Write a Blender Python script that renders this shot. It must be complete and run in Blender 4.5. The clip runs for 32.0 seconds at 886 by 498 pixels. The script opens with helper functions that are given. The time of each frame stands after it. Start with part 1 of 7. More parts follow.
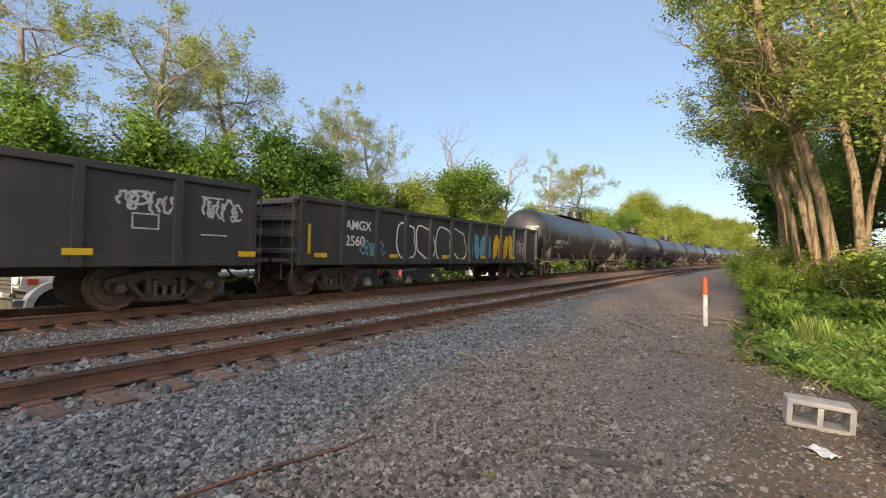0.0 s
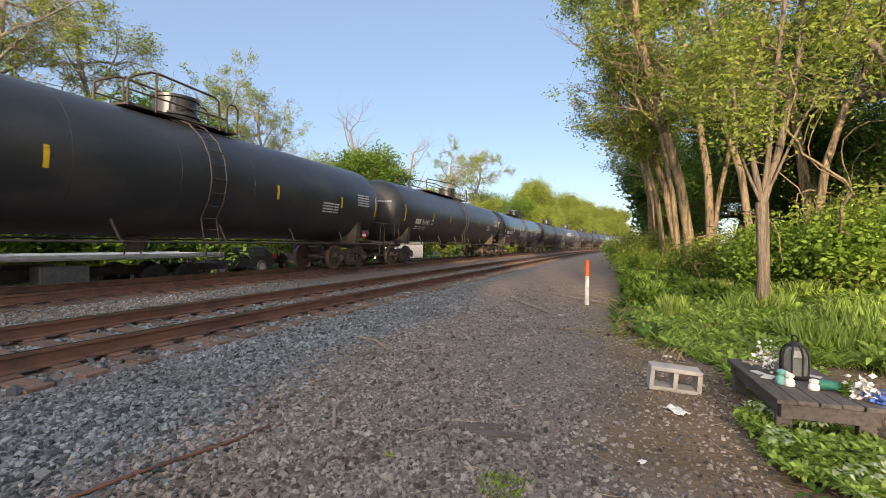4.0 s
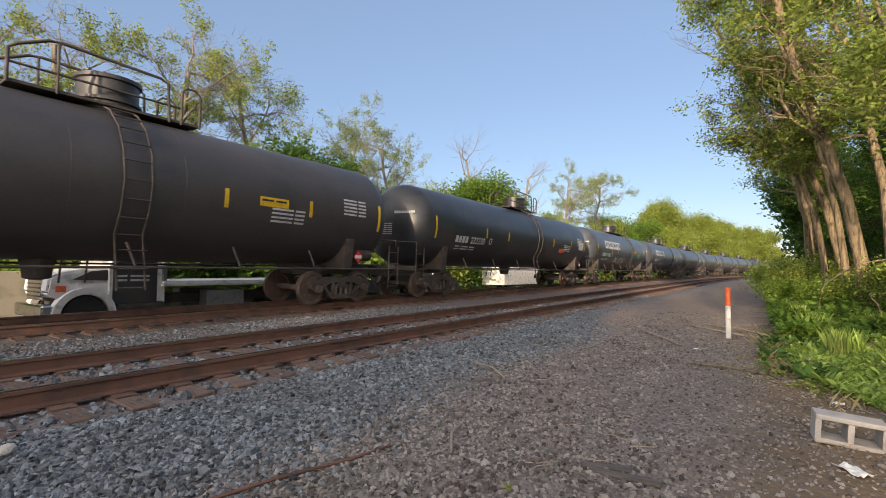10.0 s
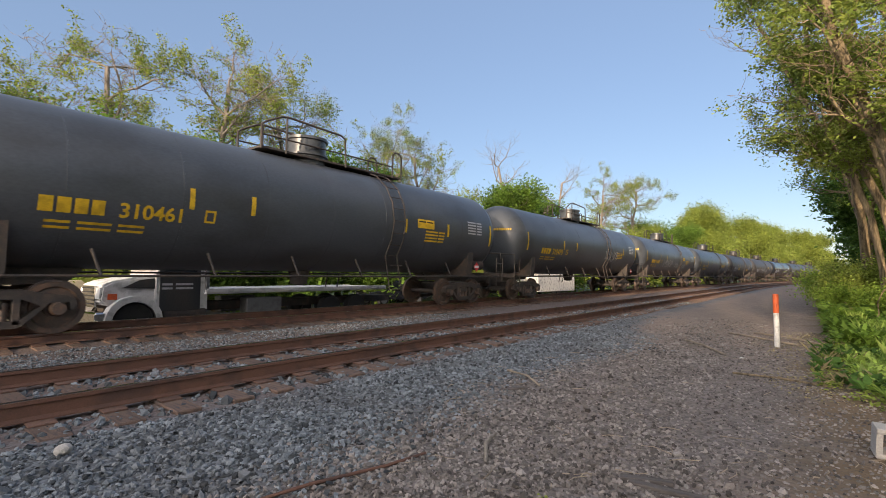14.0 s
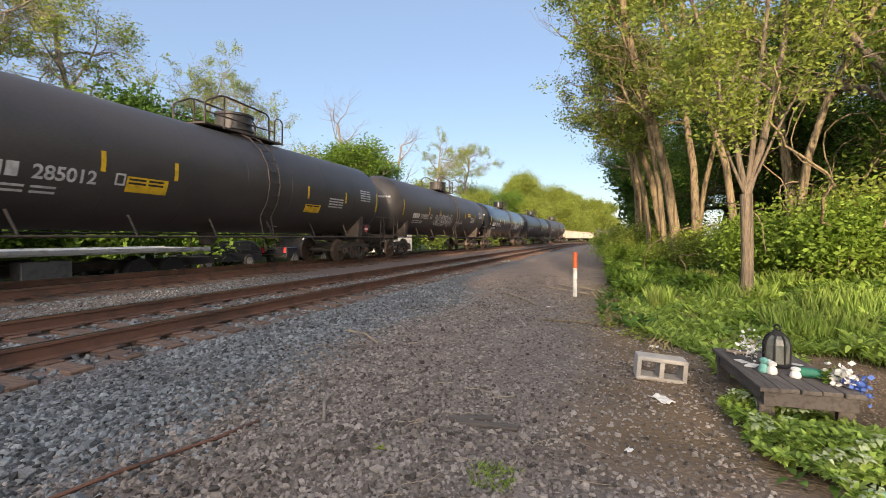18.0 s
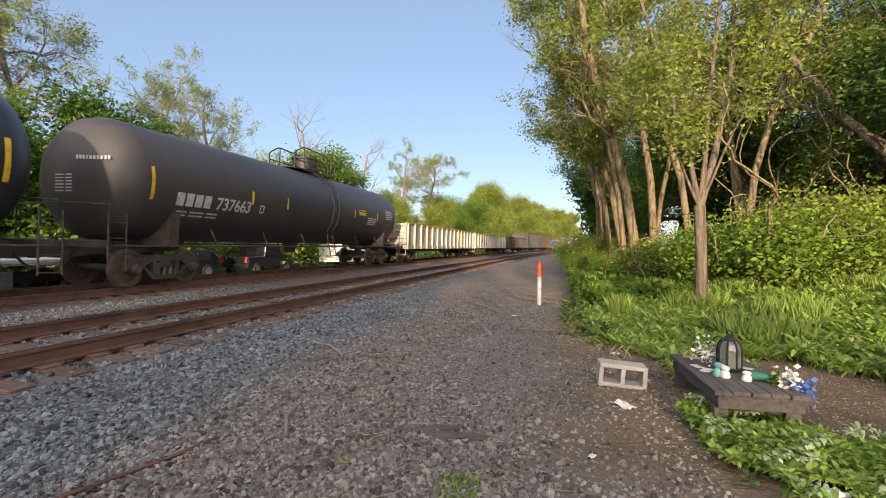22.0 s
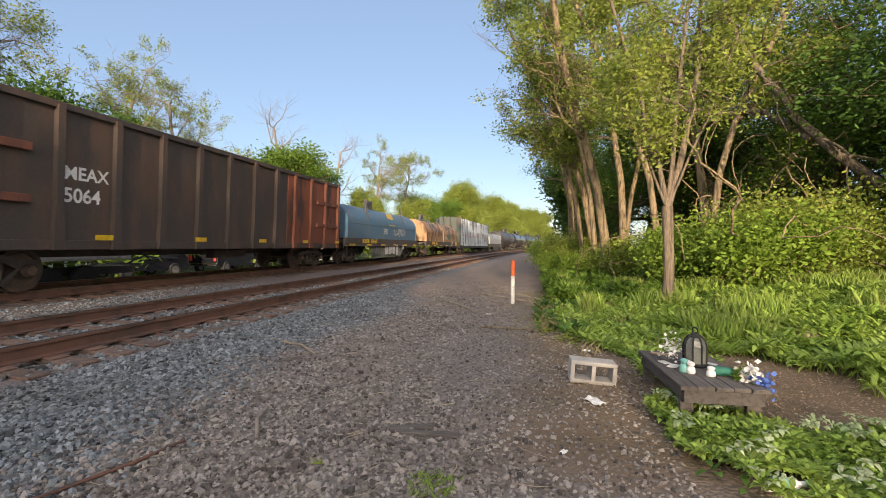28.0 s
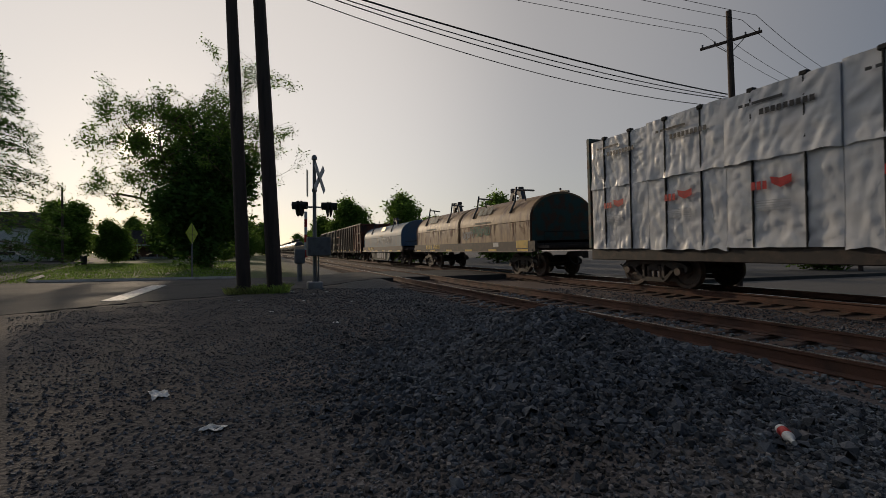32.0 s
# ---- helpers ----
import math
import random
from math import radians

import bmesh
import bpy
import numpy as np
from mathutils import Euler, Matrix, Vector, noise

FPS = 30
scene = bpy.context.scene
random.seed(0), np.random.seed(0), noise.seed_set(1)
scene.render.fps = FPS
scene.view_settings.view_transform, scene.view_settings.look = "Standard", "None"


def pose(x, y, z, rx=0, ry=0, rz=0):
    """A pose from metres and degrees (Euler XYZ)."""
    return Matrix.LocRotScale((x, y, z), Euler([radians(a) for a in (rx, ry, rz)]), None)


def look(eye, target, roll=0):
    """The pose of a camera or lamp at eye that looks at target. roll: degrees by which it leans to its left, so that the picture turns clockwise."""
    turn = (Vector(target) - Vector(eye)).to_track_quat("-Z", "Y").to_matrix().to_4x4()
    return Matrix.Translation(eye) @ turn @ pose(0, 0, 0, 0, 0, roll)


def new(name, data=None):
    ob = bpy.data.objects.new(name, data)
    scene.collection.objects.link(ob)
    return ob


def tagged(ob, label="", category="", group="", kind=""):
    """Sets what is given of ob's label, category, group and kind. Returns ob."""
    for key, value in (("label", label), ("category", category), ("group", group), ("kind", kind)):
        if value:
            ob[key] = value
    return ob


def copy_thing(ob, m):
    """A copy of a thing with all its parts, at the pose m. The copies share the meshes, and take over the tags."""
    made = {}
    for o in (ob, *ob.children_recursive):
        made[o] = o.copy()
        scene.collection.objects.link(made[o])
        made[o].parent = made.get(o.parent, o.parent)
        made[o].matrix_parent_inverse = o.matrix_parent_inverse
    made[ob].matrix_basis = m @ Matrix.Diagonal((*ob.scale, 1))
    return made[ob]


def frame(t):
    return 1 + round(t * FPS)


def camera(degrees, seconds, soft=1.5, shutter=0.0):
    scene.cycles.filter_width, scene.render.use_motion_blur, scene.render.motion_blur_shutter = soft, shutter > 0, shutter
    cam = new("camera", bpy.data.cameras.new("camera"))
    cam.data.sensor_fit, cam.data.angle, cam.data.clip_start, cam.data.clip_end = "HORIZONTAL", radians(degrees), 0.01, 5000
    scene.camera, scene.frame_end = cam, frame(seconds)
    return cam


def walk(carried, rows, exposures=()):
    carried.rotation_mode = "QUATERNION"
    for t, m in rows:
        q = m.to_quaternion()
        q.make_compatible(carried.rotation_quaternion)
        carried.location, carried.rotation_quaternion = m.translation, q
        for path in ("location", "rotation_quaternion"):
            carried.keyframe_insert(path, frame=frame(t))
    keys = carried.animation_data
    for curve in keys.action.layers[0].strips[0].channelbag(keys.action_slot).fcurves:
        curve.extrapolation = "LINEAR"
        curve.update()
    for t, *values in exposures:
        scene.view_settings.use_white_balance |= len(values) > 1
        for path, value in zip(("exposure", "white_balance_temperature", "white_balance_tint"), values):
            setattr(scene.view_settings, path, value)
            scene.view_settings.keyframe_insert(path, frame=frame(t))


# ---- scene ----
cam = camera(86.95, 32.0, soft=0.6, shutter=0.04)
EYE = (0.0, 0.0, 1.25)
# seconds, yaw, pitch, roll
PATH = (
    (0, -57.43, 1.32, 0.26), (0.5, -61.39, 0.66, 0.29), (1, -64.33, 0.07, 0.30), (1.5, -66.66, -0.30, 0.41),
    (2, -68.38, -0.45, 0.52), (2.5, -69.54, -0.65, 0.52), (4.5, -69.45, -0.60, 0.64), (5, -68.96, -0.56, 0.63),
    (5.5, -68.65, -0.59, 0.56), (6, -68.04, -0.63, 0.54), (6.5, -64.82, -0.03, 0.53), (7, -61.66, 0.89, 0.65),
    (7.5, -59.40, 1.71, 0.64), (8, -57.74, 2.11, 0.63), (8.5, -56.67, 2.24, 0.68), (9, -56.18, 2.13, 0.61),
    (9.5, -55.83, 2.06, 0.57), (10, -55.39, 2.43, 0.48), (10.5, -54.70, 2.73, 0.35), (11, -54.01, 2.87, 0.34),
    (11.5, -53.32, 3.07, 0.35), (12, -52.34, 3.24, 0.29), (12.5, -51.88, 3.26, 0.26), (13, -51.55, 3.20, 0.41),
    (13.5, -51.32, 3.30, 0.17), (15.5, -54.70, 1.72, 0.41), (16, -59.32, 0.77, 0.33), (16.5, -63.75, 0.08, 0.30),
    (17, -67.07, -0.59, 0.29), (17.5, -69.36, -1.01, 0.27), (18, -70.88, -1.48, 0.26), (18.5, -72.02, -1.76, 0.29),
    (19, -72.97, -2.03, 0.27), (19.5, -73.57, -2.06, 0.23), (20, -74.05, -1.89, 0.25), (20.5, -74.62, -1.64, 0.22),
    (21, -74.83, -1.24, 0.22), (21.5, -74.88, -0.70, 0.24), (22, -75.03, -0.29, 0.30), (22.5, -75.04, 0.08, 0.33),
    (23, -75.04, 0.24, 0.36), (23.5, -75.63, 0.08, 0.35), (24, -76.91, -0.04, 0.33), (24.5, -78.12, -0.19, 0.35),
    (25, -79.02, -0.35, 0.33), (25.5, -79.65, -0.50, 0.39), (27.5, -78.61, -0.11, 0.55), (28, -78.18, -0.43, 0.47),
    (28.5, -70.96, -0.68, 0.77), (29, -51.23, 1.30, 0.76), (29.3, -25.23, 2.86, 0.89), (29.5, -6.22, 3.82, 0.50),
    (29.7, 13.13, 4.87, 0.38), (29.9, 29.47, 5.58, -0.18), (30.2, 50.42, 5.98, 0.06), (30.5, 61.49, 5.20, -0.02),
    (30.6, 62.47, 4.83, -0.03), (31, 65.70, 3.17, -0.16), (31.5, 68.75, 1.43, -0.24), (32, 68.69, 0.21, -0.29),
)


def aim(yaw, pitch, roll):
    return pose(*EYE, 90 + pitch, 0, yaw) @ pose(0, 0, 0, 0, 0, roll)


EXPOSURES = ((0, 0.76, 6900, 15), (7, 0.74, 6900, 15), (9, 0.62, 6800, 15), (14.5, 0.55, 6700, 15), (16, 0.62, 6700, 15), (18, 0.76, 6950, 15), (22, 0.72, 6900, 15), (28.6, 0.71, 6950, 15), (29.0, 0.7, 6600, 13), (29.5, 0.8, 6500, 13), (30.0, -0.08, 6500, 14), (30.6, -1.1, 6600, 14), (31.2, -1.66, 6600, 13), (32, -1.58, 6500, 12))
walk(cam, [(t, aim(a, b, c)) for t, a, b, c in PATH], EXPOSURES)

# ---- light ----
SUN_AZ, SUN_EL = 101.3, 10.9
sun_dir = Vector((-math.sin(radians(SUN_AZ)) * math.cos(radians(SUN_EL)), math.cos(radians(SUN_AZ)) * math.cos(radians(SUN_EL)), math.sin(radians(SUN_EL))))
world = bpy.data.worlds.new("sky")
scene.world = world
world.use_nodes = True
wn = world.node_tree.nodes
sky = wn.new("ShaderNodeTexSky")
sky.sky_type, sky.sun_disc = "NISHITA", False
sky.sun_elevation, sky.sun_rotation = radians(SUN_EL), radians(-SUN_AZ)
sky.dust_density, sky.air_density, sky.ozone_density = 0.35, 1.0, 2.0
wn["Background"].inputs["Strength"].default_value = 0.12
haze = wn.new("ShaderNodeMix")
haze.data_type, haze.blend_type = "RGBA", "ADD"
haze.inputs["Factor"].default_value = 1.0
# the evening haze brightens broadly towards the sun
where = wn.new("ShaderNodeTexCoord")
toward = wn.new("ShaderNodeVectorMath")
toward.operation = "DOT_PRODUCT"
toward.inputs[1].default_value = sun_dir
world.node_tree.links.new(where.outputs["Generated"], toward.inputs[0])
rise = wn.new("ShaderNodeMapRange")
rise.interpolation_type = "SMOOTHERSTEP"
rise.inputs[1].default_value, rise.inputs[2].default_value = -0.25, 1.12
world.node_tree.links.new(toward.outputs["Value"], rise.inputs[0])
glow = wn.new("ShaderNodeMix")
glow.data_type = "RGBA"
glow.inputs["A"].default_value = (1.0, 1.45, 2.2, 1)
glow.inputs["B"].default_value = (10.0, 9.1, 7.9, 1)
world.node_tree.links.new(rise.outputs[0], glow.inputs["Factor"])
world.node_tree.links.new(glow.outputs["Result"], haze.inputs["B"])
thin = wn.new("ShaderNodeMix")
thin.data_type, thin.blend_type = "RGBA", "MULTIPLY"
thin.inputs["Factor"].default_value = 1.0
thin.inputs["B"].default_value = (0.60, 0.60, 0.63, 1)
world.node_tree.links.new(sky.outputs[0], thin.inputs["A"])
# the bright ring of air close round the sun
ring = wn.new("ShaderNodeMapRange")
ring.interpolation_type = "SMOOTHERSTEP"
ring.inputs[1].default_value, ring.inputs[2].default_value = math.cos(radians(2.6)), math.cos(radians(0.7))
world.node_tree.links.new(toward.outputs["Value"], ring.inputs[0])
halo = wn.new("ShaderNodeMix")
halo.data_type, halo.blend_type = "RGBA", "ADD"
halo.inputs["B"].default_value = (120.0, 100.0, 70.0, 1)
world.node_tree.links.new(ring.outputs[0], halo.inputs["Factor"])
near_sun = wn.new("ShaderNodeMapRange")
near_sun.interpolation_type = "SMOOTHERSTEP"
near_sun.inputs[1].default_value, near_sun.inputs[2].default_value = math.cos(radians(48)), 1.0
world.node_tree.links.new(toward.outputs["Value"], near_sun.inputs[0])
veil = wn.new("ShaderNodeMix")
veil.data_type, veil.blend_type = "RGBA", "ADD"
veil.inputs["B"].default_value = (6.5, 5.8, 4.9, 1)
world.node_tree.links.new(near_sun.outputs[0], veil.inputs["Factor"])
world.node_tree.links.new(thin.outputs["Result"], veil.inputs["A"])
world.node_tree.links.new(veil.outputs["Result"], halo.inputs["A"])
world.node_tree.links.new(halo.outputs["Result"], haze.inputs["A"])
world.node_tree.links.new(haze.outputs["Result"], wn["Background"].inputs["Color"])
sun = new("sun", bpy.data.lights.new("sun", "SUN"))
sun.data.energy, sun.data.angle, sun.data.color = 5.0, radians(0.6), (1.0, 0.80, 0.56)
sun.matrix_world = look(tuple(sun_dir * 50), (0, 0, 0))


# ---- materials ----
def mat(name, base, rough=0.75, metal=0.0, other=None, scale=6.0, mixture=0.5, fine=60.0, bump=0.15, grain=0.12, island=0.0, thing=0.0, coat=0.0, seep=0.0, stretch=(1, 1, 1), spec=0.5):
    """A surface: base colour with patches of another, fine grain, relief; island and thing vary it piece by piece."""
    m = bpy.data.materials.new(name)
    m.use_nodes = True
    nt = m.node_tree
    n, link = nt.nodes, nt.links.new
    b = n["Principled BSDF"]
    co = n.new("ShaderNodeTexCoord")
    mp = n.new("ShaderNodeMapping")
    mp.inputs["Scale"].default_value = stretch
    link(co.outputs["Object"], mp.inputs[0])
    big, small = n.new("ShaderNodeTexNoise"), n.new("ShaderNodeTexNoise")
    big.inputs["Scale"].default_value, big.inputs["Detail"].default_value = scale, 6
    small.inputs["Scale"].default_value, small.inputs["Detail"].default_value = fine, 4
    for t in (big, small):
        link(mp.outputs[0], t.inputs["Vector"])
    ramp = n.new("ShaderNodeMapRange")
    ramp.inputs[1].default_value, ramp.inputs[2].default_value = 0.62 - 0.3 * mixture, 0.78 - 0.3 * mixture
    link(big.outputs["Fac"], ramp.inputs[0])
    mix = n.new("ShaderNodeMix")
    mix.data_type = "RGBA"
    mix.inputs["A"].default_value = (*base, 1)
    mix.inputs["B"].default_value = (*(other or [c * 0.72 for c in base]), 1)
    link(ramp.outputs[0], mix.inputs["Factor"])
    out = mix.outputs["Result"]
    hsv = n.new("ShaderNodeHueSaturation")
    link(out, hsv.inputs["Color"])
    val = n.new("ShaderNodeMapRange")
    val.inputs[1].default_value, val.inputs[2].default_value = 0.3, 0.7
    val.inputs[3].default_value, val.inputs[4].default_value = 1 - grain, 1 + grain
    link(small.outputs["Fac"], val.inputs[0])
    v = val.outputs[0]
    for amount, node, socket in ((island, "ShaderNodeNewGeometry", "Random Per Island"), (thing, "ShaderNodeObjectInfo", "Random")):
        if amount:
            r = n.new(node)
            k = n.new("ShaderNodeMapRange")
            k.inputs[3].default_value, k.inputs[4].default_value = 1 - amount, 1 + amount
            link(r.outputs[socket], k.inputs[0])
            mul = n.new("ShaderNodeMath")
            mul.operation = "MULTIPLY"
            link(v, mul.inputs[0])
            link(k.outputs[0], mul.inputs[1])
            v = mul.outputs[0]
    link(v, hsv.inputs["Value"])
    link(hsv.outputs[0], b.inputs["Base Color"])
    b.inputs["Roughness"].default_value, b.inputs["Metallic"].default_value = rough, metal
    b.inputs["Specular IOR Level"].default_value = spec
    b.inputs["Coat Weight"].default_value = coat
    b.inputs["Transmission Weight"].default_value = 0
    if bump:
        bp = n.new("ShaderNodeBump")
        bp.inputs["Strength"].default_value, bp.inputs["Distance"].default_value = bump, 0.02
        link(small.outputs["Fac"], bp.inputs["Height"])
        link(bp.outputs[0], b.inputs["Normal"])
    if seep:
        tr = n.new("ShaderNodeBsdfTranslucent")
        link(hsv.outputs[0], tr.inputs["Color"])
        ms = n.new("ShaderNodeMixShader")
        ms.inputs[0].default_value = seep
        link(b.outputs[0], ms.inputs[1])
        link(tr.outputs[0], ms.inputs[2])
        link(ms.outputs[0], n["Material Output"].inputs[0])
    return m


RAIL = mat("rail_rust", (0.13, 0.065, 0.045), 0.85, other=(0.08, 0.045, 0.035), scale=3, fine=80, bump=0.3)
SHINE = mat("rail_polished", (0.55, 0.52, 0.5), 0.22, 1.0, scale=4, bump=0.03, grain=0.05)
TIE = mat("tie_wood", (0.14, 0.092, 0.07), 0.9, other=(0.085, 0.062, 0.052), scale=4, fine=40, bump=0.5, thing=0.25, stretch=(6, 1, 6))
PLATE = mat("tie_plate_rust", (0.145, 0.082, 0.06), 0.85, other=(0.09, 0.056, 0.045), scale=10, bump=0.3, thing=0.2)
STONE = mat("ballast_stone", (0.158, 0.178, 0.194), 0.8, other=(0.13, 0.138, 0.146), scale=1.1, fine=120, bump=0.4, island=0.72, spec=0.12)
DIRTSTONE = mat("path_stone", (0.205, 0.187, 0.174), 0.9, other=(0.155, 0.137, 0.126), scale=2, fine=120, bump=0.4, island=0.68, spec=0.12)
# crossing-side stones: the shade of their backlit faces is put into the colour
BACKLIT_STONE = mat("backlit_crushed_stone", (0.115, 0.123, 0.136), 0.75, other=(0.085, 0.088, 0.094), scale=1.1, fine=120, bump=0.4, island=0.65, spec=0.12)
ASPHALT = mat("asphalt", (0.085, 0.083, 0.08), 0.85, other=(0.06, 0.06, 0.06), scale=0.7, fine=150, bump=0.3, spec=0.12)
PAINT = mat("road_paint", (0.62, 0.62, 0.60), 0.7, other=(0.3, 0.3, 0.3), scale=6, mixture=0.4)
BLACK = mat("tank_black", (0.021, 0.024, 0.029), 0.38, other=(0.038, 0.038, 0.04), scale=1.2, fine=25, bump=0.02, stretch=(0.5, 1, 1))
GLOSS = mat("tank_gloss", (0.014, 0.017, 0.023), 0.24, other=(0.02, 0.022, 0.026), scale=1.0, fine=25, bump=0.01)
SOOT = mat("tank_sooty", (0.046, 0.042, 0.043), 0.48, other=(0.036, 0.035, 0.036), scale=1.4, fine=25, bump=0.03, stretch=(0.6, 1, 1))
GREY = mat("tank_grey", (0.062, 0.071, 0.084), 0.36, other=(0.046, 0.051, 0.058), scale=1.2, fine=25, bump=0.02, stretch=(0.5, 1, 1))
STEEL = mat("under_steel", (0.042, 0.036, 0.033), 0.7, other=(0.07, 0.052, 0.043), scale=5, fine=40, bump=0.1)
WHEEL = mat("wheel_steel", (0.075, 0.056, 0.047), 0.5, other=(0.12, 0.075, 0.055), scale=8, bump=0.1)
GRIME = mat("gondola_black", (0.034, 0.037, 0.041), 0.55, other=(0.052, 0.047, 0.044), scale=1.6, fine=30, bump=0.1, stretch=(1, 1, 0.35))
BROWN = mat("gondola_brown", (0.055, 0.044, 0.040), 0.7, other=(0.085, 0.055, 0.042), scale=1.8, fine=30, bump=0.1, stretch=(1, 1, 0.35))
RUST = mat("gondola_rust", (0.18, 0.062, 0.036), 0.75, other=(0.07, 0.034, 0.027), scale=1.7, fine=30, bump=0.15, stretch=(1, 1, 0.4))
BEIGE = mat("gondola_beige", (0.43, 0.405, 0.36), 0.65, other=(0.25, 0.19, 0.145), scale=1.6, mixture=0.35, fine=30, bump=0.1, stretch=(1.4, 1, 0.3))
BLUE = mat("hood_blue", (0.055, 0.125, 0.205), 0.65, other=(0.085, 0.13, 0.175), scale=1.2, fine=20, bump=0.02)
HOODRUST = mat("hood_rusty_cream", (0.31, 0.195, 0.098), 0.6, other=(0.09, 0.034, 0.018), scale=1.9, mixture=0.5, fine=20, bump=0.05, stretch=(1.3, 1, 0.35))
HOODGREY = mat("hood_grey", (0.28, 0.29, 0.29), 0.5, other=(0.2, 0.2, 0.2), scale=1.3, fine=20)
FADED = mat("sill_faded_green", (0.14, 0.16, 0.145), 0.7, other=(0.07, 0.07, 0.065), scale=1.5, fine=25, bump=0.05)
WHITEP = mat("white_paint", (0.62, 0.62, 0.62), 0.6, other=(0.4, 0.4, 0.4), scale=4, mixture=0.3, bump=0)
PALE = mat("pale_spray", (0.47, 0.48, 0.50), 0.7, bump=0)
YELLOW = mat("yellow_paint", (0.62, 0.40, 0.02), 0.5, bump=0)
CYAN = mat("blue_spray", (0.12, 0.30, 0.42), 0.7, bump=0)
GREEN = mat("green_spray", (0.02, 0.16, 0.11), 0.7, bump=0)
RED = mat("red_paint", (0.55, 0.03, 0.03), 0.5, bump=0)
ORANGE = mat("orange_paint", (0.60, 0.11, 0.03), 0.6, other=(0.4, 0.08, 0.03), bump=0)
WRAP = mat("white_wrap", (0.66, 0.67, 0.69), 0.28, other=(0.58, 0.59, 0.62), scale=2, fine=5, bump=0.12, grain=0.05, coat=0.3, stretch=(1, 1, 0.5))
BARK = mat("bark", (0.25, 0.19, 0.115), 0.9, other=(0.10, 0.078, 0.05), scale=5, fine=26, bump=1.0, grain=0.3, stretch=(3, 3, 0.3))
TRUNK = mat("bark_dark", (0.17, 0.135, 0.098), 0.9, other=(0.085, 0.068, 0.05), scale=6, fine=30, bump=1.0, grain=0.3, stretch=(3, 3, 0.3))
BARKGREY = mat("bark_grey", (0.24, 0.21, 0.175), 0.9, other=(0.15, 0.13, 0.11), scale=3, fine=30, bump=0.6, stretch=(3, 3, 0.5))
LEAF_Y = mat("leaf_yellow_green", (0.27, 0.33, 0.06), 0.6, island=0.45, scale=0.6, other=(0.17, 0.235, 0.045), bump=0, seep=0.5)
LEAF_G = mat("leaf_fresh_green", (0.16, 0.265, 0.045), 0.6, island=0.45, scale=0.6, other=(0.105, 0.185, 0.04), bump=0, seep=0.5, spec=0.12)
LEAF_B = mat("bramble_leaf", (0.225, 0.335, 0.055), 0.6, island=0.45, scale=0.6, other=(0.15, 0.24, 0.045), bump=0, seep=0.5, spec=0.12)
LEAF_D = mat("leaf_dark_green", (0.085, 0.165, 0.036), 0.55, island=0.4, scale=0.6, other=(0.07, 0.14, 0.027), bump=0, seep=0.4, spec=0.12)
GRASS = mat("grass", (0.26, 0.37, 0.085), 0.6, island=0.4, scale=0.8, other=(0.22, 0.25, 0.08), bump=0, seep=0.45, spec=0.12)
LEAF_W = mat("weed_leaf", (0.32, 0.44, 0.09), 0.6, island=0.45, scale=0.8, other=(0.22, 0.34, 0.06), bump=0, seep=0.45)
PALEWEED = mat("pale_weed_leaf", (0.42, 0.48, 0.31), 0.5, island=0.3, scale=0.8, other=(0.30, 0.39, 0.2), bump=0, seep=0.35)
STRAW = mat("dry_grass", (0.30, 0.255, 0.13), 0.8, island=0.3, scale=0.8, bump=0, seep=0.2)
POLEWOOD = mat("pole_wood", (0.075, 0.055, 0.045), 0.9, other=(0.05, 0.038, 0.032), scale=2, fine=30, bump=0.5, stretch=(4, 4, 0.4))
OLDWOOD = mat("weathered_wood", (0.115, 0.10, 0.092), 0.85, other=(0.075, 0.065, 0.06), scale=4, fine=30, bump=0.5, thing=0.15, stretch=(1, 8, 8))
LOGWOOD = mat("pale_log", (0.33, 0.27, 0.2), 0.9, other=(0.2, 0.16, 0.12), scale=6, bump=0.4)
CONCRETE = mat("concrete", (0.42, 0.40, 0.37), 0.9, other=(0.30, 0.285, 0.265), scale=4, fine=90, bump=0.4)
WALLTAN = mat("tan_wall", (0.42, 0.37, 0.28), 0.9, other=(0.25, 0.24, 0.15), scale=1.2, fine=60, bump=0.2)
RUBBER = mat("rubber", (0.02, 0.02, 0.02), 0.8)
CHROME = mat("chrome", (0.6, 0.6, 0.6), 0.2, 1.0, bump=0)
GALV = mat("galvanised", (0.22, 0.225, 0.23), 0.5, 0.6, scale=6, bump=0.05)
CABIN = mat("cabinet_grey", (0.15, 0.155, 0.16), 0.5, bump=0.05)
LANTERNGLASS = mat("lantern_glass", (0.16, 0.17, 0.155), 0.15, other=(0.1, 0.11, 0.1), scale=8, bump=0)
GLASS = mat("dark_glass", (0.02, 0.025, 0.03), 0.08, bump=0)
CARBLACK = mat("car_black", (0.012, 0.013, 0.018), 0.2, coat=0.5, bump=0)
BRICKRED = mat("house_brick", (0.22, 0.11, 0.08), 0.9, scale=1)
ROOF = mat("roof_shingle", (0.09, 0.08, 0.078), 0.9, scale=2)
WIRE = mat("wire_black", (0.012, 0.012, 0.013), 0.6, bump=0)
PLASTIC = mat("white_plastic", (0.72, 0.72, 0.70), 0.4, bump=0)
TEAL = mat("teal_paint", (0.16, 0.42, 0.38), 0.5, bump=0)
FLUOR = mat("sign_yellow_green", (0.50, 0.62, 0.03), 0.5, bump=0)


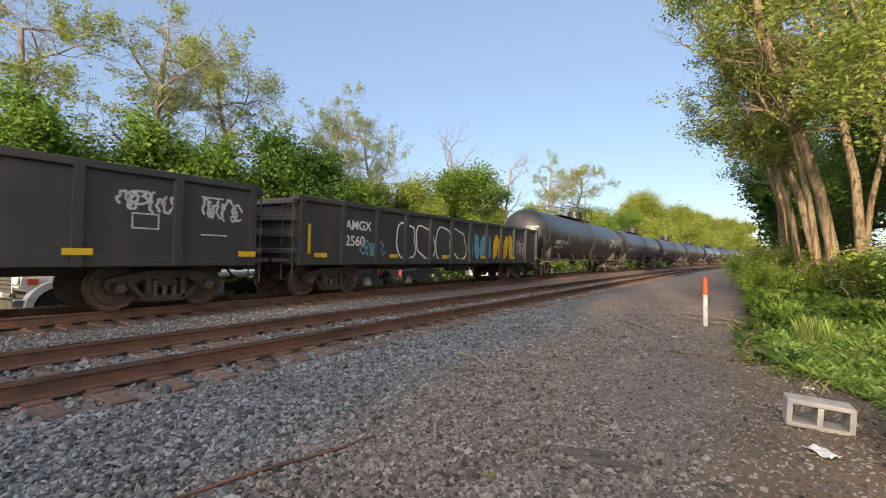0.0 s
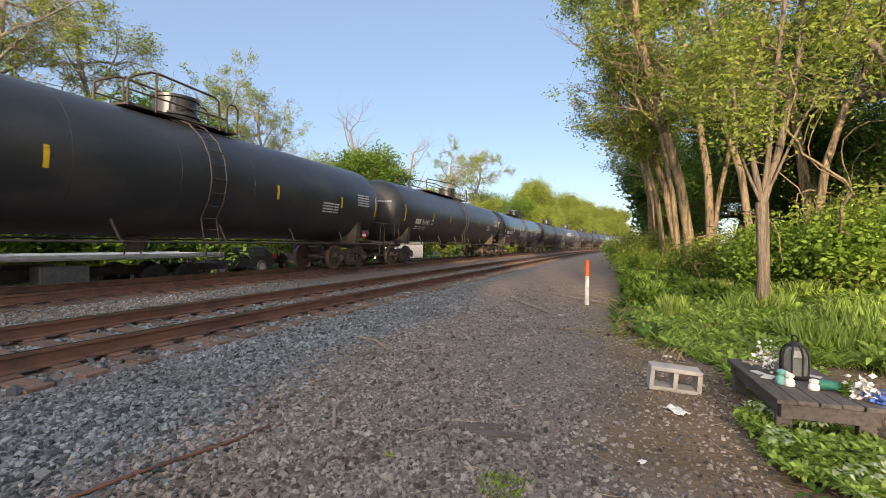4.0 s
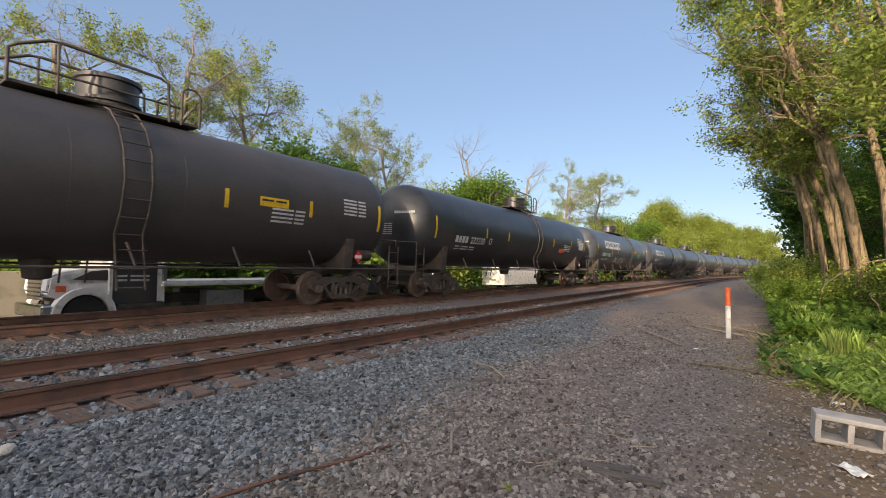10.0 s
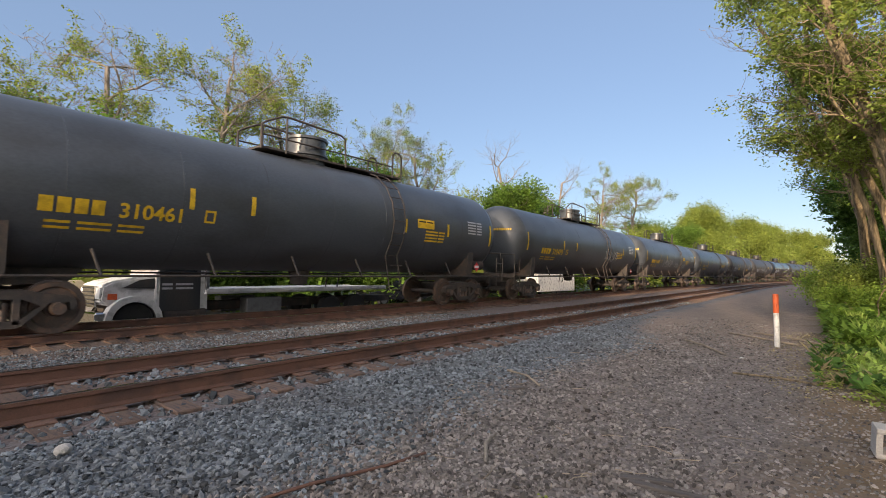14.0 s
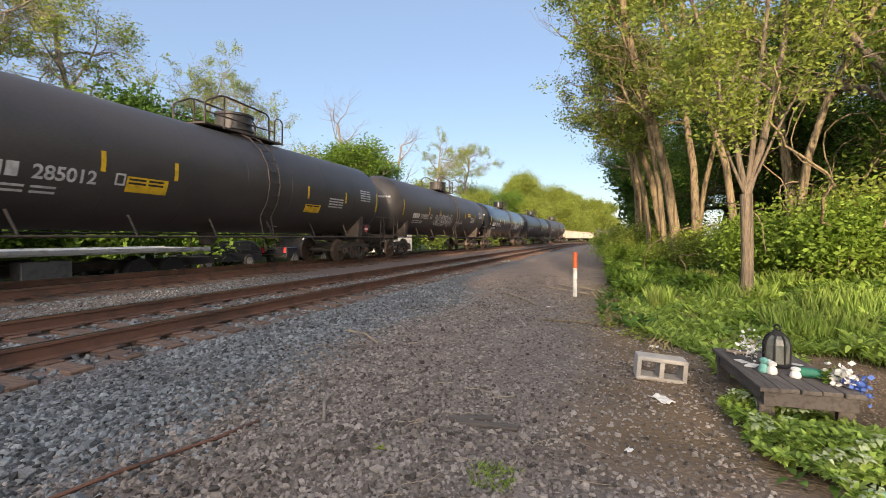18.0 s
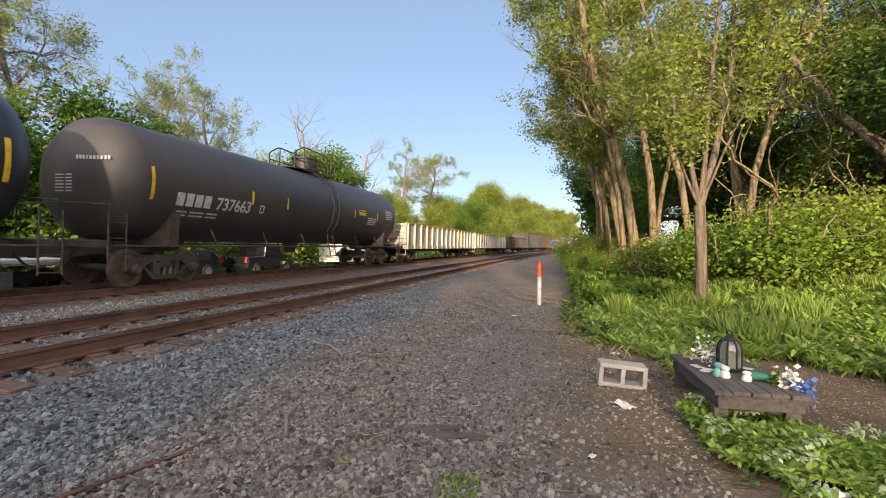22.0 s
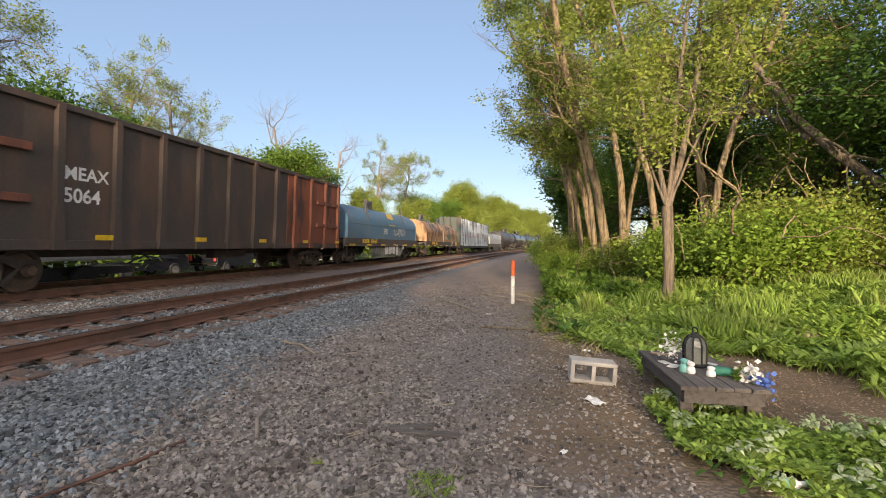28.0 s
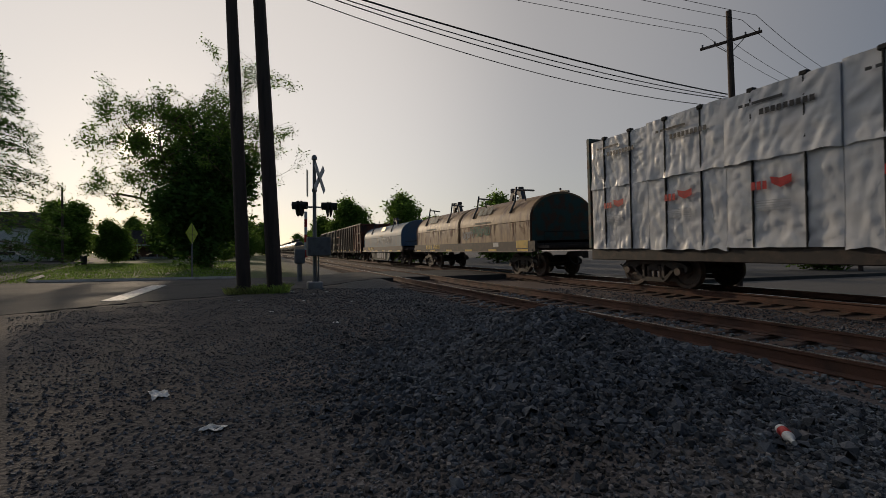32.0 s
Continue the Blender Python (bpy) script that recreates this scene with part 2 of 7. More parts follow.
# ---- mesh tools ----
def mesh(name, verts, faces, material=None, smooth=False):
    me = bpy.data.meshes.new(name)
    me.from_pydata([tuple(v) for v in verts], [], [tuple(f) for f in faces])
    if material:
        me.materials.append(material)
    if smooth:
        me.polygons.foreach_set("use_smooth", [True] * len(me.polygons))
    me.update()
    return me


def big_mesh(name, verts, quads, material, smooth=False):
    """Many faces of one corner count, from arrays."""
    verts, quads = np.asarray(verts, "f4"), np.asarray(quads, "i4")
    me = bpy.data.meshes.new(name)
    k = quads.shape[1]
    me.vertices.add(len(verts))
    me.vertices.foreach_set("co", verts.ravel())
    me.loops.add(quads.size)
    me.loops.foreach_set("vertex_index", quads.ravel())
    me.polygons.add(len(quads))
    me.polygons.foreach_set("loop_start", np.arange(len(quads), dtype="i4") * k)
    me.polygons.foreach_set("use_smooth", [smooth] * len(quads))
    me.materials.append(material)
    me.update(calc_edges=True)
    return me


def empty(name, label, category, group="", m=None):
    ob = new(name)
    ob.empty_display_size = 0.1
    if m:
        ob.matrix_world = m
    return tagged(ob, label, category, group)


def part(name, data, parent, m=None, label="", kind=""):
    ob = new(name, data)
    ob.parent = parent
    if m:
        ob.matrix_basis = m
    return tagged(ob, label, "", "", kind)


def box(sx, sy, sz, material, bevel=0.0, at=(0, 0, 0)):
    bm = bmesh.new()
    bmesh.ops.create_cube(bm, size=1)
    for v in bm.verts:
        v.co = Vector((v.co.x * sx + at[0], v.co.y * sy + at[1], v.co.z * sz + at[2]))
    if bevel:
        bmesh.ops.bevel(bm, geom=bm.edges[:], offset=bevel, segments=1, affect="EDGES", profile=0.5)
    me = bpy.data.meshes.new("box")
    bm.to_mesh(me)
    bm.free()
    me.materials.append(material)
    return me


def extrude(outline, y0, y1, material, axis="y", round_over=False):
    """A flat outline in x and z, carried from y0 to y1."""
    n = len(outline)
    v = [(a, y0, b) for a, b in outline] + [(a, y1, b) for a, b in outline]
    f = [tuple(range(n))[::-1] if y1 > y0 else tuple(range(n)), tuple(range(n, 2 * n)) if y1 > y0 else tuple(range(n, 2 * n))[::-1]]
    f += [(i, (i + 1) % n, n + (i + 1) % n, n + i) for i in range(n)]
    if axis == "x":
        v = [(b, a, c) for a, b, c in v]
    me = mesh("extrusion", v, f, material)
    bm = bmesh.new()
    bm.from_mesh(me)
    bmesh.ops.recalc_face_normals(bm, faces=bm.faces)
    bm.to_mesh(me)
    bm.free()
    if round_over:
        me.polygons.foreach_set("use_smooth", [True] * len(me.polygons))
        me.set_sharp_from_angle(angle=0.6)
    return me


def joined(pieces, material):
    """Several meshes as one body."""
    bm = bmesh.new()
    for p in pieces:
        bm.from_mesh(p)
    me = bpy.data.meshes.new("body")
    bm.to_mesh(me)
    bm.free()
    me.materials.append(material)
    return me


def lathe(profile, sides, material, axis="x", smooth=True):
    """A turned shape: profile of (along, radius)."""
    v, f = [], []
    for a, r in profile:
        for k in range(sides):
            w = 2 * math.pi * k / sides
            c, s = r * math.cos(w), r * math.sin(w)
            v.append({"x": (a, c, s), "y": (c, a, s), "z": (c, s, a)}[axis])
    for i in range(len(profile) - 1):
        for k in range(sides):
            a, b = i * sides + k, i * sides + (k + 1) % sides
            f.append((a, b, b + sides, a + sides))
    f += [tuple(range(sides)), tuple(range(len(v) - sides, len(v)))]
    me = mesh("turned", v, f, material, smooth)
    bm = bmesh.new()
    bm.from_mesh(me)
    bmesh.ops.recalc_face_normals(bm, faces=bm.faces)
    bm.to_mesh(me)
    bm.free()
    if smooth:
        me.set_sharp_from_angle(angle=0.75)
    return me


def tubes(segs, sides, material, smooth=True):
    """Tapered tubes: rows of start, end, start radius, end radius."""
    s = np.array([(*a, *b, r, q) for a, b, r, q in segs], float)
    p, q = s[:, :3], s[:, 3:6]
    d = q - p
    d /= np.linalg.norm(d, axis=1, keepdims=True) + 1e-9
    ref = np.where(np.abs(d[:, 2:]) > 0.9, [[1.0, 0, 0]], [[0, 0, 1.0]])
    u = np.cross(d, ref)
    u /= np.linalg.norm(u, axis=1, keepdims=True)
    w = np.cross(d, u)
    a = np.arange(sides) * 2 * math.pi / sides
    ring = np.cos(a)[None, :, None] * u[:, None] + np.sin(a)[None, :, None] * w[:, None]
    v = np.concatenate([p[:, None] + ring * s[:, 6][:, None, None], q[:, None] + ring * s[:, 7][:, None, None]], 1).reshape(-1, 3)
    k = np.arange(sides)
    quad = np.stack([k, (k + 1) % sides, sides + (k + 1) % sides, sides + k], 1)
    f = (np.arange(len(s))[:, None, None] * 2 * sides + quad[None]).reshape(-1, 4)
    return big_mesh("tubes", v, f, material, smooth)


def wire_path(points, r, material, sides=6):
    """One unbroken round rod along the points."""
    p = np.array(points, float)
    t = np.gradient(p, axis=0)
    t /= np.linalg.norm(t, axis=1, keepdims=True) + 1e-9
    ref = np.array([0.13, 0.31, 0.94]) if np.abs(t[:, 2]).mean() < 0.6 else np.array([0.94, 0.31, 0.13])
    u = np.cross(t, ref)
    u /= np.linalg.norm(u, axis=1, keepdims=True)
    w = np.cross(t, u)
    a = np.arange(sides) * 2 * math.pi / sides
    v = (p[:, None] + r * (np.cos(a)[None, :, None] * u[:, None] + np.sin(a)[None, :, None] * w[:, None])).reshape(-1, 3)
    k = np.arange(sides)
    quad = np.stack([k, (k + 1) % sides, sides + (k + 1) % sides, sides + k], 1)
    return big_mesh("rod", v, (np.arange(len(p) - 1)[:, None, None] * sides + quad[None]).reshape(-1, 4), material, True)


def ring_bars(widths, h, gap, stroke, material):
    """Plain hollow blocks in x and z."""
    v, f, x = [], [], 0
    for w in widths:
        n = len(v)
        for d in (0, stroke):
            v += [(x + d, 0, d), (x + w - d, 0, d), (x + w - d, 0, h - d), (x + d, 0, h - d)]
        f += [(n + i, n + (i + 1) % 4, n + 4 + (i + 1) % 4, n + 4 + i) for i in range(4)]
        x += w + gap
    return mesh("blocks", v, f, material)


def letters(text, size, material, mono=False):
    """A text in the built-in font as a flat mesh in x and z, from x = 0."""
    cu = bpy.data.curves.new("text", "FONT")
    cu.body, cu.size, cu.offset = text, size, size * 0.022
    ob = bpy.data.objects.new("text", cu)
    scene.collection.objects.link(ob)
    bpy.context.view_layer.update()
    me = bpy.data.meshes.new_from_object(ob.evaluated_get(bpy.context.evaluated_depsgraph_get()))
    bpy.data.objects.remove(ob)
    me.transform(Matrix(((1, 0, 0, 0), (0, 0, -1, 0), (0, 1, 0, 0), (0, 0, 0, 1))))
    me.materials.clear()
    me.materials.append(material)
    return me


def bars(widths, h, gap, material, rows=1, pitch=0.0):
    """Plain bars in x and z that stand for marks."""
    v, f = [], []
    for r in range(rows):
        x = 0
        for w in widths:
            n = len(v)
            z = -r * pitch
            v += [(x, 0, z), (x + w, 0, z), (x + w, 0, z + h), (x, 0, z + h)]
            f.append((n, n + 1, n + 2, n + 3))
            x += w + gap
    return mesh("bars", v, f, material)


def scribble(seed, w, h, material, strokes=5, thick=0.042):
    """Sprayed loops and strokes, flat in x and z."""
    rng = random.Random(seed)
    v, f = [], []
    strokes = 2 * strokes + 2
    for k in range(strokes):
        cx, cz = w * (k + 0.5) / strokes, h * rng.uniform(0.35, 0.65)
        rx, rz, ph, turn = w / strokes * rng.uniform(0.5, 1.1), h * rng.uniform(0.3, 0.5), rng.uniform(0, 6), rng.uniform(2.5, 6.5)
        pts = [(cx + rx * math.cos(ph + turn * i / 14) + 0.35 * rx * math.sin(1.9 * i + k), cz + rz * math.sin(ph + turn * i / 14)) for i in range(15)]
        for (x0, z0), (x1, z1) in zip(pts, pts[1:]):
            dx, dz = x1 - x0, z1 - z0
            m = math.hypot(dx, dz) or 1
            ox, oz = -dz / m * thick / 2, dx / m * thick / 2
            n = len(v)
            v += [(x0 + ox, 0, z0 + oz), (x1 + ox, 0, z1 + oz), (x1 - ox, 0, z1 - oz), (x0 - ox, 0, z0 - oz)]
            f.append((n, n + 1, n + 2, n + 3))
    return mesh("spray", v, f, material)


def bubbles(seed, widths, h, material, gap=0.04):
    """Fat rounded sprayed shapes in x and z."""
    rng = random.Random(seed)
    v, f, x = [], [], 0.0
    for w in widths:
        n, k = len(v), 22
        lop, ph = rng.uniform(0.08, 0.2), rng.uniform(0, 6)
        for i in range(k):
            a = 2 * math.pi * i / k
            q = (1 + lop * math.sin(2 * a + ph) + 0.06 * math.sin(5 * a + ph)) * (abs(math.cos(a)) ** 4 + abs(math.sin(a)) ** 4) ** -0.22
            v.append((x + w / 2 + w / 2 * q * math.cos(a), 0, h / 2 + h / 2 * q * math.sin(a)))
        f.append(tuple(range(n, n + k)))
        x += w + gap
    return mesh("bubbles", v, f, material)


def spray_rim(seed, widths, h, material, gap=0.04, thick=0.035):
    """The sprayed outlines of the same fat shapes."""
    me = bubbles(seed, widths, h, material, gap)
    pts = [tuple(p.co) for p in me.vertices]
    v, f = [], []
    for s in range(0, len(pts), 22):
        ring = pts[s:s + 22]
        cx, cz = sum(p[0] for p in ring) / 22, sum(p[2] for p in ring) / 22
        n = len(v)
        for p in ring:
            d = math.hypot(p[0] - cx, p[2] - cz)
            v += [p, (p[0] + (p[0] - cx) / d * thick, 0, p[2] + (p[2] - cz) / d * thick)]
        f += [(n + 2 * i, n + 2 * i + 1, n + 2 * ((i + 1) % 22) + 1, n + 2 * ((i + 1) % 22)) for i in range(22)]
    return mesh("outline", v, f, material)


def wrapped(me, radius, zc, x, z, proud=0.006):
    """Lays a flat mesh of x and z round a lying cylinder on its -y side, its origin at (x, z)."""
    bm = bmesh.new()
    bm.from_mesh(me)
    long = [e for e in bm.edges if abs(e.verts[0].co.z - e.verts[1].co.z) > 0.15]
    if long:
        bmesh.ops.subdivide_edges(bm, edges=long, cuts=4, use_grid_fill=True)
    a0 = math.asin(max(-0.99, min(0.99, (z - zc) / radius)))
    for v in bm.verts:
        a = a0 + v.co.z / radius
        v.co = Vector((x + v.co.x, -(radius + proud) * math.cos(a), zc + (radius + proud) * math.sin(a)))
    out = bpy.data.meshes.new("marks")
    bm.to_mesh(out)
    bm.free()
    for m in me.materials:
        out.materials.append(m)
    return out


def flat(me, x, y, z):
    me.transform(Matrix.Translation((x, y, z)))
    return me

# ---- ground ----
def smooth01(a, b, v):
    t = np.clip((v - a) / (b - a), 0, 1)
    return t * t * (3 - 2 * t)


def veg_edge(x):
    """The line where the path ends and the growth begins."""
    return np.interp(x, [-8, 1.5, 2.7, 3.5, 5.4, 7.0, 10, 20, 60, 125, 200], [-3.5, -1.2, -0.65, -0.75, -0.95, -0.25, -0.2, 0.1, -0.6, -5.4, -22])


def bend(x):
    """How far the tracks have turned aside at x."""
    return np.where(np.asarray(x) > 40, 805 - np.sqrt(np.maximum(805.0**2 - (np.minimum(x, 700) - 40.0) ** 2, 0)), 0.0)


MOUNDS = ((-4.35, 2.95, 1.15, 0.56), (-3.1, 3.3, 0.8, 0.16), (-6.4, 3.4, 1.0, 0.2), (-3.5, 1.9, 0.8, 0.14))


def road_edge(y):
    """The ragged edge of the asphalt on the path's side."""
    return np.interp(y, [-120, -30, -4.8, -3.3, -0.9, 0.6, 2.9, 5.0, 160], [-9.5, -10.0, -11.8, -13.2, -14.5, -15.9, -17.4, -18.2, -18.2])


def gz(x, y):
    x, y = np.asarray(x, float), np.asarray(y, float)
    yy = y + bend(x)
    z = -0.03 * smooth01(7.6, 8.2, yy) * (1 - smooth01(9.2, 9.8, yy)) - 0.55 * smooth01(13.4, 15.0, yy)
    for cy, lift in ((5.918, 0.002), (11.268, 0.02)):
        bed = smooth01(-1.75, -1.35, yy - cy) * (1 - smooth01(1.35, 1.6, yy - cy))
        z = z * (1 - bed) + bed * (0.0258 * (yy - cy) + lift)
    z = z + 0.4 * smooth01(0.6, 6.0, veg_edge(x) - y) * smooth01(5, 9, x)
    z = z - 0.12 * np.exp(-(((yy - 0.8) / 0.9) ** 2)) * smooth01(9, 14, x)
    for cx, cy, r, h in MOUNDS:
        z = z + h * np.exp(-(((x - cx) ** 2 + (y - cy) ** 2) / r**2) ** 0.72)
    z = z + 0.018 * np.sin(1.9 * x + 0.6 * np.sin(1.3 * y)) * np.sin(1.6 * y + 0.5 * x) * (np.hypot(x, y) < 60)
    past = x - road_edge(y)
    shoulder = 0.012 + 0.165 * smooth01(1.5, 4.4, y) * (1 - smooth01(13.6, 17.0, y)) * (1 - smooth01(4.3, 4.9, yy))
    z = z + (shoulder - z) * (1 - smooth01(0.0, 2.2, past)) * (y < 4.9) * (past > -1)
    road = smooth01(-24.6, -23.8, x) * (1 - smooth01(-0.5, -0.2, past))
    return z * (1 - road) + road * (-0.10 - 0.5 * smooth01(13.4, 18.0, yy))


def ground():
    step = lambda a, b, d: np.arange(a, b, d)
    far = np.array([30, 60, 120, 240, 480, 900, 1600, 2600.0])
    xs = np.concatenate([-24 - far[::-1], step(-24, -8, 0.5), step(-8, 9, 0.16), step(9, 26, 0.4), step(26, 80, 3.0), 80 + far])
    ys = np.concatenate([-10 - far[::-1], step(-10, -3, 0.5), step(-3, 5, 0.16), step(5, 16, 0.3), step(16, 40, 3.0), 40 + far])
    gx, gy = np.meshgrid(xs, ys, indexing="ij")
    v = np.stack([gx, gy, gz(gx, gy)], -1).reshape(-1, 3)
    ny = len(ys)
    i, j = np.meshgrid(np.arange(len(xs) - 1), np.arange(ny - 1), indexing="ij")
    a = (i * ny + j).ravel()
    f = np.stack([a, a + ny, a + ny + 1, a + 1], 1)
    m = bpy.data.materials.new("earth")
    m.use_nodes = True
    n, link = m.node_tree.nodes, m.node_tree.links.new
    b = n["Principled BSDF"]
    b.inputs["Roughness"].default_value = 0.92
    geo = n.new("ShaderNodeNewGeometry")
    sep = n.new("ShaderNodeSeparateXYZ")
    link(geo.outputs["Position"], sep.inputs[0])

    def noise_tex(scale, detail=5):
        t = n.new("ShaderNodeTexNoise")
        t.inputs["Scale"].default_value, t.inputs["Detail"].default_value = scale, detail
        link(geo.outputs["Position"], t.inputs["Vector"])
        return t.outputs["Fac"]

    def calc(op, p, q=0.0, r=0.0):
        t = n.new("ShaderNodeMath")
        t.operation = op
        for k, w in enumerate((p, q, r)):
            if isinstance(w, (int, float)):
                t.inputs[k].default_value = w
            else:
                link(w, t.inputs[k])
        return t.outputs[0]

    def step01(lo, hi, w):
        t = n.new("ShaderNodeMapRange")
        t.interpolation_type = "SMOOTHSTEP"
        t.inputs[1].default_value, t.inputs[2].default_value = lo, hi
        link(w, t.inputs[0])
        return t.outputs[0]

    def blend(fac, p, q):
        t = n.new("ShaderNodeMix")
        t.data_type = "RGBA"
        for key, w in (("A", p), ("B", q)):
            if isinstance(w, tuple):
                t.inputs[key].default_value = (*w, 1)
            else:
                link(w, t.inputs[key])
        link(fac, t.inputs["Factor"])
        return t.outputs["Result"]

    px, py = sep.outputs[0], sep.outputs[1]
    far_x = calc("MAXIMUM", calc("SUBTRACT", px, 40.0), 0.0)
    turn = calc("DIVIDE", calc("MULTIPLY", far_x, far_x), 1610.0)
    py = calc("ADD", py, turn)
    wob = calc("MULTIPLY", calc("SUBTRACT", noise_tex(0.8), 0.5), 1.6)
    wob2 = calc("MULTIPLY", calc("SUBTRACT", noise_tex(3.0), 0.5), 0.8)
    pyw = calc("ADD", calc("ADD", py, wob), wob2)
    cells = n.new("ShaderNodeTexVoronoi")
    cells.inputs["Scale"].default_value = 34
    link(geo.outputs["Position"], cells.inputs["Vector"])
    tone = n.new("ShaderNodeSeparateColor")
    link(cells.outputs["Color"], tone.inputs[0])
    speck = tone.outputs[0]
    # darker than the loose stones: shade of the gaps between them is coloured in
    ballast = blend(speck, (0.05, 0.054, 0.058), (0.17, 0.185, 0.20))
    # towards the crossing, backlight shade is put into the ballast and dirt colours
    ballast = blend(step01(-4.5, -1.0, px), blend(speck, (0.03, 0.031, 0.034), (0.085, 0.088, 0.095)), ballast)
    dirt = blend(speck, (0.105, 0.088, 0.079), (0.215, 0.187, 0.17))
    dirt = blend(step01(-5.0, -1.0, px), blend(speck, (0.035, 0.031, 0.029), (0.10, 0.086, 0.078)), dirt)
    dirt = blend(step01(0.5, 0.75, noise_tex(0.5)), dirt, (0.17, 0.13, 0.108))
    # farther along, tan dirt with the warm sunlight put into its colour
    dirt = blend(step01(6.5, 13.0, px), dirt, blend(speck, (0.15, 0.112, 0.088), (0.30, 0.235, 0.195)))
    col = blend(step01(2.2, 3.2, calc("SUBTRACT", pyw, calc("MULTIPLY", step01(9.0, 15.0, px), 1.3))), dirt, ballast)
    # rusty dust along the tracks
    col = blend(calc("MULTIPLY", calc("MULTIPLY", step01(4.2, 4.9, py), calc("SUBTRACT", 1.0, step01(12.6, 13.4, py))), 0.55), col, (0.17, 0.105, 0.08))
    # the lot across the tracks
    col = blend(step01(13.2, 14.2, pyw), col, (0.105, 0.10, 0.095))
    col = blend(calc("MULTIPLY", step01(19.5, 21.0, pyw), step01(14.0, 18.0, px)), col, (0.06, 0.09, 0.02))
    # growth by the path
    col = blend(calc("MULTIPLY", step01(0.0, 0.7, calc("SUBTRACT", 0.45, pyw)), step01(2.0, 3.2, calc("ADD", px, calc("MULTIPLY", wob, 0.5)))), col, blend(noise_tex(2.5), (0.10, 0.075, 0.04), (0.20, 0.135, 0.085)))
    # lawns beyond the road
    col = blend(calc("MULTIPLY", calc("SUBTRACT", 1.0, step01(-26.0, -24.5, px)), calc("SUBTRACT", 1.0, step01(1.0, 4.0, py))), col, blend(noise_tex(0.4), (0.05, 0.085, 0.02), (0.08, 0.10, 0.03)))
    val = n.new("ShaderNodeHueSaturation")
    link(col, val.inputs["Color"])
    k = n.new("ShaderNodeMapRange")
    k.inputs[3].default_value, k.inputs[4].default_value = 0.75, 1.25
    link(noise_tex(1.6, 8), k.inputs[0])
    link(k.outputs[0], val.inputs["Value"])
    link(val.outputs[0], b.inputs["Base Color"])
    bp = n.new("ShaderNodeBump")
    bp.inputs["Strength"].default_value, bp.inputs["Distance"].default_value = 0.5, 0.02
    height = calc("ADD", calc("SUBTRACT", 1.0, cells.outputs["Distance"]), calc("MULTIPLY", noise_tex(45), 0.6))
    link(height, bp.inputs["Height"])
    link(bp.outputs[0], b.inputs["Normal"])
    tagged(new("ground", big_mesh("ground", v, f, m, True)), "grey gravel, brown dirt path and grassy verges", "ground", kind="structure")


ground()


# ---- tracks ----
NEAR, FAR = 5.918, 11.268
RAIL_Z = {NEAR: (0.20, 0.237), FAR: (0.218, 0.255)}


def track_point(u, y):
    """A point of the line that runs at y where the track is straight; u metres along, and its heading."""
    if u <= 40:
        return u, y, 0.0
    r = y + 799.0
    a = (u - 40) / 805.0
    return 40 + r * math.sin(a), y - r + r * math.cos(a), -a


def sweep(outline, y, z, u0, u1, material):
    """An outline across the track, carried along it."""
    us = [u0, -100, -30, 0, 20, 40]
    us = [u for u in us if u >= u0] + [u for u in range(48, int(u1), 8)]
    v, f, k = [], [], len(outline)
    for u in us:
        x, py, a = track_point(u, y)
        for q, w in outline:
            v.append((x - q * math.sin(a), py + q * math.cos(a), z + w))
    for i in range(len(us) - 1):
        for j in range(k):
            p, q = i * k + j, i * k + (j + 1) % k
            f.append((p, p + k, q + k, q))
    f += [tuple(range(k)), tuple(range(len(v) - k, len(v)))]
    return mesh("rail", v, f, material)


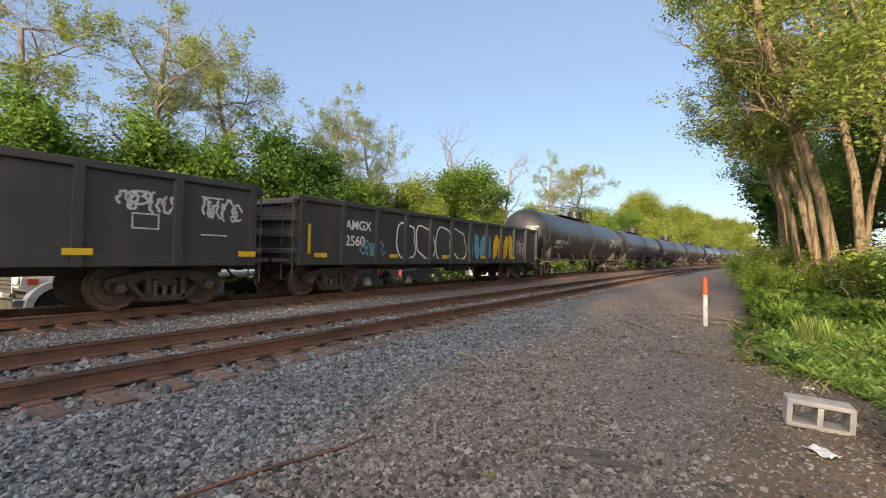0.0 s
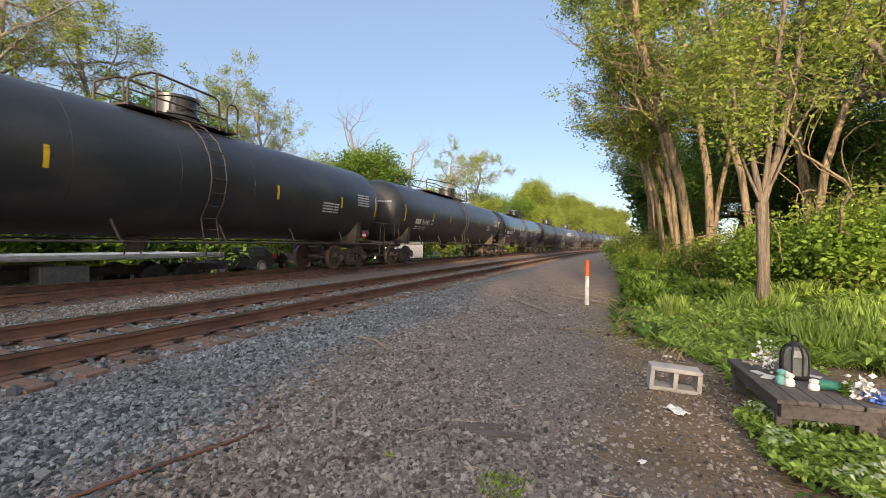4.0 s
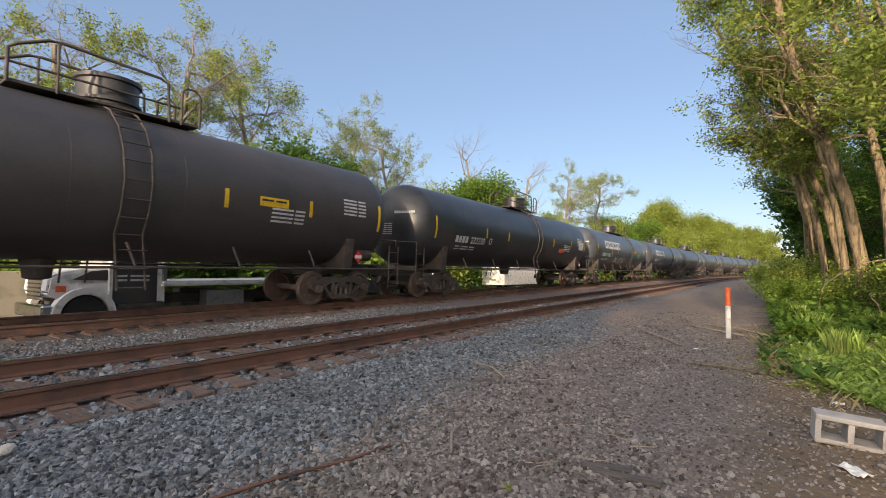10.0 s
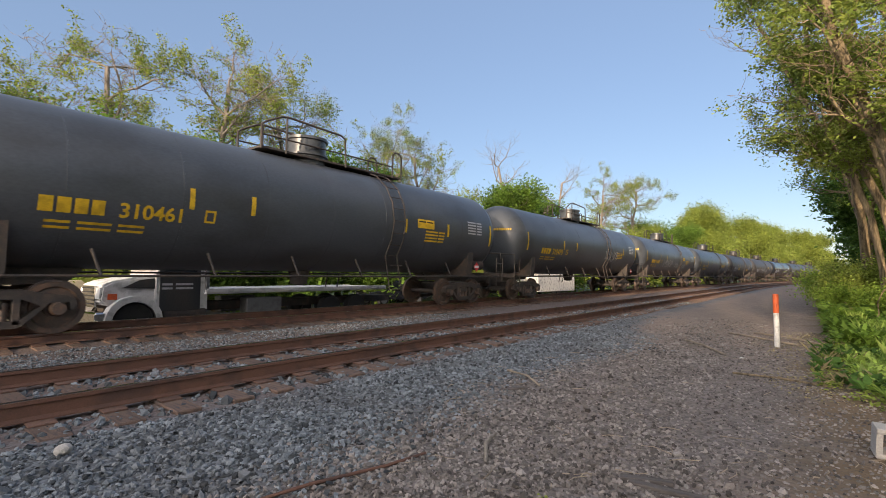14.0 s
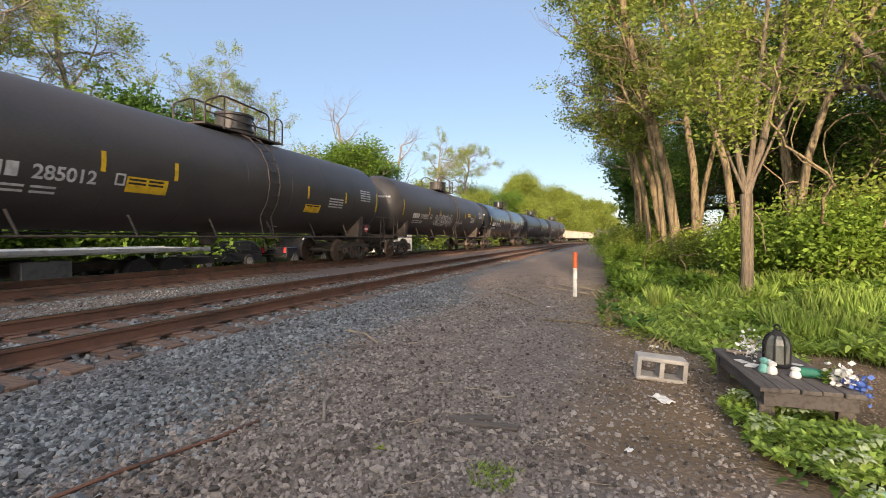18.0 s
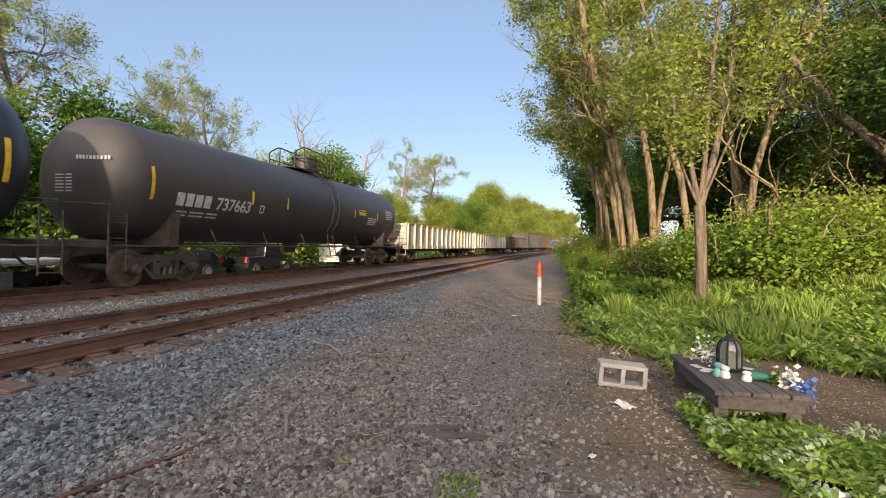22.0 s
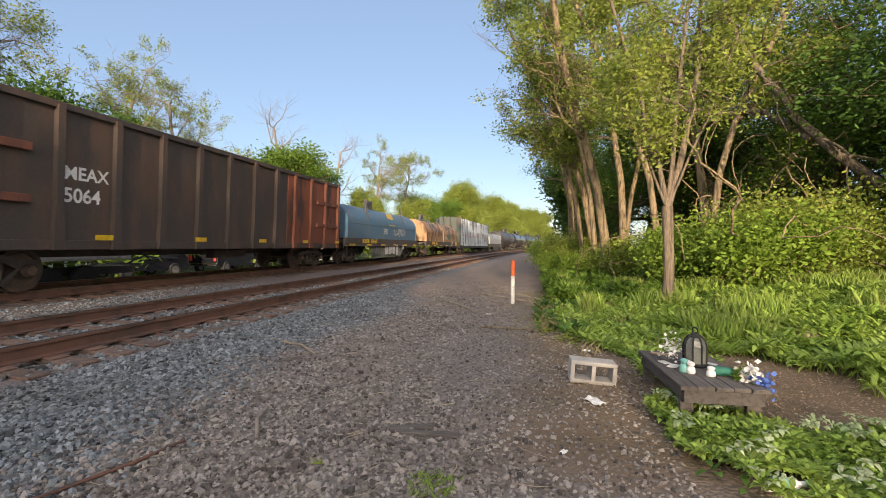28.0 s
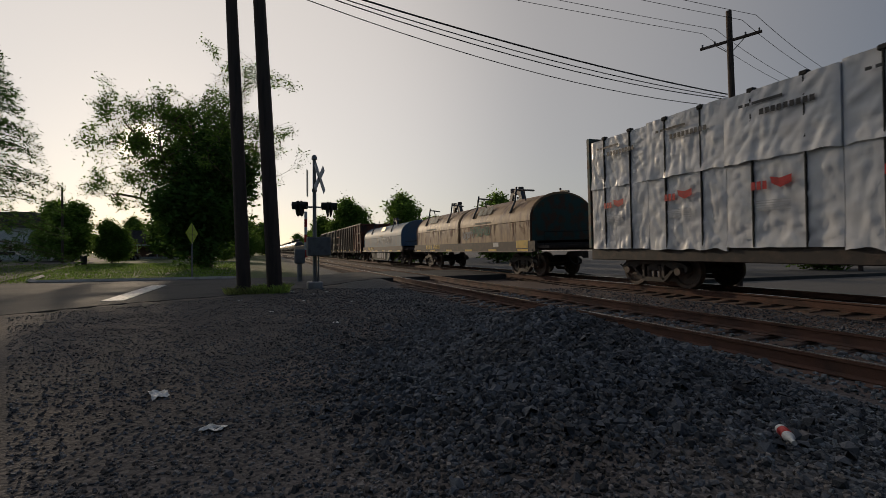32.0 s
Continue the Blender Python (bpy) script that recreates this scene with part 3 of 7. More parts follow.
RAIL_SHAPE = [(-0.075, -0.17), (0.075, -0.17), (0.075, -0.158), (0.012, -0.14), (0.011, -0.045), (0.036, -0.035), (0.036, -0.003), (-0.036, -0.003), (-0.036, -0.035), (-0.011, -0.045), (-0.012, -0.14), (-0.075, -0.158)]
SHINE_SHAPE = [(-0.027, -0.004), (0.027, -0.004), (0.027, 0.001), (-0.027, 0.001)]
tie_mesh = box(0.23, 2.6, 0.17, TIE, 0.012)
plate_mesh = box(0.19, 0.36, 0.018, PLATE, 0.004)
for track_y in (NEAR, FAR):
    z0, z1 = RAIL_Z[track_y]
    track = tagged(new("railway_track"), "railway track of rusty steel rails on wooden ties", "railway track", kind="structure")
    for side, z in ((-0.7175, z0), (0.7175, z1)):
        rail = part("rail", sweep(RAIL_SHAPE, track_y + side, z, -900, 420, RAIL), track, label="rusty steel rail")
        part("running_surface", sweep(SHINE_SHAPE, track_y + side, z, -900, 420, SHINE), rail, label="worn bright steel strip")
    rng = random.Random(int(track_y))
    n0, n1 = (-80, 70) if track_y == NEAR else (-60, 70)
    for k in range(n0, n1):
        u = k * 0.5 + rng.uniform(-0.03, 0.03)
        x, y, a = track_point(u, track_y)
        zt = (z0 + z1) / 2 - 0.17 - 0.018
        m = Matrix.Translation((x, y, zt - 0.085)) @ pose(0, 0, 0, math.degrees(math.atan2(z1 - z0, 1.435)), 0, math.degrees(a) + rng.uniform(-1.5, 1.5))
        tie = part("tie", tie_mesh, track, m)
        for side in (-0.7175, 0.7175):
            part("tie_plate", plate_mesh, tie, Matrix.Translation((0, side * 1.02, 0.094)))
    more = [(track_point(u, track_y), u) for u in np.concatenate([np.arange(-110, n0 * 0.5, 0.55), np.arange(n1 * 0.5, 190, 0.55)])]
    v, f = [], []
    for (x, y, a), u in more:
        c, s = math.cos(a), math.sin(a)
        i = len(v)
        for zz in (z0 - 0.36, z0 - 0.165):
            for p, q in ((-0.11, -1.3), (0.11, -1.3), (0.11, 1.3), (-0.11, 1.3)):
                v.append((x + p * c - q * s, y + p * s + q * c, zz))
        f += [(i, i + 1, i + 5, i + 4), (i + 1, i + 2, i + 6, i + 5), (i + 2, i + 3, i + 7, i + 6), (i + 3, i, i + 4, i + 7), (i + 4, i + 5, i + 6, i + 7)]
    part("far_ties", mesh("far_ties", v, f, TIE), track, kind="stuff")


# ---- train ----
SPEED = 17.98
def gone(t):
    """How far the train has come at t."""
    return SPEED * min(t, 28.5) + 15.95 * max(0.0, min(t, 29.5) - 28.5) + 17.7 * max(0.0, t - 29.5)


EDGES = [s * 1.16 for s in (-9.5, 6.5, 22, 41, 59.7, 78.5, 97.4, 116.2, 132.9, 149.6, 165.4, 182.4, 198.7, 216, 231.2, 247, 263.8, 280.3, 296.5, 313.2, 330, 347.5, 364.2, 383.2, 402.7, 422.3, 437.6, 452.7, 466, 479.7, 499.5, 513, 530, 547, 564, 584)]


MUSTARD = mat("mustard_chord", (0.36, 0.24, 0.06), 0.65, other=(0.2, 0.11, 0.05), scale=3, mixture=0.4)


def wheel_mesh():
    return lathe([(-0.075, 0.05), (-0.075, 0.16), (-0.03, 0.17), (-0.02, 0.34), (-0.06, 0.37), (-0.06, 0.455), (0.055, 0.46), (0.06, 0.485), (0.075, 0.485), (0.075, 0.36), (0.02, 0.34), (0.03, 0.16), (0.06, 0.05)], 28, WHEEL, "y")


WHEEL_ME = wheel_mesh()
AXLE_ME = lathe([(-1.02, 0.06), (-0.95, 0.085), (-0.7, 0.085), (0.7, 0.085), (0.95, 0.085), (1.02, 0.06)], 10, STEEL, "y")
FRAME_ME = joined([
    extrude([(-1.14, 0.47), (-1.14, 0.60), (-1.0, 0.68), (-0.72, 0.72), (-0.42, 0.79), (0.42, 0.79), (0.72, 0.72), (1.0, 0.68), (1.14, 0.60), (1.14, 0.47), (1.06, 0.42), (1.04, 0.56), (0.74, 0.56), (0.72, 0.48), (0.42, 0.63), (-0.42, 0.63), (-0.72, 0.48), (-0.74, 0.56), (-1.04, 0.56), (-1.06, 0.42)], -0.09, 0.09, STEEL),
    extrude([(-0.78, 0.56), (-0.46, 0.22), (-0.36, 0.16), (0.36, 0.16), (0.46, 0.22), (0.78, 0.56), (0.66, 0.52), (0.38, 0.28), (-0.38, 0.28), (-0.66, 0.52)], -0.085, 0.085, STEEL),
    box(0.11, 0.17, 0.5, STEEL, 0.01, (-0.35, 0, 0.46)), box(0.11, 0.17, 0.5, STEEL, 0.01, (0.35, 0, 0.46))], STEEL)
SPRING_ME = lathe([(0.22, 0.05), (0.26, 0.065), (0.30, 0.05), (0.34, 0.065), (0.38, 0.05), (0.42, 0.065), (0.46, 0.05), (0.50, 0.065), (0.54, 0.05)], 10, WHEEL, "z")
BOLSTER_ME = box(0.38, 2.1, 0.3, STEEL, 0.03, (0, 0, 0.6))
CAP_ME = lathe([(-0.09, 0.02), (-0.09, 0.1), (0.06, 0.13), (0.06, 0.02)], 12, WHEEL, "y")


def bogie(car, x):
    b = part("bogie", BOLSTER_ME, car, Matrix.Translation((x, 0, 0)), "dark cast steel bogie with two axles")
    for ax in (-0.89, 0.89):
        part("axle", AXLE_ME, b, Matrix.Translation((ax, 0, 0.46)))
        for y in (-0.76, 0.76):
            part("wheel", WHEEL_ME, b, pose(ax, y, 0.46, 0, 0, 180 if y > 0 else 0))
        part("bearing_cap", CAP_ME, b, Matrix.Translation((ax, -1.06, 0.46)))
    for y in (-0.98, 0.98):
        part("side_frame", FRAME_ME, b, Matrix.Translation((0, y, 0)))
    for sx in (-0.2, 0.0, 0.2):
        part("spring", SPRING_ME, b, Matrix.Translation((sx, -0.98, 0.04)))


COUPLER_ME = extrude([(-0.55, 0.78), (0.32, 0.78), (0.42, 0.72), (0.42, 0.98), (0.30, 1.0), (-0.55, 0.96)], -0.12, 0.12, STEEL)


def couplers(car, half):
    for sgn in (-1, 1):
        part("coupler", COUPLER_ME, car, pose(sgn * (half - 0.38), 0, 0, 0, 0, 0 if sgn > 0 else 180))
        part("brake_hose", wire_path([(sgn * (half - 0.6), -0.3, 0.85), (sgn * (half - 0.4), -0.34, 0.6), (sgn * (half - 0.15), -0.3, 0.48), (sgn * (half + 0.02), -0.25, 0.55)], 0.028, RUBBER), car)


RUNG_ME = tubes([((-0.24, 0, 0), (0.24, 0, 0), 0.016, 0.016)], 6, STEEL)
STRUT_ME = tubes([((0, -1.47, 1.03), (-0.12, -1.32, 1.5), 0.028, 0.028)], 6, STEEL)


def tank_car(name, length, paint, seed, label, dome=1.0, number="", mark=4, letters_mat=None, extra=(), big_logo=False, long_deck=False, ladder_at=0.0, text=0.38, start=2.3):
    """A tank car: shell, deck with dome, ladders, saddles, rails, bogies and its markings."""
    letters_mat = letters_mat or PALE
    car = empty(name, label, "tank car", "train")
    half = length / 2
    r, zc = 1.52, 2.64
    le = half - 0.62
    prof = [(-le, 0.04), (-le + 0.02, 0.45), (-le + 0.10, 0.85), (-le + 0.25, 1.18), (-le + 0.48, 1.42), (-le + 0.74, 1.51)]
    rings = np.linspace(-le + 0.8, le - 0.8, 9)
    prof += [(float(a), r) for a in rings]
    prof += [(-a, q) for a, q in prof[5::-1]]
    shell = lathe(prof, 48, paint)
    shell.transform(Matrix.Translation((0, 0, zc)))
    tank = part("tank_shell", shell, car)
    for a in rings[1:-1]:
        part("weld_seam", lathe([(a - 0.02, r - 0.01), (a - 0.012, r + 0.0025), (a + 0.012, r + 0.0025), (a + 0.02, r - 0.01)], 48, paint), tank, Matrix.Translation((0, 0, zc)))
    for sgn in (-1, 1):
        sill = extrude([(sgn * (half - 0.45), 0.72), (sgn * (half - 0.45), 1.06), (sgn * (half - 1.0), 1.16), (sgn * (half - 3.9), 1.16), (sgn * (half - 3.6), 0.86), (sgn * (half - 1.2), 0.80)], -0.25, 0.25, STEEL)
        part("stub_sill", sill, car)
        saddle = extrude([(-1.25, 1.05), (1.25, 1.05), (1.33, 1.95), (1.0, 1.5), (0.5, 1.24), (-0.5, 1.24), (-1.0, 1.5), (-1.33, 1.95)], sgn * (half - 2.45) - 0.16, sgn * (half - 2.45) + 0.16, STEEL, "x")
        part("saddle", saddle, car)
        part("end_sill", box(0.12, 2.9, 0.16, STEEL, 0.01, (sgn * (half - 0.52), 0, 1.06)), car)
        part("step_rail", wire_path([(sgn * (half - 0.55), -1.42, 1.1), (sgn * (half - 0.55), -1.42, 1.95), (sgn * (half - 0.55), -0.5, 1.98), (sgn * (half - 0.55), 0.5, 1.98), (sgn * (half - 0.55), 1.42, 1.95), (sgn * (half - 0.55), 1.42, 1.1)], 0.022, STEEL), car)
        part("side_ladder", tubes([((sgn * (half - 0.7) + dx, -1.47, 0.45), (sgn * (half - 0.7) + dx, -1.47, 1.75), 0.02, 0.02) for dx in (-0.22, 0.22)] + [((sgn * (half - 0.92), -1.47, zz), (sgn * (half - 0.48), -1.47, zz), 0.015, 0.015) for zz in (0.5, 0.85, 1.2, 1.55)], 6, STEEL), car)
        bogie(car, sgn * (half - 2.45))
    for y in (-1.47, 1.47):
        part("side_handrail", wire_path([(-half + 0.6, y, 1.03), (half - 0.6, y, 1.03)], 0.026, STEEL), car)
    for a in np.linspace(-le + 3.2, le - 3.2, 6):
        part("strut", STRUT_ME, car, Matrix.Translation((float(a), 0, 0)))
    # deck and dome
    top = zc + r
    d0, d1 = (dome - 5.1, dome + 2.7) if long_deck else (dome - 1.7, dome + 1.6 + ladder_at * 0.75)
    part("deck", box(d1 - d0, 1.15, 0.05, STEEL, 0, ((d0 + d1) / 2, 0, top + 0.05)), car)
    part("dome", lathe([(top - 0.1, 0.52), (top + 0.14, 0.54), (top + 0.16, 0.6), (top + 0.21, 0.6), (top + 0.22, 0.54), (top + 0.58, 0.54), (top + 0.60, 0.59), (top + 0.67, 0.59), (top + 0.69, 0.46), (top + 0.77, 0.1)], 28, paint, "z"), car, Matrix.Translation((dome, 0, 0)))
    for y in (-0.58, 0.58):
        hoop = [(d0, y, top), (d0, y, top + 0.6), (d0 + 0.12, y, top + 0.7), (dome - 1.15, y, top + 0.92), (dome - 0.95, y, top + 0.95), (dome + 0.75, y, top + 0.88), (dome + 0.9, y, top + 0.8), (dome + 0.95, y, top)]
        part("deck_rail", wire_path(hoop, 0.03, STEEL), car)
        part("end_hoop", wire_path([(d1 - 0.4, y, top), (d1 - 0.4, y, top + 0.74), (d1 - 0.3, y, top + 0.84), (d1 - 0.12, y, top + 0.84), (d1, y, top + 0.74), (d1, y, top)], 0.028, STEEL), car)
        part("lower_rail", tubes([((d0, y, top + 0.36), (d1 - 0.4, y, top + 0.36), 0.022, 0.022)], 6, STEEL), car)
        part("rail_post", tubes([((dome - 1.0, y, top), (dome - 1.0, y, top + 0.93), 0.025, 0.025)], 6, STEEL), car)
    arc = [math.radians(w) for w in (-38, -20, 0, 20, 40, 60, 78)]
    for y in (-1, 1):
        rails = []
        for dx in (-0.24, 0.24):
            rails.append([(dome + ladder_at + dx, y * 1.5, 0.6)] + [(dome + ladder_at + dx, y * (r + 0.1) * math.cos(w), zc + (r + 0.1) * math.sin(w)) for w in arc])
        ladder = part("ladder", wire_path(rails[0], 0.022, STEEL), car)
        part("ladder_rail", wire_path(rails[1], 0.022, STEEL), ladder)
        steps = [((r + 0.1) * math.cos(math.radians(w)), zc + (r + 0.1) * math.sin(math.radians(w))) for w in np.linspace(-38, 78, 10)] + [(1.5, zz) for zz in (0.65, 1.0, 1.35)]
        for ry, rz in steps if y < 0 else steps[::3]:
            part("rung", RUNG_ME, ladder, Matrix.Translation((dome + ladder_at, y * ry, rz)))
    part("bottom_valve", lathe([(0.75, 0.1), (0.78, 0.22), (1.0, 0.25), (1.2, 0.32)], 12, STEEL, "z"), car)
    part("brake_cylinder", lathe([(-0.35, 0.1), (-0.3, 0.19), (0.3, 0.19), (0.35, 0.1)], 14, STEEL), car, Matrix.Translation((half - 1.7, -1.0, 1.45)))
    # markings on the camera's side
    for a in (-le + 0.9, -le + 4.6, -le * 0.28, le * 0.32, le - 3.5, le - 0.9):
        tall = 0.8 if abs(a) > le - 1 else 0.42
        part("reflector", wrapped(bars([0.1], tall, 0, YELLOW), r, zc, a, zc - 0.32 - (tall - 0.5) / 2), car)
    if number:
        size = text
        x0 = -le + start
        part("owner_mark", wrapped(bars([size * 0.5] * mark, size * 0.7, size * 0.13, letters_mat), r, zc, x0, zc - 0.55), car)
        part("number", wrapped(letters(number, size, letters_mat), r, zc, x0 + mark * size * 0.63 + 0.16, zc - 0.55), car)
        part("small_print", wrapped(bars([0.35, 0.5, 0.42], 0.05, 0.1, letters_mat, 2, 0.11), r, zc, x0 + 0.1, zc - 0.72), car)
        part("box_mark", wrapped(ring_bars([0.22], 0.26, 0, 0.04, letters_mat), r, zc, x0 + mark * size * 0.63 + 0.3 + len(number) * size * 0.6, zc - 0.52), car)
    part("end_number", flat(bars([0.05] * 4 + [0.06] * 6, 0.09, 0.025, letters_mat), 0, 0, 0), car, Matrix.Translation((-le - 0.03, -0.35, zc + 0.35)) @ pose(0, 0, 0, 0, 0, -75))
    part("end_print", bars([0.26, 0.2], 0.028, 0.05, letters_mat, 6, 0.075), car, Matrix.Translation((-le - 0.035, 0.26, zc - 0.02)) @ pose(0, 0, 0, 0, 0, -90))
    part("test_panel", wrapped(bars([0.62, 0.3], 0.05, 0.05, letters_mat, 4, 0.1), r, zc, le - 4.6, zc - 0.2), car)
    part("data_panel", wrapped(bars([0.5, 0.3], 0.05, 0.06, PALE, 5, 0.1), r, zc, le - 2.3, zc + 0.3), car)
    card = part("placard", mesh("diamond", [(0, 0, -0.18), (0.18, 0, 0), (0, 0, 0.18), (-0.18, 0, 0)], [(0, 1, 2, 3)], RED), car, Matrix.Translation((le - 1.6, -1.43, 1.38)))
    part("placard_band", flat(bars([0.26], 0.09, 0, WHITEP), -0.13, -0.004, -0.045), card)
    if big_logo:
        part("owner_lettering", wrapped(ring_bars([0.6] * 6, 0.58, 0.12, 0.15, WHITEP), r, zc, -le + 2.8, zc + 0.05), car)
    for kind, x, z, w, h, m in extra:
        if kind == "spray":
            me = scribble(seed + int(x * 7), w, h, m, max(3, int(w * 2.2)))
        elif kind == "plate":
            me = bars([w], h, 0, m)
            if m is YELLOW:
                part("plate_print", wrapped(bars([w * 0.4, w * 0.38], 0.045, 0.06, RUBBER, max(1, int(h / 0.1) - 1), 0.085), r, zc, x + 0.05, z + h - 0.1, 0.009), car)
        else:
            me = letters(kind, h, m)
        part("marking", wrapped(me, r, zc, x, z), car)
    couplers(car, half)
    return car


def gondola(name, length, paint, top, label, ribs=14, bays=False, number="", code="", letters_mat=None, cap=None, low=0.95, extra=(), end_paint=None, post_w=0.15):
    """An open gondola or high-side car: floor, sides with ribs, ends with ladders, bogies."""
    car = empty(name, label, "gondola car", "train")
    half, hw = length / 2 - 0.62, 1.5
    for y in (-hw, hw):
        part("side_wall", box(2 * half, 0.05, top - low, paint, 0, (0, y * 0.985, (top + low) / 2)), car)
        part("top_chord", box(2 * half + 0.1, 0.16, 0.14, cap or paint, 0.01, (0, y, top)), car)
        part("side_sill", box(2 * half, 0.12, 0.2, paint, 0.01, (0, y, low + 0.05)), car)
    foot = post_w * (1.7 if bays else 1.0)
    post = extrude([(-foot / 2, low - 0.05), (foot / 2, low - 0.05), (post_w / 2, low + 0.9), (post_w / 2, top), (-post_w / 2, top), (-post_w / 2, low + 0.9)], -0.065, 0.065, paint)
    rusty_post = post.copy()
    if end_paint:
        rusty_post.materials[0] = end_paint
    for k in range(ribs + 1):
        x = -half + 0.12 + (2 * half - 0.24) * k / ribs
        for y in (-1.56, 1.56):
            part("side_post", rusty_post if end_paint and x > half - 5 else post, car, Matrix.Translation((x, y, 0)))
    for sgn in (-1, 1):
        part("end_wall", box(0.06, 2 * hw, top - low, end_paint or paint, 0, (sgn * half, 0, (top + low) / 2)), car)
        for zz in np.linspace(low + 0.3, top - 0.1, 4):
            part("end_beam", box(0.16, 2 * hw + 0.1, 0.14, end_paint or paint, 0.015, (sgn * (half + 0.1), 0, zz)), car)
        part("end_ladder", tubes([((sgn * (half + 0.14), -1.52 + dx, 0.5), (sgn * (half + 0.14), -1.52 + dx, top), 0.018, 0.018) for dx in (0, 0.42)] + [((sgn * (half + 0.14), -1.52, zz), (sgn * (half + 0.14), -1.1, zz), 0.014, 0.014) for zz in np.arange(0.55, top, 0.38)], 6, paint), car)
        part("end_platform", box(0.5, 2.6, 0.08, STEEL, 0, (sgn * (half + 0.3), 0, 1.02)), car)
        bogie(car, sgn * (half - 1.75))
        if bays and end_paint and sgn > 0:
            part("patched_side", box(4.6, 0.02, top - low - 0.05, end_paint, 0, (half - 2.31, -1.515, (top + low) / 2)), car, None, "rust-red end panel")
        if bays:
            for zz in (low + 0.95, low + 1.95):
                part("bay_beam", box(2.1, 0.1, 0.16, end_paint or paint, 0.01, (sgn * (half - 1.2), -1.56, zz)), car)
    part("floor", box(2 * half, 2 * hw, 0.12, paint, 0, (0, 0, low)), car)
    part("center_sill", box(2 * half, 0.4, 0.35, STEEL, 0, (0, 0, 0.85)), car)
    part("brake_gear", box(1.6, 0.35, 0.3, STEEL, 0.04, (0.8, -0.9, 0.72)), car)
    side = -1.56
    if number:
        m = letters_mat or PALE
        bay = (2 * half - 0.24) / ribs
        nx = -half + 0.12 + bay * (1 if ribs < 13 and not bays else 2) + 0.14
        sz = min(0.42, (bay - 0.2) / len(number) / 0.62)
        drop = 0.75 if bays else 0.0
        if len(number) == 6:
            for k in range(3):
                if k < 2:
                    part("owner_mark", flat(bars([0.26, 0.26], 0.34, 0.08, m), nx + k * bay + 0.2, -1.51, top - 0.62), car)
                part("number", flat(letters(number[2 * k:2 * k + 2], 0.5, m), nx + k * bay + 0.2, -1.51, top - 1.1), car)
        else:
            part("owner_mark", flat(letters(code, sz * 0.92, m) if code else bars([0.55 * sz] * 4, 0.7 * sz, 0.14 * sz, m), nx, -1.51, top - 0.72 - drop), car)
            part("number", flat(letters(number, sz, m), nx, -1.51, top - 1.2 - drop), car)
    for x in np.linspace(-half + 0.5, half - 0.5, 6):
        part("reflector", flat(bars([0.45], 0.12, 0, YELLOW), float(x), side - 0.005 - 0.07, low + 0.16), car)
    for kind, x, z, w, h, m in extra:
        if kind == "bubble":
            ws = [w / 4.4] * 4
            part("marking", flat(spray_rim(int(x * 5), ws, h, RUBBER if m is not GRIME else PALE, w * 0.03, 0.06), x, -1.511, z), car)
            me = bubbles(int(x * 5), ws, h, m, w * 0.03)
        elif kind == "hollow":
            me = spray_rim(int(x * 5), [w / 4.4] * 4, h, m, w * 0.03, 0.07)
        elif kind == "spray":
            me = scribble(int(x * 13) + 5, w, h, m, max(3, int(w * 2)), 0.05)
        elif kind == "plate":
            me = bars([w], h, 0, m)
        else:
            me = letters(kind, h, m)
        part("marking", flat(me, x, -1.512, z), car)
    couplers(car, length / 2)
    return car


HOODDARK = mat("yoke_steel", (0.05, 0.065, 0.08), 0.6, other=(0.08, 0.05, 0.04), scale=5)


ENDGREEN = mat("end_dark_green", (0.03, 0.075, 0.07), 0.6, other=(0.08, 0.045, 0.03), scale=3, mixture=0.6)


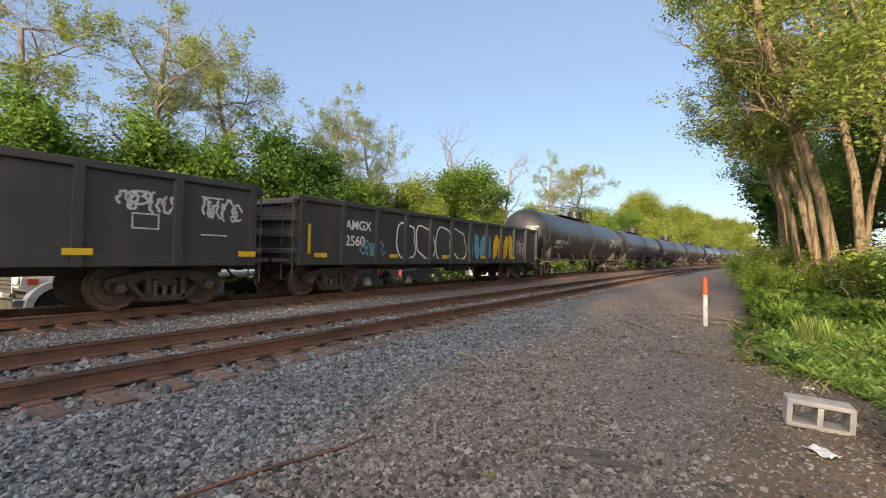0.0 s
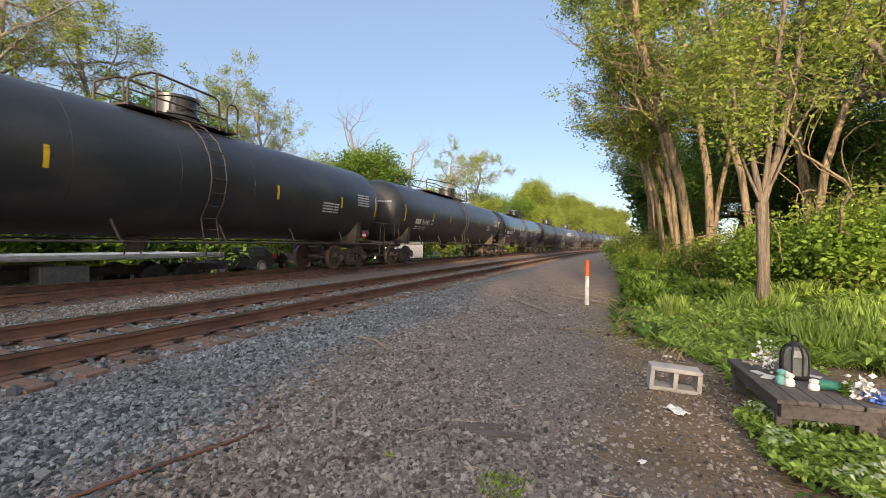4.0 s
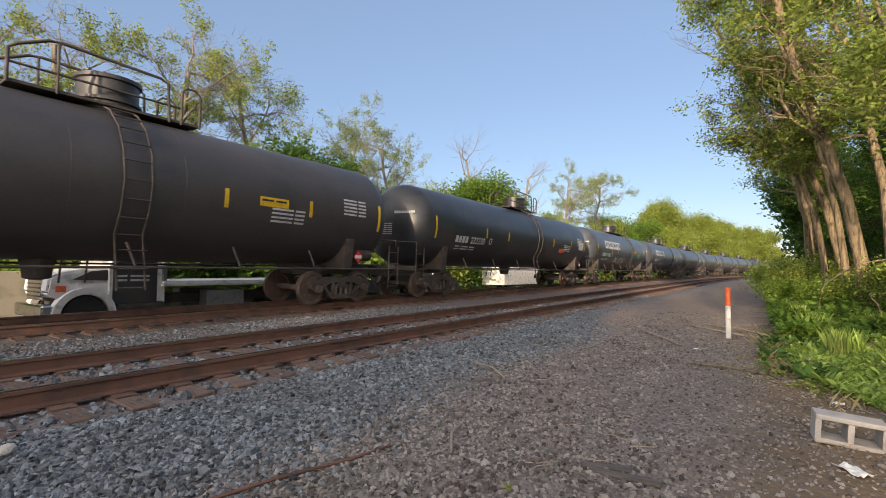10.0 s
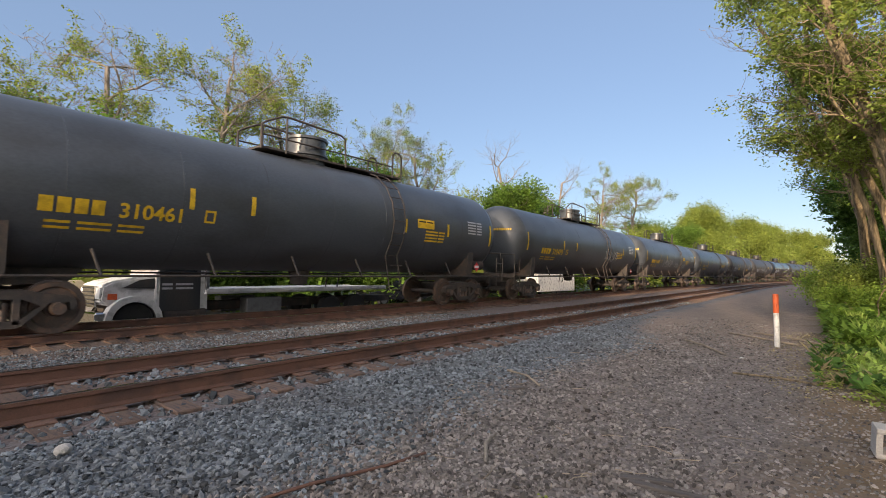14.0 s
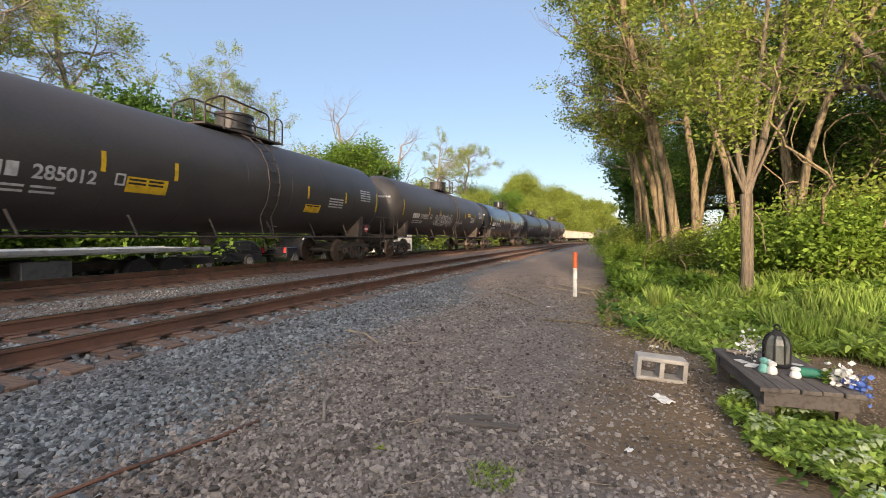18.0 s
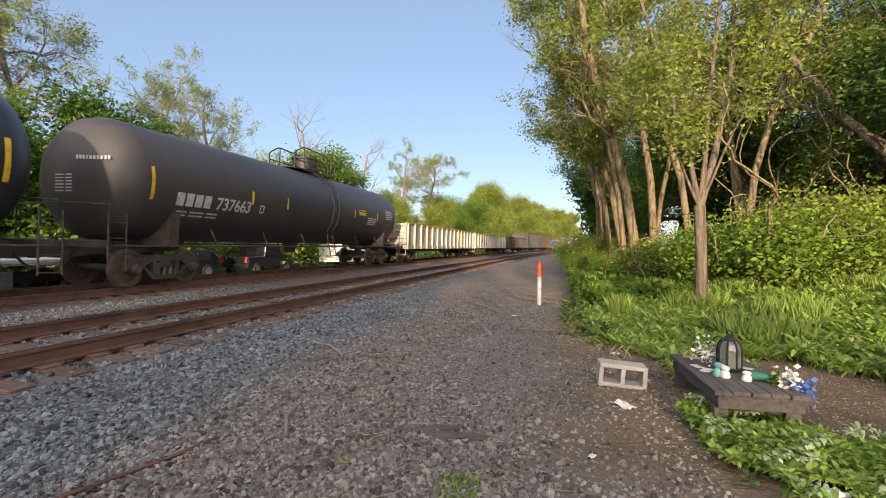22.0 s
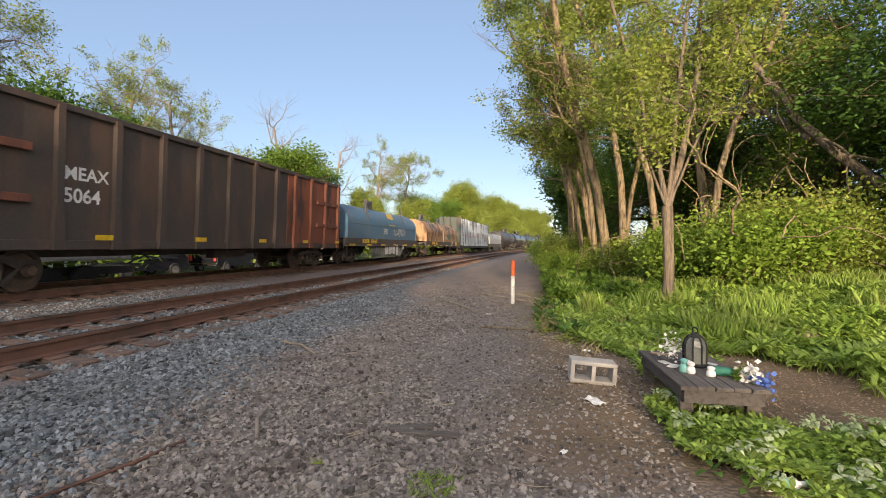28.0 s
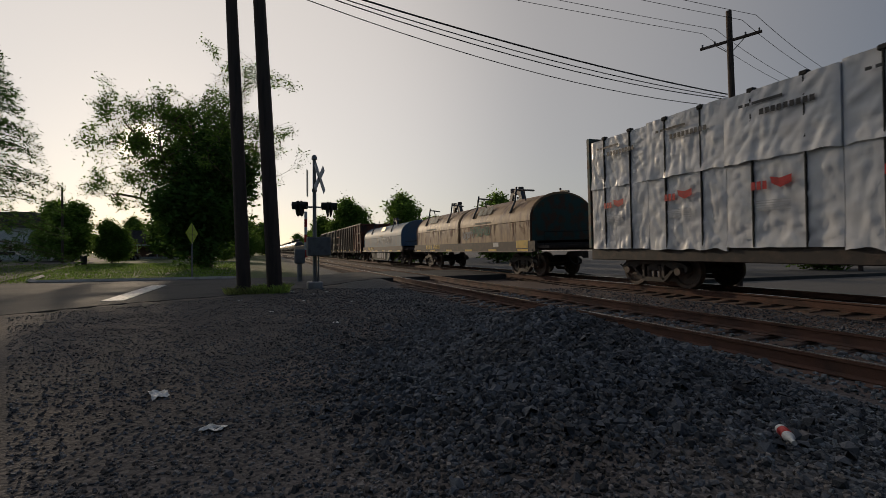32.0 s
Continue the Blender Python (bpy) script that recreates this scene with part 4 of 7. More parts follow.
def coil_car(name, length, hood, label, number="", hoods=1, belly_on=True, extra=(), logo=None, sill=None, end_paint=None):
    """A coil car: well frame with a deep middle, removable rounded hoods, lifting brackets."""
    sill = sill or STEEL
    car = empty(name, label, "coil car", "train")
    half = length / 2 - 1.25
    outline = [(-half - 0.3, 1.0), (half + 0.3, 1.0), (half + 0.3, 1.42), (-half - 0.3, 1.42)]
    belly = [(-half + 2.9, 1.12), (-half + 4.1, 0.28), (half - 4.1, 0.28), (half - 2.9, 1.12)]
    for y in (-1.5, 1.5):
        part("side_sill", extrude(outline, y - 0.06, y + 0.06, STEEL), car)
        if belly_on:
            part("belly_plate", extrude(belly, y - 0.04 + (0.02 if y < 0 else -0.02), y + 0.04, sill), car)
    for y in (-1.6, 1.6):
        part("ledge", box(2 * half + 0.6, 0.1, 0.04, WHEEL, 0.005, (0, y, 1.0)), car)
    part("trough", box(2 * half, 2.8, 0.25, STEEL, 0, (0, 0, 1.2)), car)
    arc = [math.pi - math.pi * k / 22 for k in range(23)]
    shape = [(-1.5, 1.42), (-1.5, 1.8)] + [(1.5 * math.cos(a), 2.2 + 1.12 * math.sin(a) ** 0.9) for a in arc] + [(1.5, 1.8), (1.5, 1.42)]
    span = 2 * half / hoods
    for h in range(hoods):
        x0, x1 = -half + h * span + 0.03, -half + (h + 1) * span - 0.03
        cover = part("hood", extrude(shape, x0, x1, hood, "x", True), car)
        n = len(shape)
        for x in (x0 + 0.05, x1 - 0.05):
            part("edge_rib", wire_path([(x, *a) for a in shape], 0.035, hood), cover)
        if end_paint:
            rng = random.Random(h + 3)
            v, f = [], []
            for k in range(46):
                a, w, z1 = rng.uniform(x0 + 0.1, x1 - 0.2), rng.uniform(0.02, 0.1), rng.choice((2.2, 2.18, rng.uniform(1.6, 2.2)))
                z0 = max(1.44, z1 - rng.uniform(0.1, 0.6))
                n0 = len(v)
                v += [(a, -1.506, z1), (a + w, -1.506, z1), (a + w * 0.7, -1.506, z0), (a + w * 0.3, -1.506, z0)]
                f.append((n0, n0 + 1, n0 + 2, n0 + 3))
            part("rust_stain", mesh("rust_runs", v, f, RUST), cover, None, "rust runs down the hood side", "stuff")
            part("faded_logo", flat(bars([0.42, 0.42, 0.42], 0.4, 0.06, FADED), 0, 0, 0), cover, Matrix.Translation(((x0 + x1) / 2 - 1.4, -1.40, 2.72)) @ pose(0, 0, 0, -28, 0, 0), "faded green logo blocks")
            part("logo_underline", flat(bars([1.6], 0.07, 0, FADED), (x0 + x1) / 2 - 1.5, -1.507, 2.3), cover)
            if h == hoods - 1:
                part("owner_name", flat(bars([0.17] * 8, 0.26, 0.05, FADED), (x0 + x1) / 2 - 1.6, -1.508, 1.85), cover)
        if end_paint and h == hoods - 1:
            part("hood_end", extrude([(a * 0.97, 1.42 + (b - 1.42) * 0.97) for a, b in shape], x1, x1 + 0.02, end_paint, "x"), cover, None, "dark green rust-stained end")
        part("seam", tubes([((x0, -1.5, 2.22), (x1, -1.5, 2.22), 0.02, 0.02)], 6, hood), cover)
        mid = (x0 + x1) / 2
        part("lifting_yoke", extrude([(mid - 0.62, 3.27), (mid - 0.42, 3.78), (mid - 0.28, 3.86), (mid + 0.28, 3.86), (mid + 0.42, 3.78), (mid + 0.62, 3.27), (mid + 0.36, 3.27), (mid + 0.24, 3.62), (mid - 0.24, 3.62), (mid - 0.36, 3.27)], -0.09, 0.09, HOODDARK), cover)
        for k in (-0.36, 0.36):
            part("yoke_lug", box(0.12, 0.26, 0.2, HOODDARK, 0.03, (mid + k, 0, 3.84)), cover)
        for f in (0.24, 0.76):
            xs = x0 + (x1 - x0) * f
            for y in (-1, 1):
                post = part("stacking_post", wire_path([(xs, y * 1.45, 2.62), (xs, y * 1.2, 3.1), (xs, y * 1.1, 3.72)], 0.045, HOODDARK), cover)
                part("bracket_arm", wire_path([(xs, y * 1.1, 3.6), (xs + 0.55, y * 0.95, 3.52), (xs + 0.95, y * 0.85, 3.46)], 0.04, HOODDARK), post)
                part("arm_brace", tubes([((xs + 0.4, y * 0.98, 3.54), (xs + 0.4, y * 0.9, 3.1), 0.03, 0.03)], 6, HOODDARK), post)
    for sgn in (-1, 1):
        bogie(car, sgn * (half - 1.45))
        part("end_platform", box(1.1, 2.8, 0.1, STEEL, 0, (sgn * (half + 0.45), 0, 1.18)), car)
        part("end_rail", wire_path([(sgn * (half + 0.7), -1.4, 1.2), (sgn * (half + 0.7), -1.4, 1.75), (sgn * (half + 0.7), 1.4, 1.75), (sgn * (half + 0.7), 1.4, 1.2)], 0.02, RUBBER), car)
        part("step_frame", wire_path([(sgn * (half + 0.1), -1.56, 1.1), (sgn * (half + 0.1), -1.56, 0.45), (sgn * (half + 0.55), -1.56, 0.45), (sgn * (half + 0.55), -1.56, 1.1)], 0.02, STEEL), car)
    for x in np.linspace(-half + 0.2, half - 1.0, 6):
        part("reflector", flat(bars([0.8], 0.09, 0, YELLOW), float(x), -1.566, 1.02), car)
    if number:
        part("owner_mark", flat(bars([0.2] * 4, 0.24, 0.08, YELLOW), -half + 2.0, -1.566, 1.15), car)
        part("number", flat(letters(number, 0.36, YELLOW), -half + 3.3, -1.566, 1.15), car)
    if logo:
        lx, lm = logo
        part("owner_logo", flat(bars([0.36, 0.36, 0.36], 0.4, 0.05, lm), 0, 0, 0), car, Matrix.Translation((lx, -1.395, 2.75)) @ pose(0, 0, 0, -28, 0, 0))
        part("logo_underline", flat(bars([1.3], 0.05, 0, lm), lx - 0.05, -1.512, 2.32), car)
    for kind, x, z, w, h, m in extra:
        if kind == "bubble":
            part("marking", flat(spray_rim(int(x * 5), [w / 4.4] * 4, h, RUBBER, w * 0.03, 0.05), x, -1.574, z), car)
        me = bubbles(int(x * 5), [w / 4.4] * 4, h, m, w * 0.03) if kind == "bubble" else scribble(int(x * 13) + 3, w, h, m, max(3, int(w * 2.5)), 0.05) if kind == "spray" else bars([w], h, 0, m) if kind == "plate" else letters(kind, h, m)
        part("marking", flat(me, x, -1.512 if z > 1.45 else -1.568, z), car)
    couplers(car, length / 2)
    return car


def wrap_sheet(seed, w, h, deep, skirt):
    """A pack's loose white wrapping: folds, taut pleats and a ragged lower edge on the long sides, closed above and at the ends."""
    nx, nz = 40, 22
    v, f = [], []
    off = Vector((seed * 7.3, seed * 3.1, 0))
    for side in (-1, 1):
        base = len(v)
        for j in range(nz + 1):
            for i in range(nx + 1):
                x, z = (i / nx - 0.5) * w, j / nz * h
                p = Vector((x, z * 0.8, side)) + off
                ridge = 1 - abs(noise.noise(Vector((x * 6 + z * 3 * math.sin(seed), z * 1.3 - x, seed))))
                fold = abs(noise.noise(p * 1.1)) * 0.028 + ridge**9 * 0.03 + (1 - abs(noise.noise(Vector((x * 2 - z * 5, z * 2, seed + 9))))) ** 8 * 0.022
                rim = min(1.0, (w / 2 - abs(x)) / 0.12)
                d = deep / 2 + 0.015 + rim * (fold - 0.015)
                drop = -skirt * (0.5 + noise.noise(Vector((x * 3, seed, 1)))) if j == 0 else 0.0
                bell = 0.06 * max(0, 1 - z / 0.35) * (0.5 + noise.noise(Vector((x * 2.2, seed, 3))))
                v.append((x, side * (d + max(0, bell) * (skirt > 0)), z + drop))
        for j in range(nz):
            for i in range(nx):
                q = base + j * (nx + 1) + i
                f.append((q, q + 1, q + nx + 2, q + nx + 1))
    one = (nx + 1) * (nz + 1)
    for i in range(nx):
        f.append((nz * (nx + 1) + i, nz * (nx + 1) + i + 1, one + nz * (nx + 1) + i + 1, one + nz * (nx + 1) + i))
    for i in (0, nx):
        for j in range(nz):
            q = j * (nx + 1) + i
            f.append((q, q + nx + 1, one + q + nx + 1, one + q))
    me = mesh("wrapping", v, f, WRAP, True)
    bm = bmesh.new()
    bm.from_mesh(me)
    bmesh.ops.recalc_face_normals(bm, faces=bm.faces)
    for e in bm.edges:
        e.smooth = len(e.link_faces) < 2 or e.calc_face_angle(0) < 0.9
    bm.to_mesh(me)
    bm.free()
    return me


def wrapped_car(name, length, label):
    """A flat car loaded with board packs in white wrapping."""
    car = empty(name, label, "flat car", "train")
    half = length / 2 + 0.1
    part("deck", box(2 * half, 2.7, 0.35, STEEL, 0.02, (0, 0, 0.92)), car)
    for sgn in (-1, 1):
        part("bulkhead", box(0.15, 2.8, 3.5, ENDGREEN, 0.02, (sgn * half, 0, 2.85)), car)
        bogie(car, sgn * (half - 2.2))
        for k in (-0.9, 0.0, 0.9):
            part("bulkhead_post", box(0.12, 0.14, 3.5, GRIME, 0.01, (sgn * (half + 0.12), k, 2.85)), car)
    n = 10
    wide = (2 * half - 0.3) / n
    rng = random.Random(4)
    zs, ze = 2.95, 4.42
    for k in range(n):
        x = -half + 0.15 + (k + 0.5) * wide
        part("wrapped_pack", wrap_sheet(k, wide - 0.01, zs - 1.1, 2.74, 0.10 if k % 2 else 0.03), car, Matrix.Translation((x, 0, 1.1)))
        part("wrapped_pack", wrap_sheet(k + 40, wide - 0.01, ze - zs + 0.05 * (k % 2), 2.74 + 0.05 * (k % 3), 0.05), car, Matrix.Translation((x, 0, zs)))
        for q in (0.27, 0.73):
            sx = x - wide / 2 + wide * q
            part("strap", box(0.025, 2.88, ze - 1.06, RUBBER, 0, (sx, 0, (ze + 1.06) / 2 + 0.03)), car)
            part("corner_piece", box(0.16, 0.14, 0.1, RUBBER, 0.02, (sx, -1.38, ze + 0.02)), car)
        lx = x - 0.12
        part("red_logo", flat(mesh("chevron", [(0, 0, 0.24), (0.2, 0, 0.19), (0.42, 0, 0.24), (0.42, 0, 0.08), (0.2, 0, 0.0), (0.03, 0, 0.1)], [(0, 5, 4, 1), (1, 4, 3, 2)], RED), lx, -1.475, 2.3), car, None, "red chevron-like logo shape")
        part("logo_mark", flat(bars([0.09, 0.09, 0.09], 0.17, 0.03, RED), lx - 0.4, -1.475, 2.3), car)
        part("small_print", flat(bars([0.7], 0.015, 0, PALE, 5, 0.05), lx - 0.3, -1.475, 2.05), car)
        part("top_print", flat(bars([0.09] * 9, 0.12, 0.03, GRIME), x - 0.3, -1.49, 3.85), car)
        part("top_band", flat(bars([0.1, 0.1, 0.62], 0.06, 0.05, GRIME), x - 0.75, -1.49, 4.1), car)
    couplers(car, length / 2 + 0.0)
    return car


def build_train():
    L = [b - a for a, b in zip(EDGES, EDGES[1:])]
    cars = []
    T = lambda i, paint, label, **kw: cars.append(tank_car("tank_car", L[i], paint, 100 + i, label, **kw))
    G = lambda i, paint, top, label, **kw: cars.append(gondola("gondola_car", L[i], paint, top, label, **kw))
    G(0, GRIME, 2.72, "dark grey steel gondola car covered in white graffiti", ribs=10, extra=(("hollow", -2.4, 1.3, 3.2, 0.95, PALE), ("spray", 2.6, 1.5, 0.9, 0.8, PALE), ("spray", 5.8, 1.95, 1.05, 0.42, PALE), ("plate", 6.0, 1.62, 0.5, 0.03, PALE), ("plate", 6.0, 1.9, 0.5, 0.03, PALE), ("plate", 6.0, 1.62, 0.03, 0.3, PALE), ("plate", 6.47, 1.62, 0.03, 0.3, PALE), ("spray", 7.4, 1.85, 0.85, 0.5, PALE), ("plate", 7.35, 2.35, 0.5, 0.04, PALE), ("plate", 7.35, 1.55, 0.6, 0.03, PALE)))
    G(1, GRIME, 2.66, "dark grey gondola car with colourful graffiti", ribs=11, number="2560", code="AMGX", letters_mat=WHITEP, extra=(("spray", -5.9, 1.15, 1.1, 0.5, CYAN), ("hollow", -4.2, 1.15, 4.6, 1.05, WHITEP), ("bubble", 0.6, 1.15, 2.2, 1.0, CYAN), ("bubble", 3.0, 1.15, 2.2, 1.05, YELLOW), ("spray", 5.6, 1.3, 1.3, 0.8, PALE), ("plate", -8.0, 1.2, 0.1, 0.8, YELLOW)))
    T(2, BLACK, "sooty black tank car with a domed deck", dome=0.4, number="201104", long_deck=True, extra=(("NON-ODORIZED", 6.3, 2.6, 1, 0.2, WHITEP), ("plate", 6.3, 2.8, 1.3, 0.12, PALE), ("plate", 7.6, 2.2, 0.4, 0.3, PALE)))
    T(3, BLACK, "black tank car with white numbers", dome=0.4, number="201142", long_deck=True)
    T(4, BLACK, "black tank car with yellow reflector strips", number="201187")
    T(5, BLACK, "black tank car with a long railed deck", number="51440", mark=3, long_deck=True, dome=0.4)
    T(6, GLOSS, "black tank car with white graffiti along its belly", number="201306", text=0.4, start=1.7, dome=0.4, long_deck=True, extra=(("spray", -2.6, 1.9, 3.4, 0.7, PALE), ("spray", 3.2, 1.95, 1.4, 0.6, PALE), ("spray", 0.2, 3.2, 1.2, 0.3, WHITEP), ("plate", 4.6, 2.5, 1.2, 0.3, YELLOW), ("NON ODORIZED", 6.2, 2.95, 1, 0.2, WHITEP), ("LIQUEFIED", 6.4, 2.75, 1, 0.2, WHITEP), ("PETROLEUM", 6.35, 2.55, 1, 0.2, WHITEP), ("GAS", 6.7, 2.35, 1, 0.2, WHITEP)))
    T(7, BLACK, "black tank car with yellow numbers and blue graffiti", number="213062", letters_mat=YELLOW, extra=(("spray", -7.6, 1.8, 2.6, 0.5, PALE), ("spray", -2.2, 1.9, 1.4, 0.5, CYAN), ("spray", 1.0, 1.9, 1.6, 0.4, CYAN), ("spray", 4.5, 1.85, 3.0, 0.5, PALE)))
    T(8, GREY, "grey tank car with large white lettering", number="45893", dome=0.1, ladder_at=2.2, big_logo=True, extra=(("spray", -2.6, 1.7, 2.0, 0.4, PALE), ("spray", 1.0, 1.7, 1.6, 0.4, PALE), ("plate", 3.4, 2.6, 0.9, 0.32, YELLOW), ("spray", 3.0, 1.75, 2.4, 0.45, YELLOW), ("spray", 7.2, 1.9, 0.9, 0.6, PALE)))
    T(9, SOOT, "sooty grey tank car with white numbers", number="214711", extra=(("plate", 3.6, 2.5, 0.8, 0.22, YELLOW),))
    T(10, BLACK, "black tank car with a dark dome", number="222230", extra=(("plate", 4.0, 2.05, 0.8, 0.22, ORANGE), ("plate", 7.2, 2.3, 0.9, 0.5, PALE)))
    T(11, GREY, "grey tank car with large white lettering and green graffiti", number="45402", dome=0.1, ladder_at=2.2, big_logo=True, extra=(("spray", -6.6, 1.9, 2.2, 0.7, GREEN), ("SNL", -3.05, 1.7, 1, 0.6, WHITEP), ("spray", -1.7, 1.6, 1.7, 0.6, WHITEP), ("plate", 3.0, 2.55, 0.85, 0.25, YELLOW), ("spray", 2.8, 1.85, 2.6, 0.5, GREEN)))
    T(12, GREY, "grey tank car with large white lettering", number="45553", dome=0.1, ladder_at=2.2, big_logo=True, extra=(("SENECA  LAND", -4.4, 1.72, 1, 0.4, PALE), ("plate", 3.0, 2.55, 0.8, 0.28, YELLOW), ("spray", 1.6, 1.9, 2.4, 0.3, PALE)))
    T(13, GREY, "dull grey tank car with yellow numbers", number="310461", dome=0.1, ladder_at=2.2, letters_mat=YELLOW, extra=(("plate", 3.2, 2.55, 0.8, 0.28, YELLOW),))
    T(14, GREY, "dull grey tank car with a white sprayed word", number="310470", dome=0.1, ladder_at=2.2, letters_mat=YELLOW, extra=(("spray", 1.8, 2.0, 2.2, 0.6, PALE),))
    T(15, GREY, "dull grey tank car with yellow numbers and white graffiti", number="310455", dome=0.1, ladder_at=2.2, letters_mat=YELLOW, extra=(("spray", -3.2, 1.75, 2.6, 0.7, PALE), ("spray", 0.6, 1.8, 1.4, 0.5, PALE), ("plate", 3.2, 2.5, 0.8, 0.25, YELLOW), ("spray", 3.0, 1.8, 1.4, 0.4, PALE)))
    T(16, GREY, "dull grey tank car with yellow numbers", number="310456", dome=0.1, ladder_at=2.2, letters_mat=YELLOW, extra=(("plate", 3.4, 2.2, 0.8, 0.25, YELLOW),))
    T(17, SOOT, "sooty tank car with white numbers", number="285012", extra=(("plate", -3.6, 2.0, 1.0, 0.35, YELLOW), ("plate", 2.8, 1.9, 0.9, 0.3, YELLOW)))
    T(18, SOOT, "sooty black tank car with a white sprayed name", number="214750", extra=(("spray", -3.2, 1.75, 3.2, 0.8, PALE), ("plate", 3.6, 2.55, 0.8, 0.22, YELLOW), ("spray", 1.0, 1.8, 1.4, 0.4, PALE)))
    T(19, GLOSS, "glossy black tank car with white numbers", number="737476", text=0.5, start=1.7, extra=(("spray", 2.2, 1.9, 3.4, 0.6, PALE),))
    T(20, BLACK, "black tank car with white numbers", number="737658", text=0.5, start=1.7, extra=(("plate", 3.8, 2.5, 0.8, 0.25, YELLOW), ("spray", 1.6, 1.8, 2.6, 0.5, PALE)))
    T(21, SOOT, "sooty tank car with a railed deck", number="737663", text=0.5, start=1.7, extra=(("plate", 3.4, 2.55, 0.8, 0.25, YELLOW),))
    G(22, BEIGE, 2.50, "weathered beige gondola car with blue graffiti outlines", ribs=15, cap=MUSTARD, number="489012", letters_mat=MUSTARD, extra=(("hollow", -4.6, 1.15, 4.2, 1.0, CYAN), ("plate", 3.9, 1.5, 0.7, 0.75, YELLOW), ("plate", 5.1, 1.5, 0.7, 0.75, YELLOW), ("plate", 6.3, 1.5, 0.7, 0.75, YELLOW), ("plate", 3.9, 1.36, 3.1, 0.05, YELLOW)))
    G(23, BEIGE, 2.50, "weathered beige gondola car with black tags", ribs=15, cap=MUSTARD, number="490403", letters_mat=MUSTARD, extra=(("hollow", -7.4, 1.15, 1.6, 0.6, RUBBER), ("spray", 2.0, 1.2, 1.0, 0.6, RUBBER), ("spray", 5.5, 1.15, 1.4, 0.5, RUBBER), ("plate", 3.9, 1.5, 0.7, 0.75, YELLOW), ("plate", 5.1, 1.5, 0.7, 0.75, YELLOW), ("plate", 6.3, 1.5, 0.7, 0.75, YELLOW), ("plate", -9.0, 1.05, 0.7, 0.3, YELLOW)))
    G(24, BROWN, 2.62, "dark brown gondola car with faded green numbers", ribs=16, number="490832", extra=(("spray", -9.0, 1.3, 1.2, 0.8, PALE), ("spray", -3.2, 1.2, 1.0, 0.6, PALE)))
    G(25, GRIME, 3.86, "tall black high-side gondola car", ribs=11, bays=True, extra=(("spray", 4.2, 1.4, 1.6, 0.9, WHITEP),))
    G(26, BROWN, 3.86, "tall brown high-side gondola car with a rusty red end", ribs=12, bays=True, number="5064", code="MEAX", letters_mat=WHITEP, end_paint=RUST, extra=(("spray", 6.4, 1.3, 0.9, 0.7, PALE),))
    cars.append(coil_car("coil_car", L[27] + 0.5, BLUE, "blue hooded coil car with yellow lettering", number="496460", logo=(0.0, YELLOW), sill=FADED, extra=(("SPD", -1.05, 1.75, 1, 0.48, PALE), ("TLD", 0.9, 1.72, 1, 0.46, PALE), ("spray", 1.8, 1.65, 1.9, 0.55, PALE), ("bubble", -0.9, 0.42, 2.9, 0.62, PALE), ("bubble", -3.0, 0.45, 1.3, 0.55, FADED), ("plate", 2.9, 0.8, 0.38, 0.28, WHITEP))))
    cars.append(coil_car("coil_car", L[28] + 0.8, HOODRUST, "cream coil car with rust-streaked hoods", number="496035", hoods=2, belly_on=False, end_paint=ENDGREEN, extra=(("plate", 6.0, 1.15, 0.9, 0.3, YELLOW), ("spray", 1.5, 1.7, 2.0, 0.5, GREEN), ("spray", 0.6, 1.6, 1.2, 0.4, PALE), ("plate", 4.0, 1.2, 0.5, 0.2, WHITEP))))
    cars.append(wrapped_car("loaded_flat_car", L[29], "flat car stacked with white-wrapped board packs"))
    cars.append(coil_car("coil_car", L[30], HOODGREY, "grey hooded coil car"))
    for i in range(31, 34):
        T(i, (BLACK, SOOT, GLOSS)[i % 3], "black tank car with a dusty shell", number="")
    T(34, BLACK, "black tank car with a dusty shell", number="")
    return cars


cars = build_train()


# ---- growth ----
def grow(seed, height, spread, radius, start=0.3, levels=3, kids=2, lift=0.25, wiggle=0.22, lean=(0, 0), crown=1.0, twig=0.008):
    """The limbs of a tree as tube rows, and the tips that bear leaves."""
    rng = np.random.RandomState(seed)
    segs, tips = [], []

    def limb(p, d, length, r, depth):
        n = 7 if depth == 0 else 4
        for i in range(n):
            d = d + rng.normal(0, wiggle * (0.35 if depth == 0 else 1), 3) + np.array([0, 0, lift * (0.3 if depth == 0 else 1) / n])
            d = d / np.linalg.norm(d)
            q = p + d * length / n
            r1 = r * (1 - (0.75 if depth == 0 else 0.8) / n)
            segs.append((tuple(p), tuple(q), r, r1))
            if depth < levels and (depth > 0 or (i + 1) / n > start):
                for _ in range(kids if depth < 2 else 1):
                    a = rng.uniform(0, 2 * math.pi)
                    side = np.array([math.cos(a), math.sin(a), rng.uniform(-0.1, 0.5)])
                    side = side - d * (side @ d) * 0.5
                    nd = d * rng.uniform(0.25, 0.6) + side / np.linalg.norm(side) * 0.9
                    ln = spread * rng.uniform(0.7, 1.1) * (1 - 0.35 * i / n if depth == 0 else 1) if depth == 0 else length * rng.uniform(0.42, 0.62)
                    limb(q, nd / np.linalg.norm(nd), ln, max(r1 * 0.58, twig), depth + 1)
            if depth >= levels - 1:
                tips.append(q)
            p, r = q, r1

    d0 = np.array([lean[0], lean[1], 1.0])
    limb(np.zeros(3), d0 / np.linalg.norm(d0), height * crown, radius, 0)
    return segs, np.array(tips)


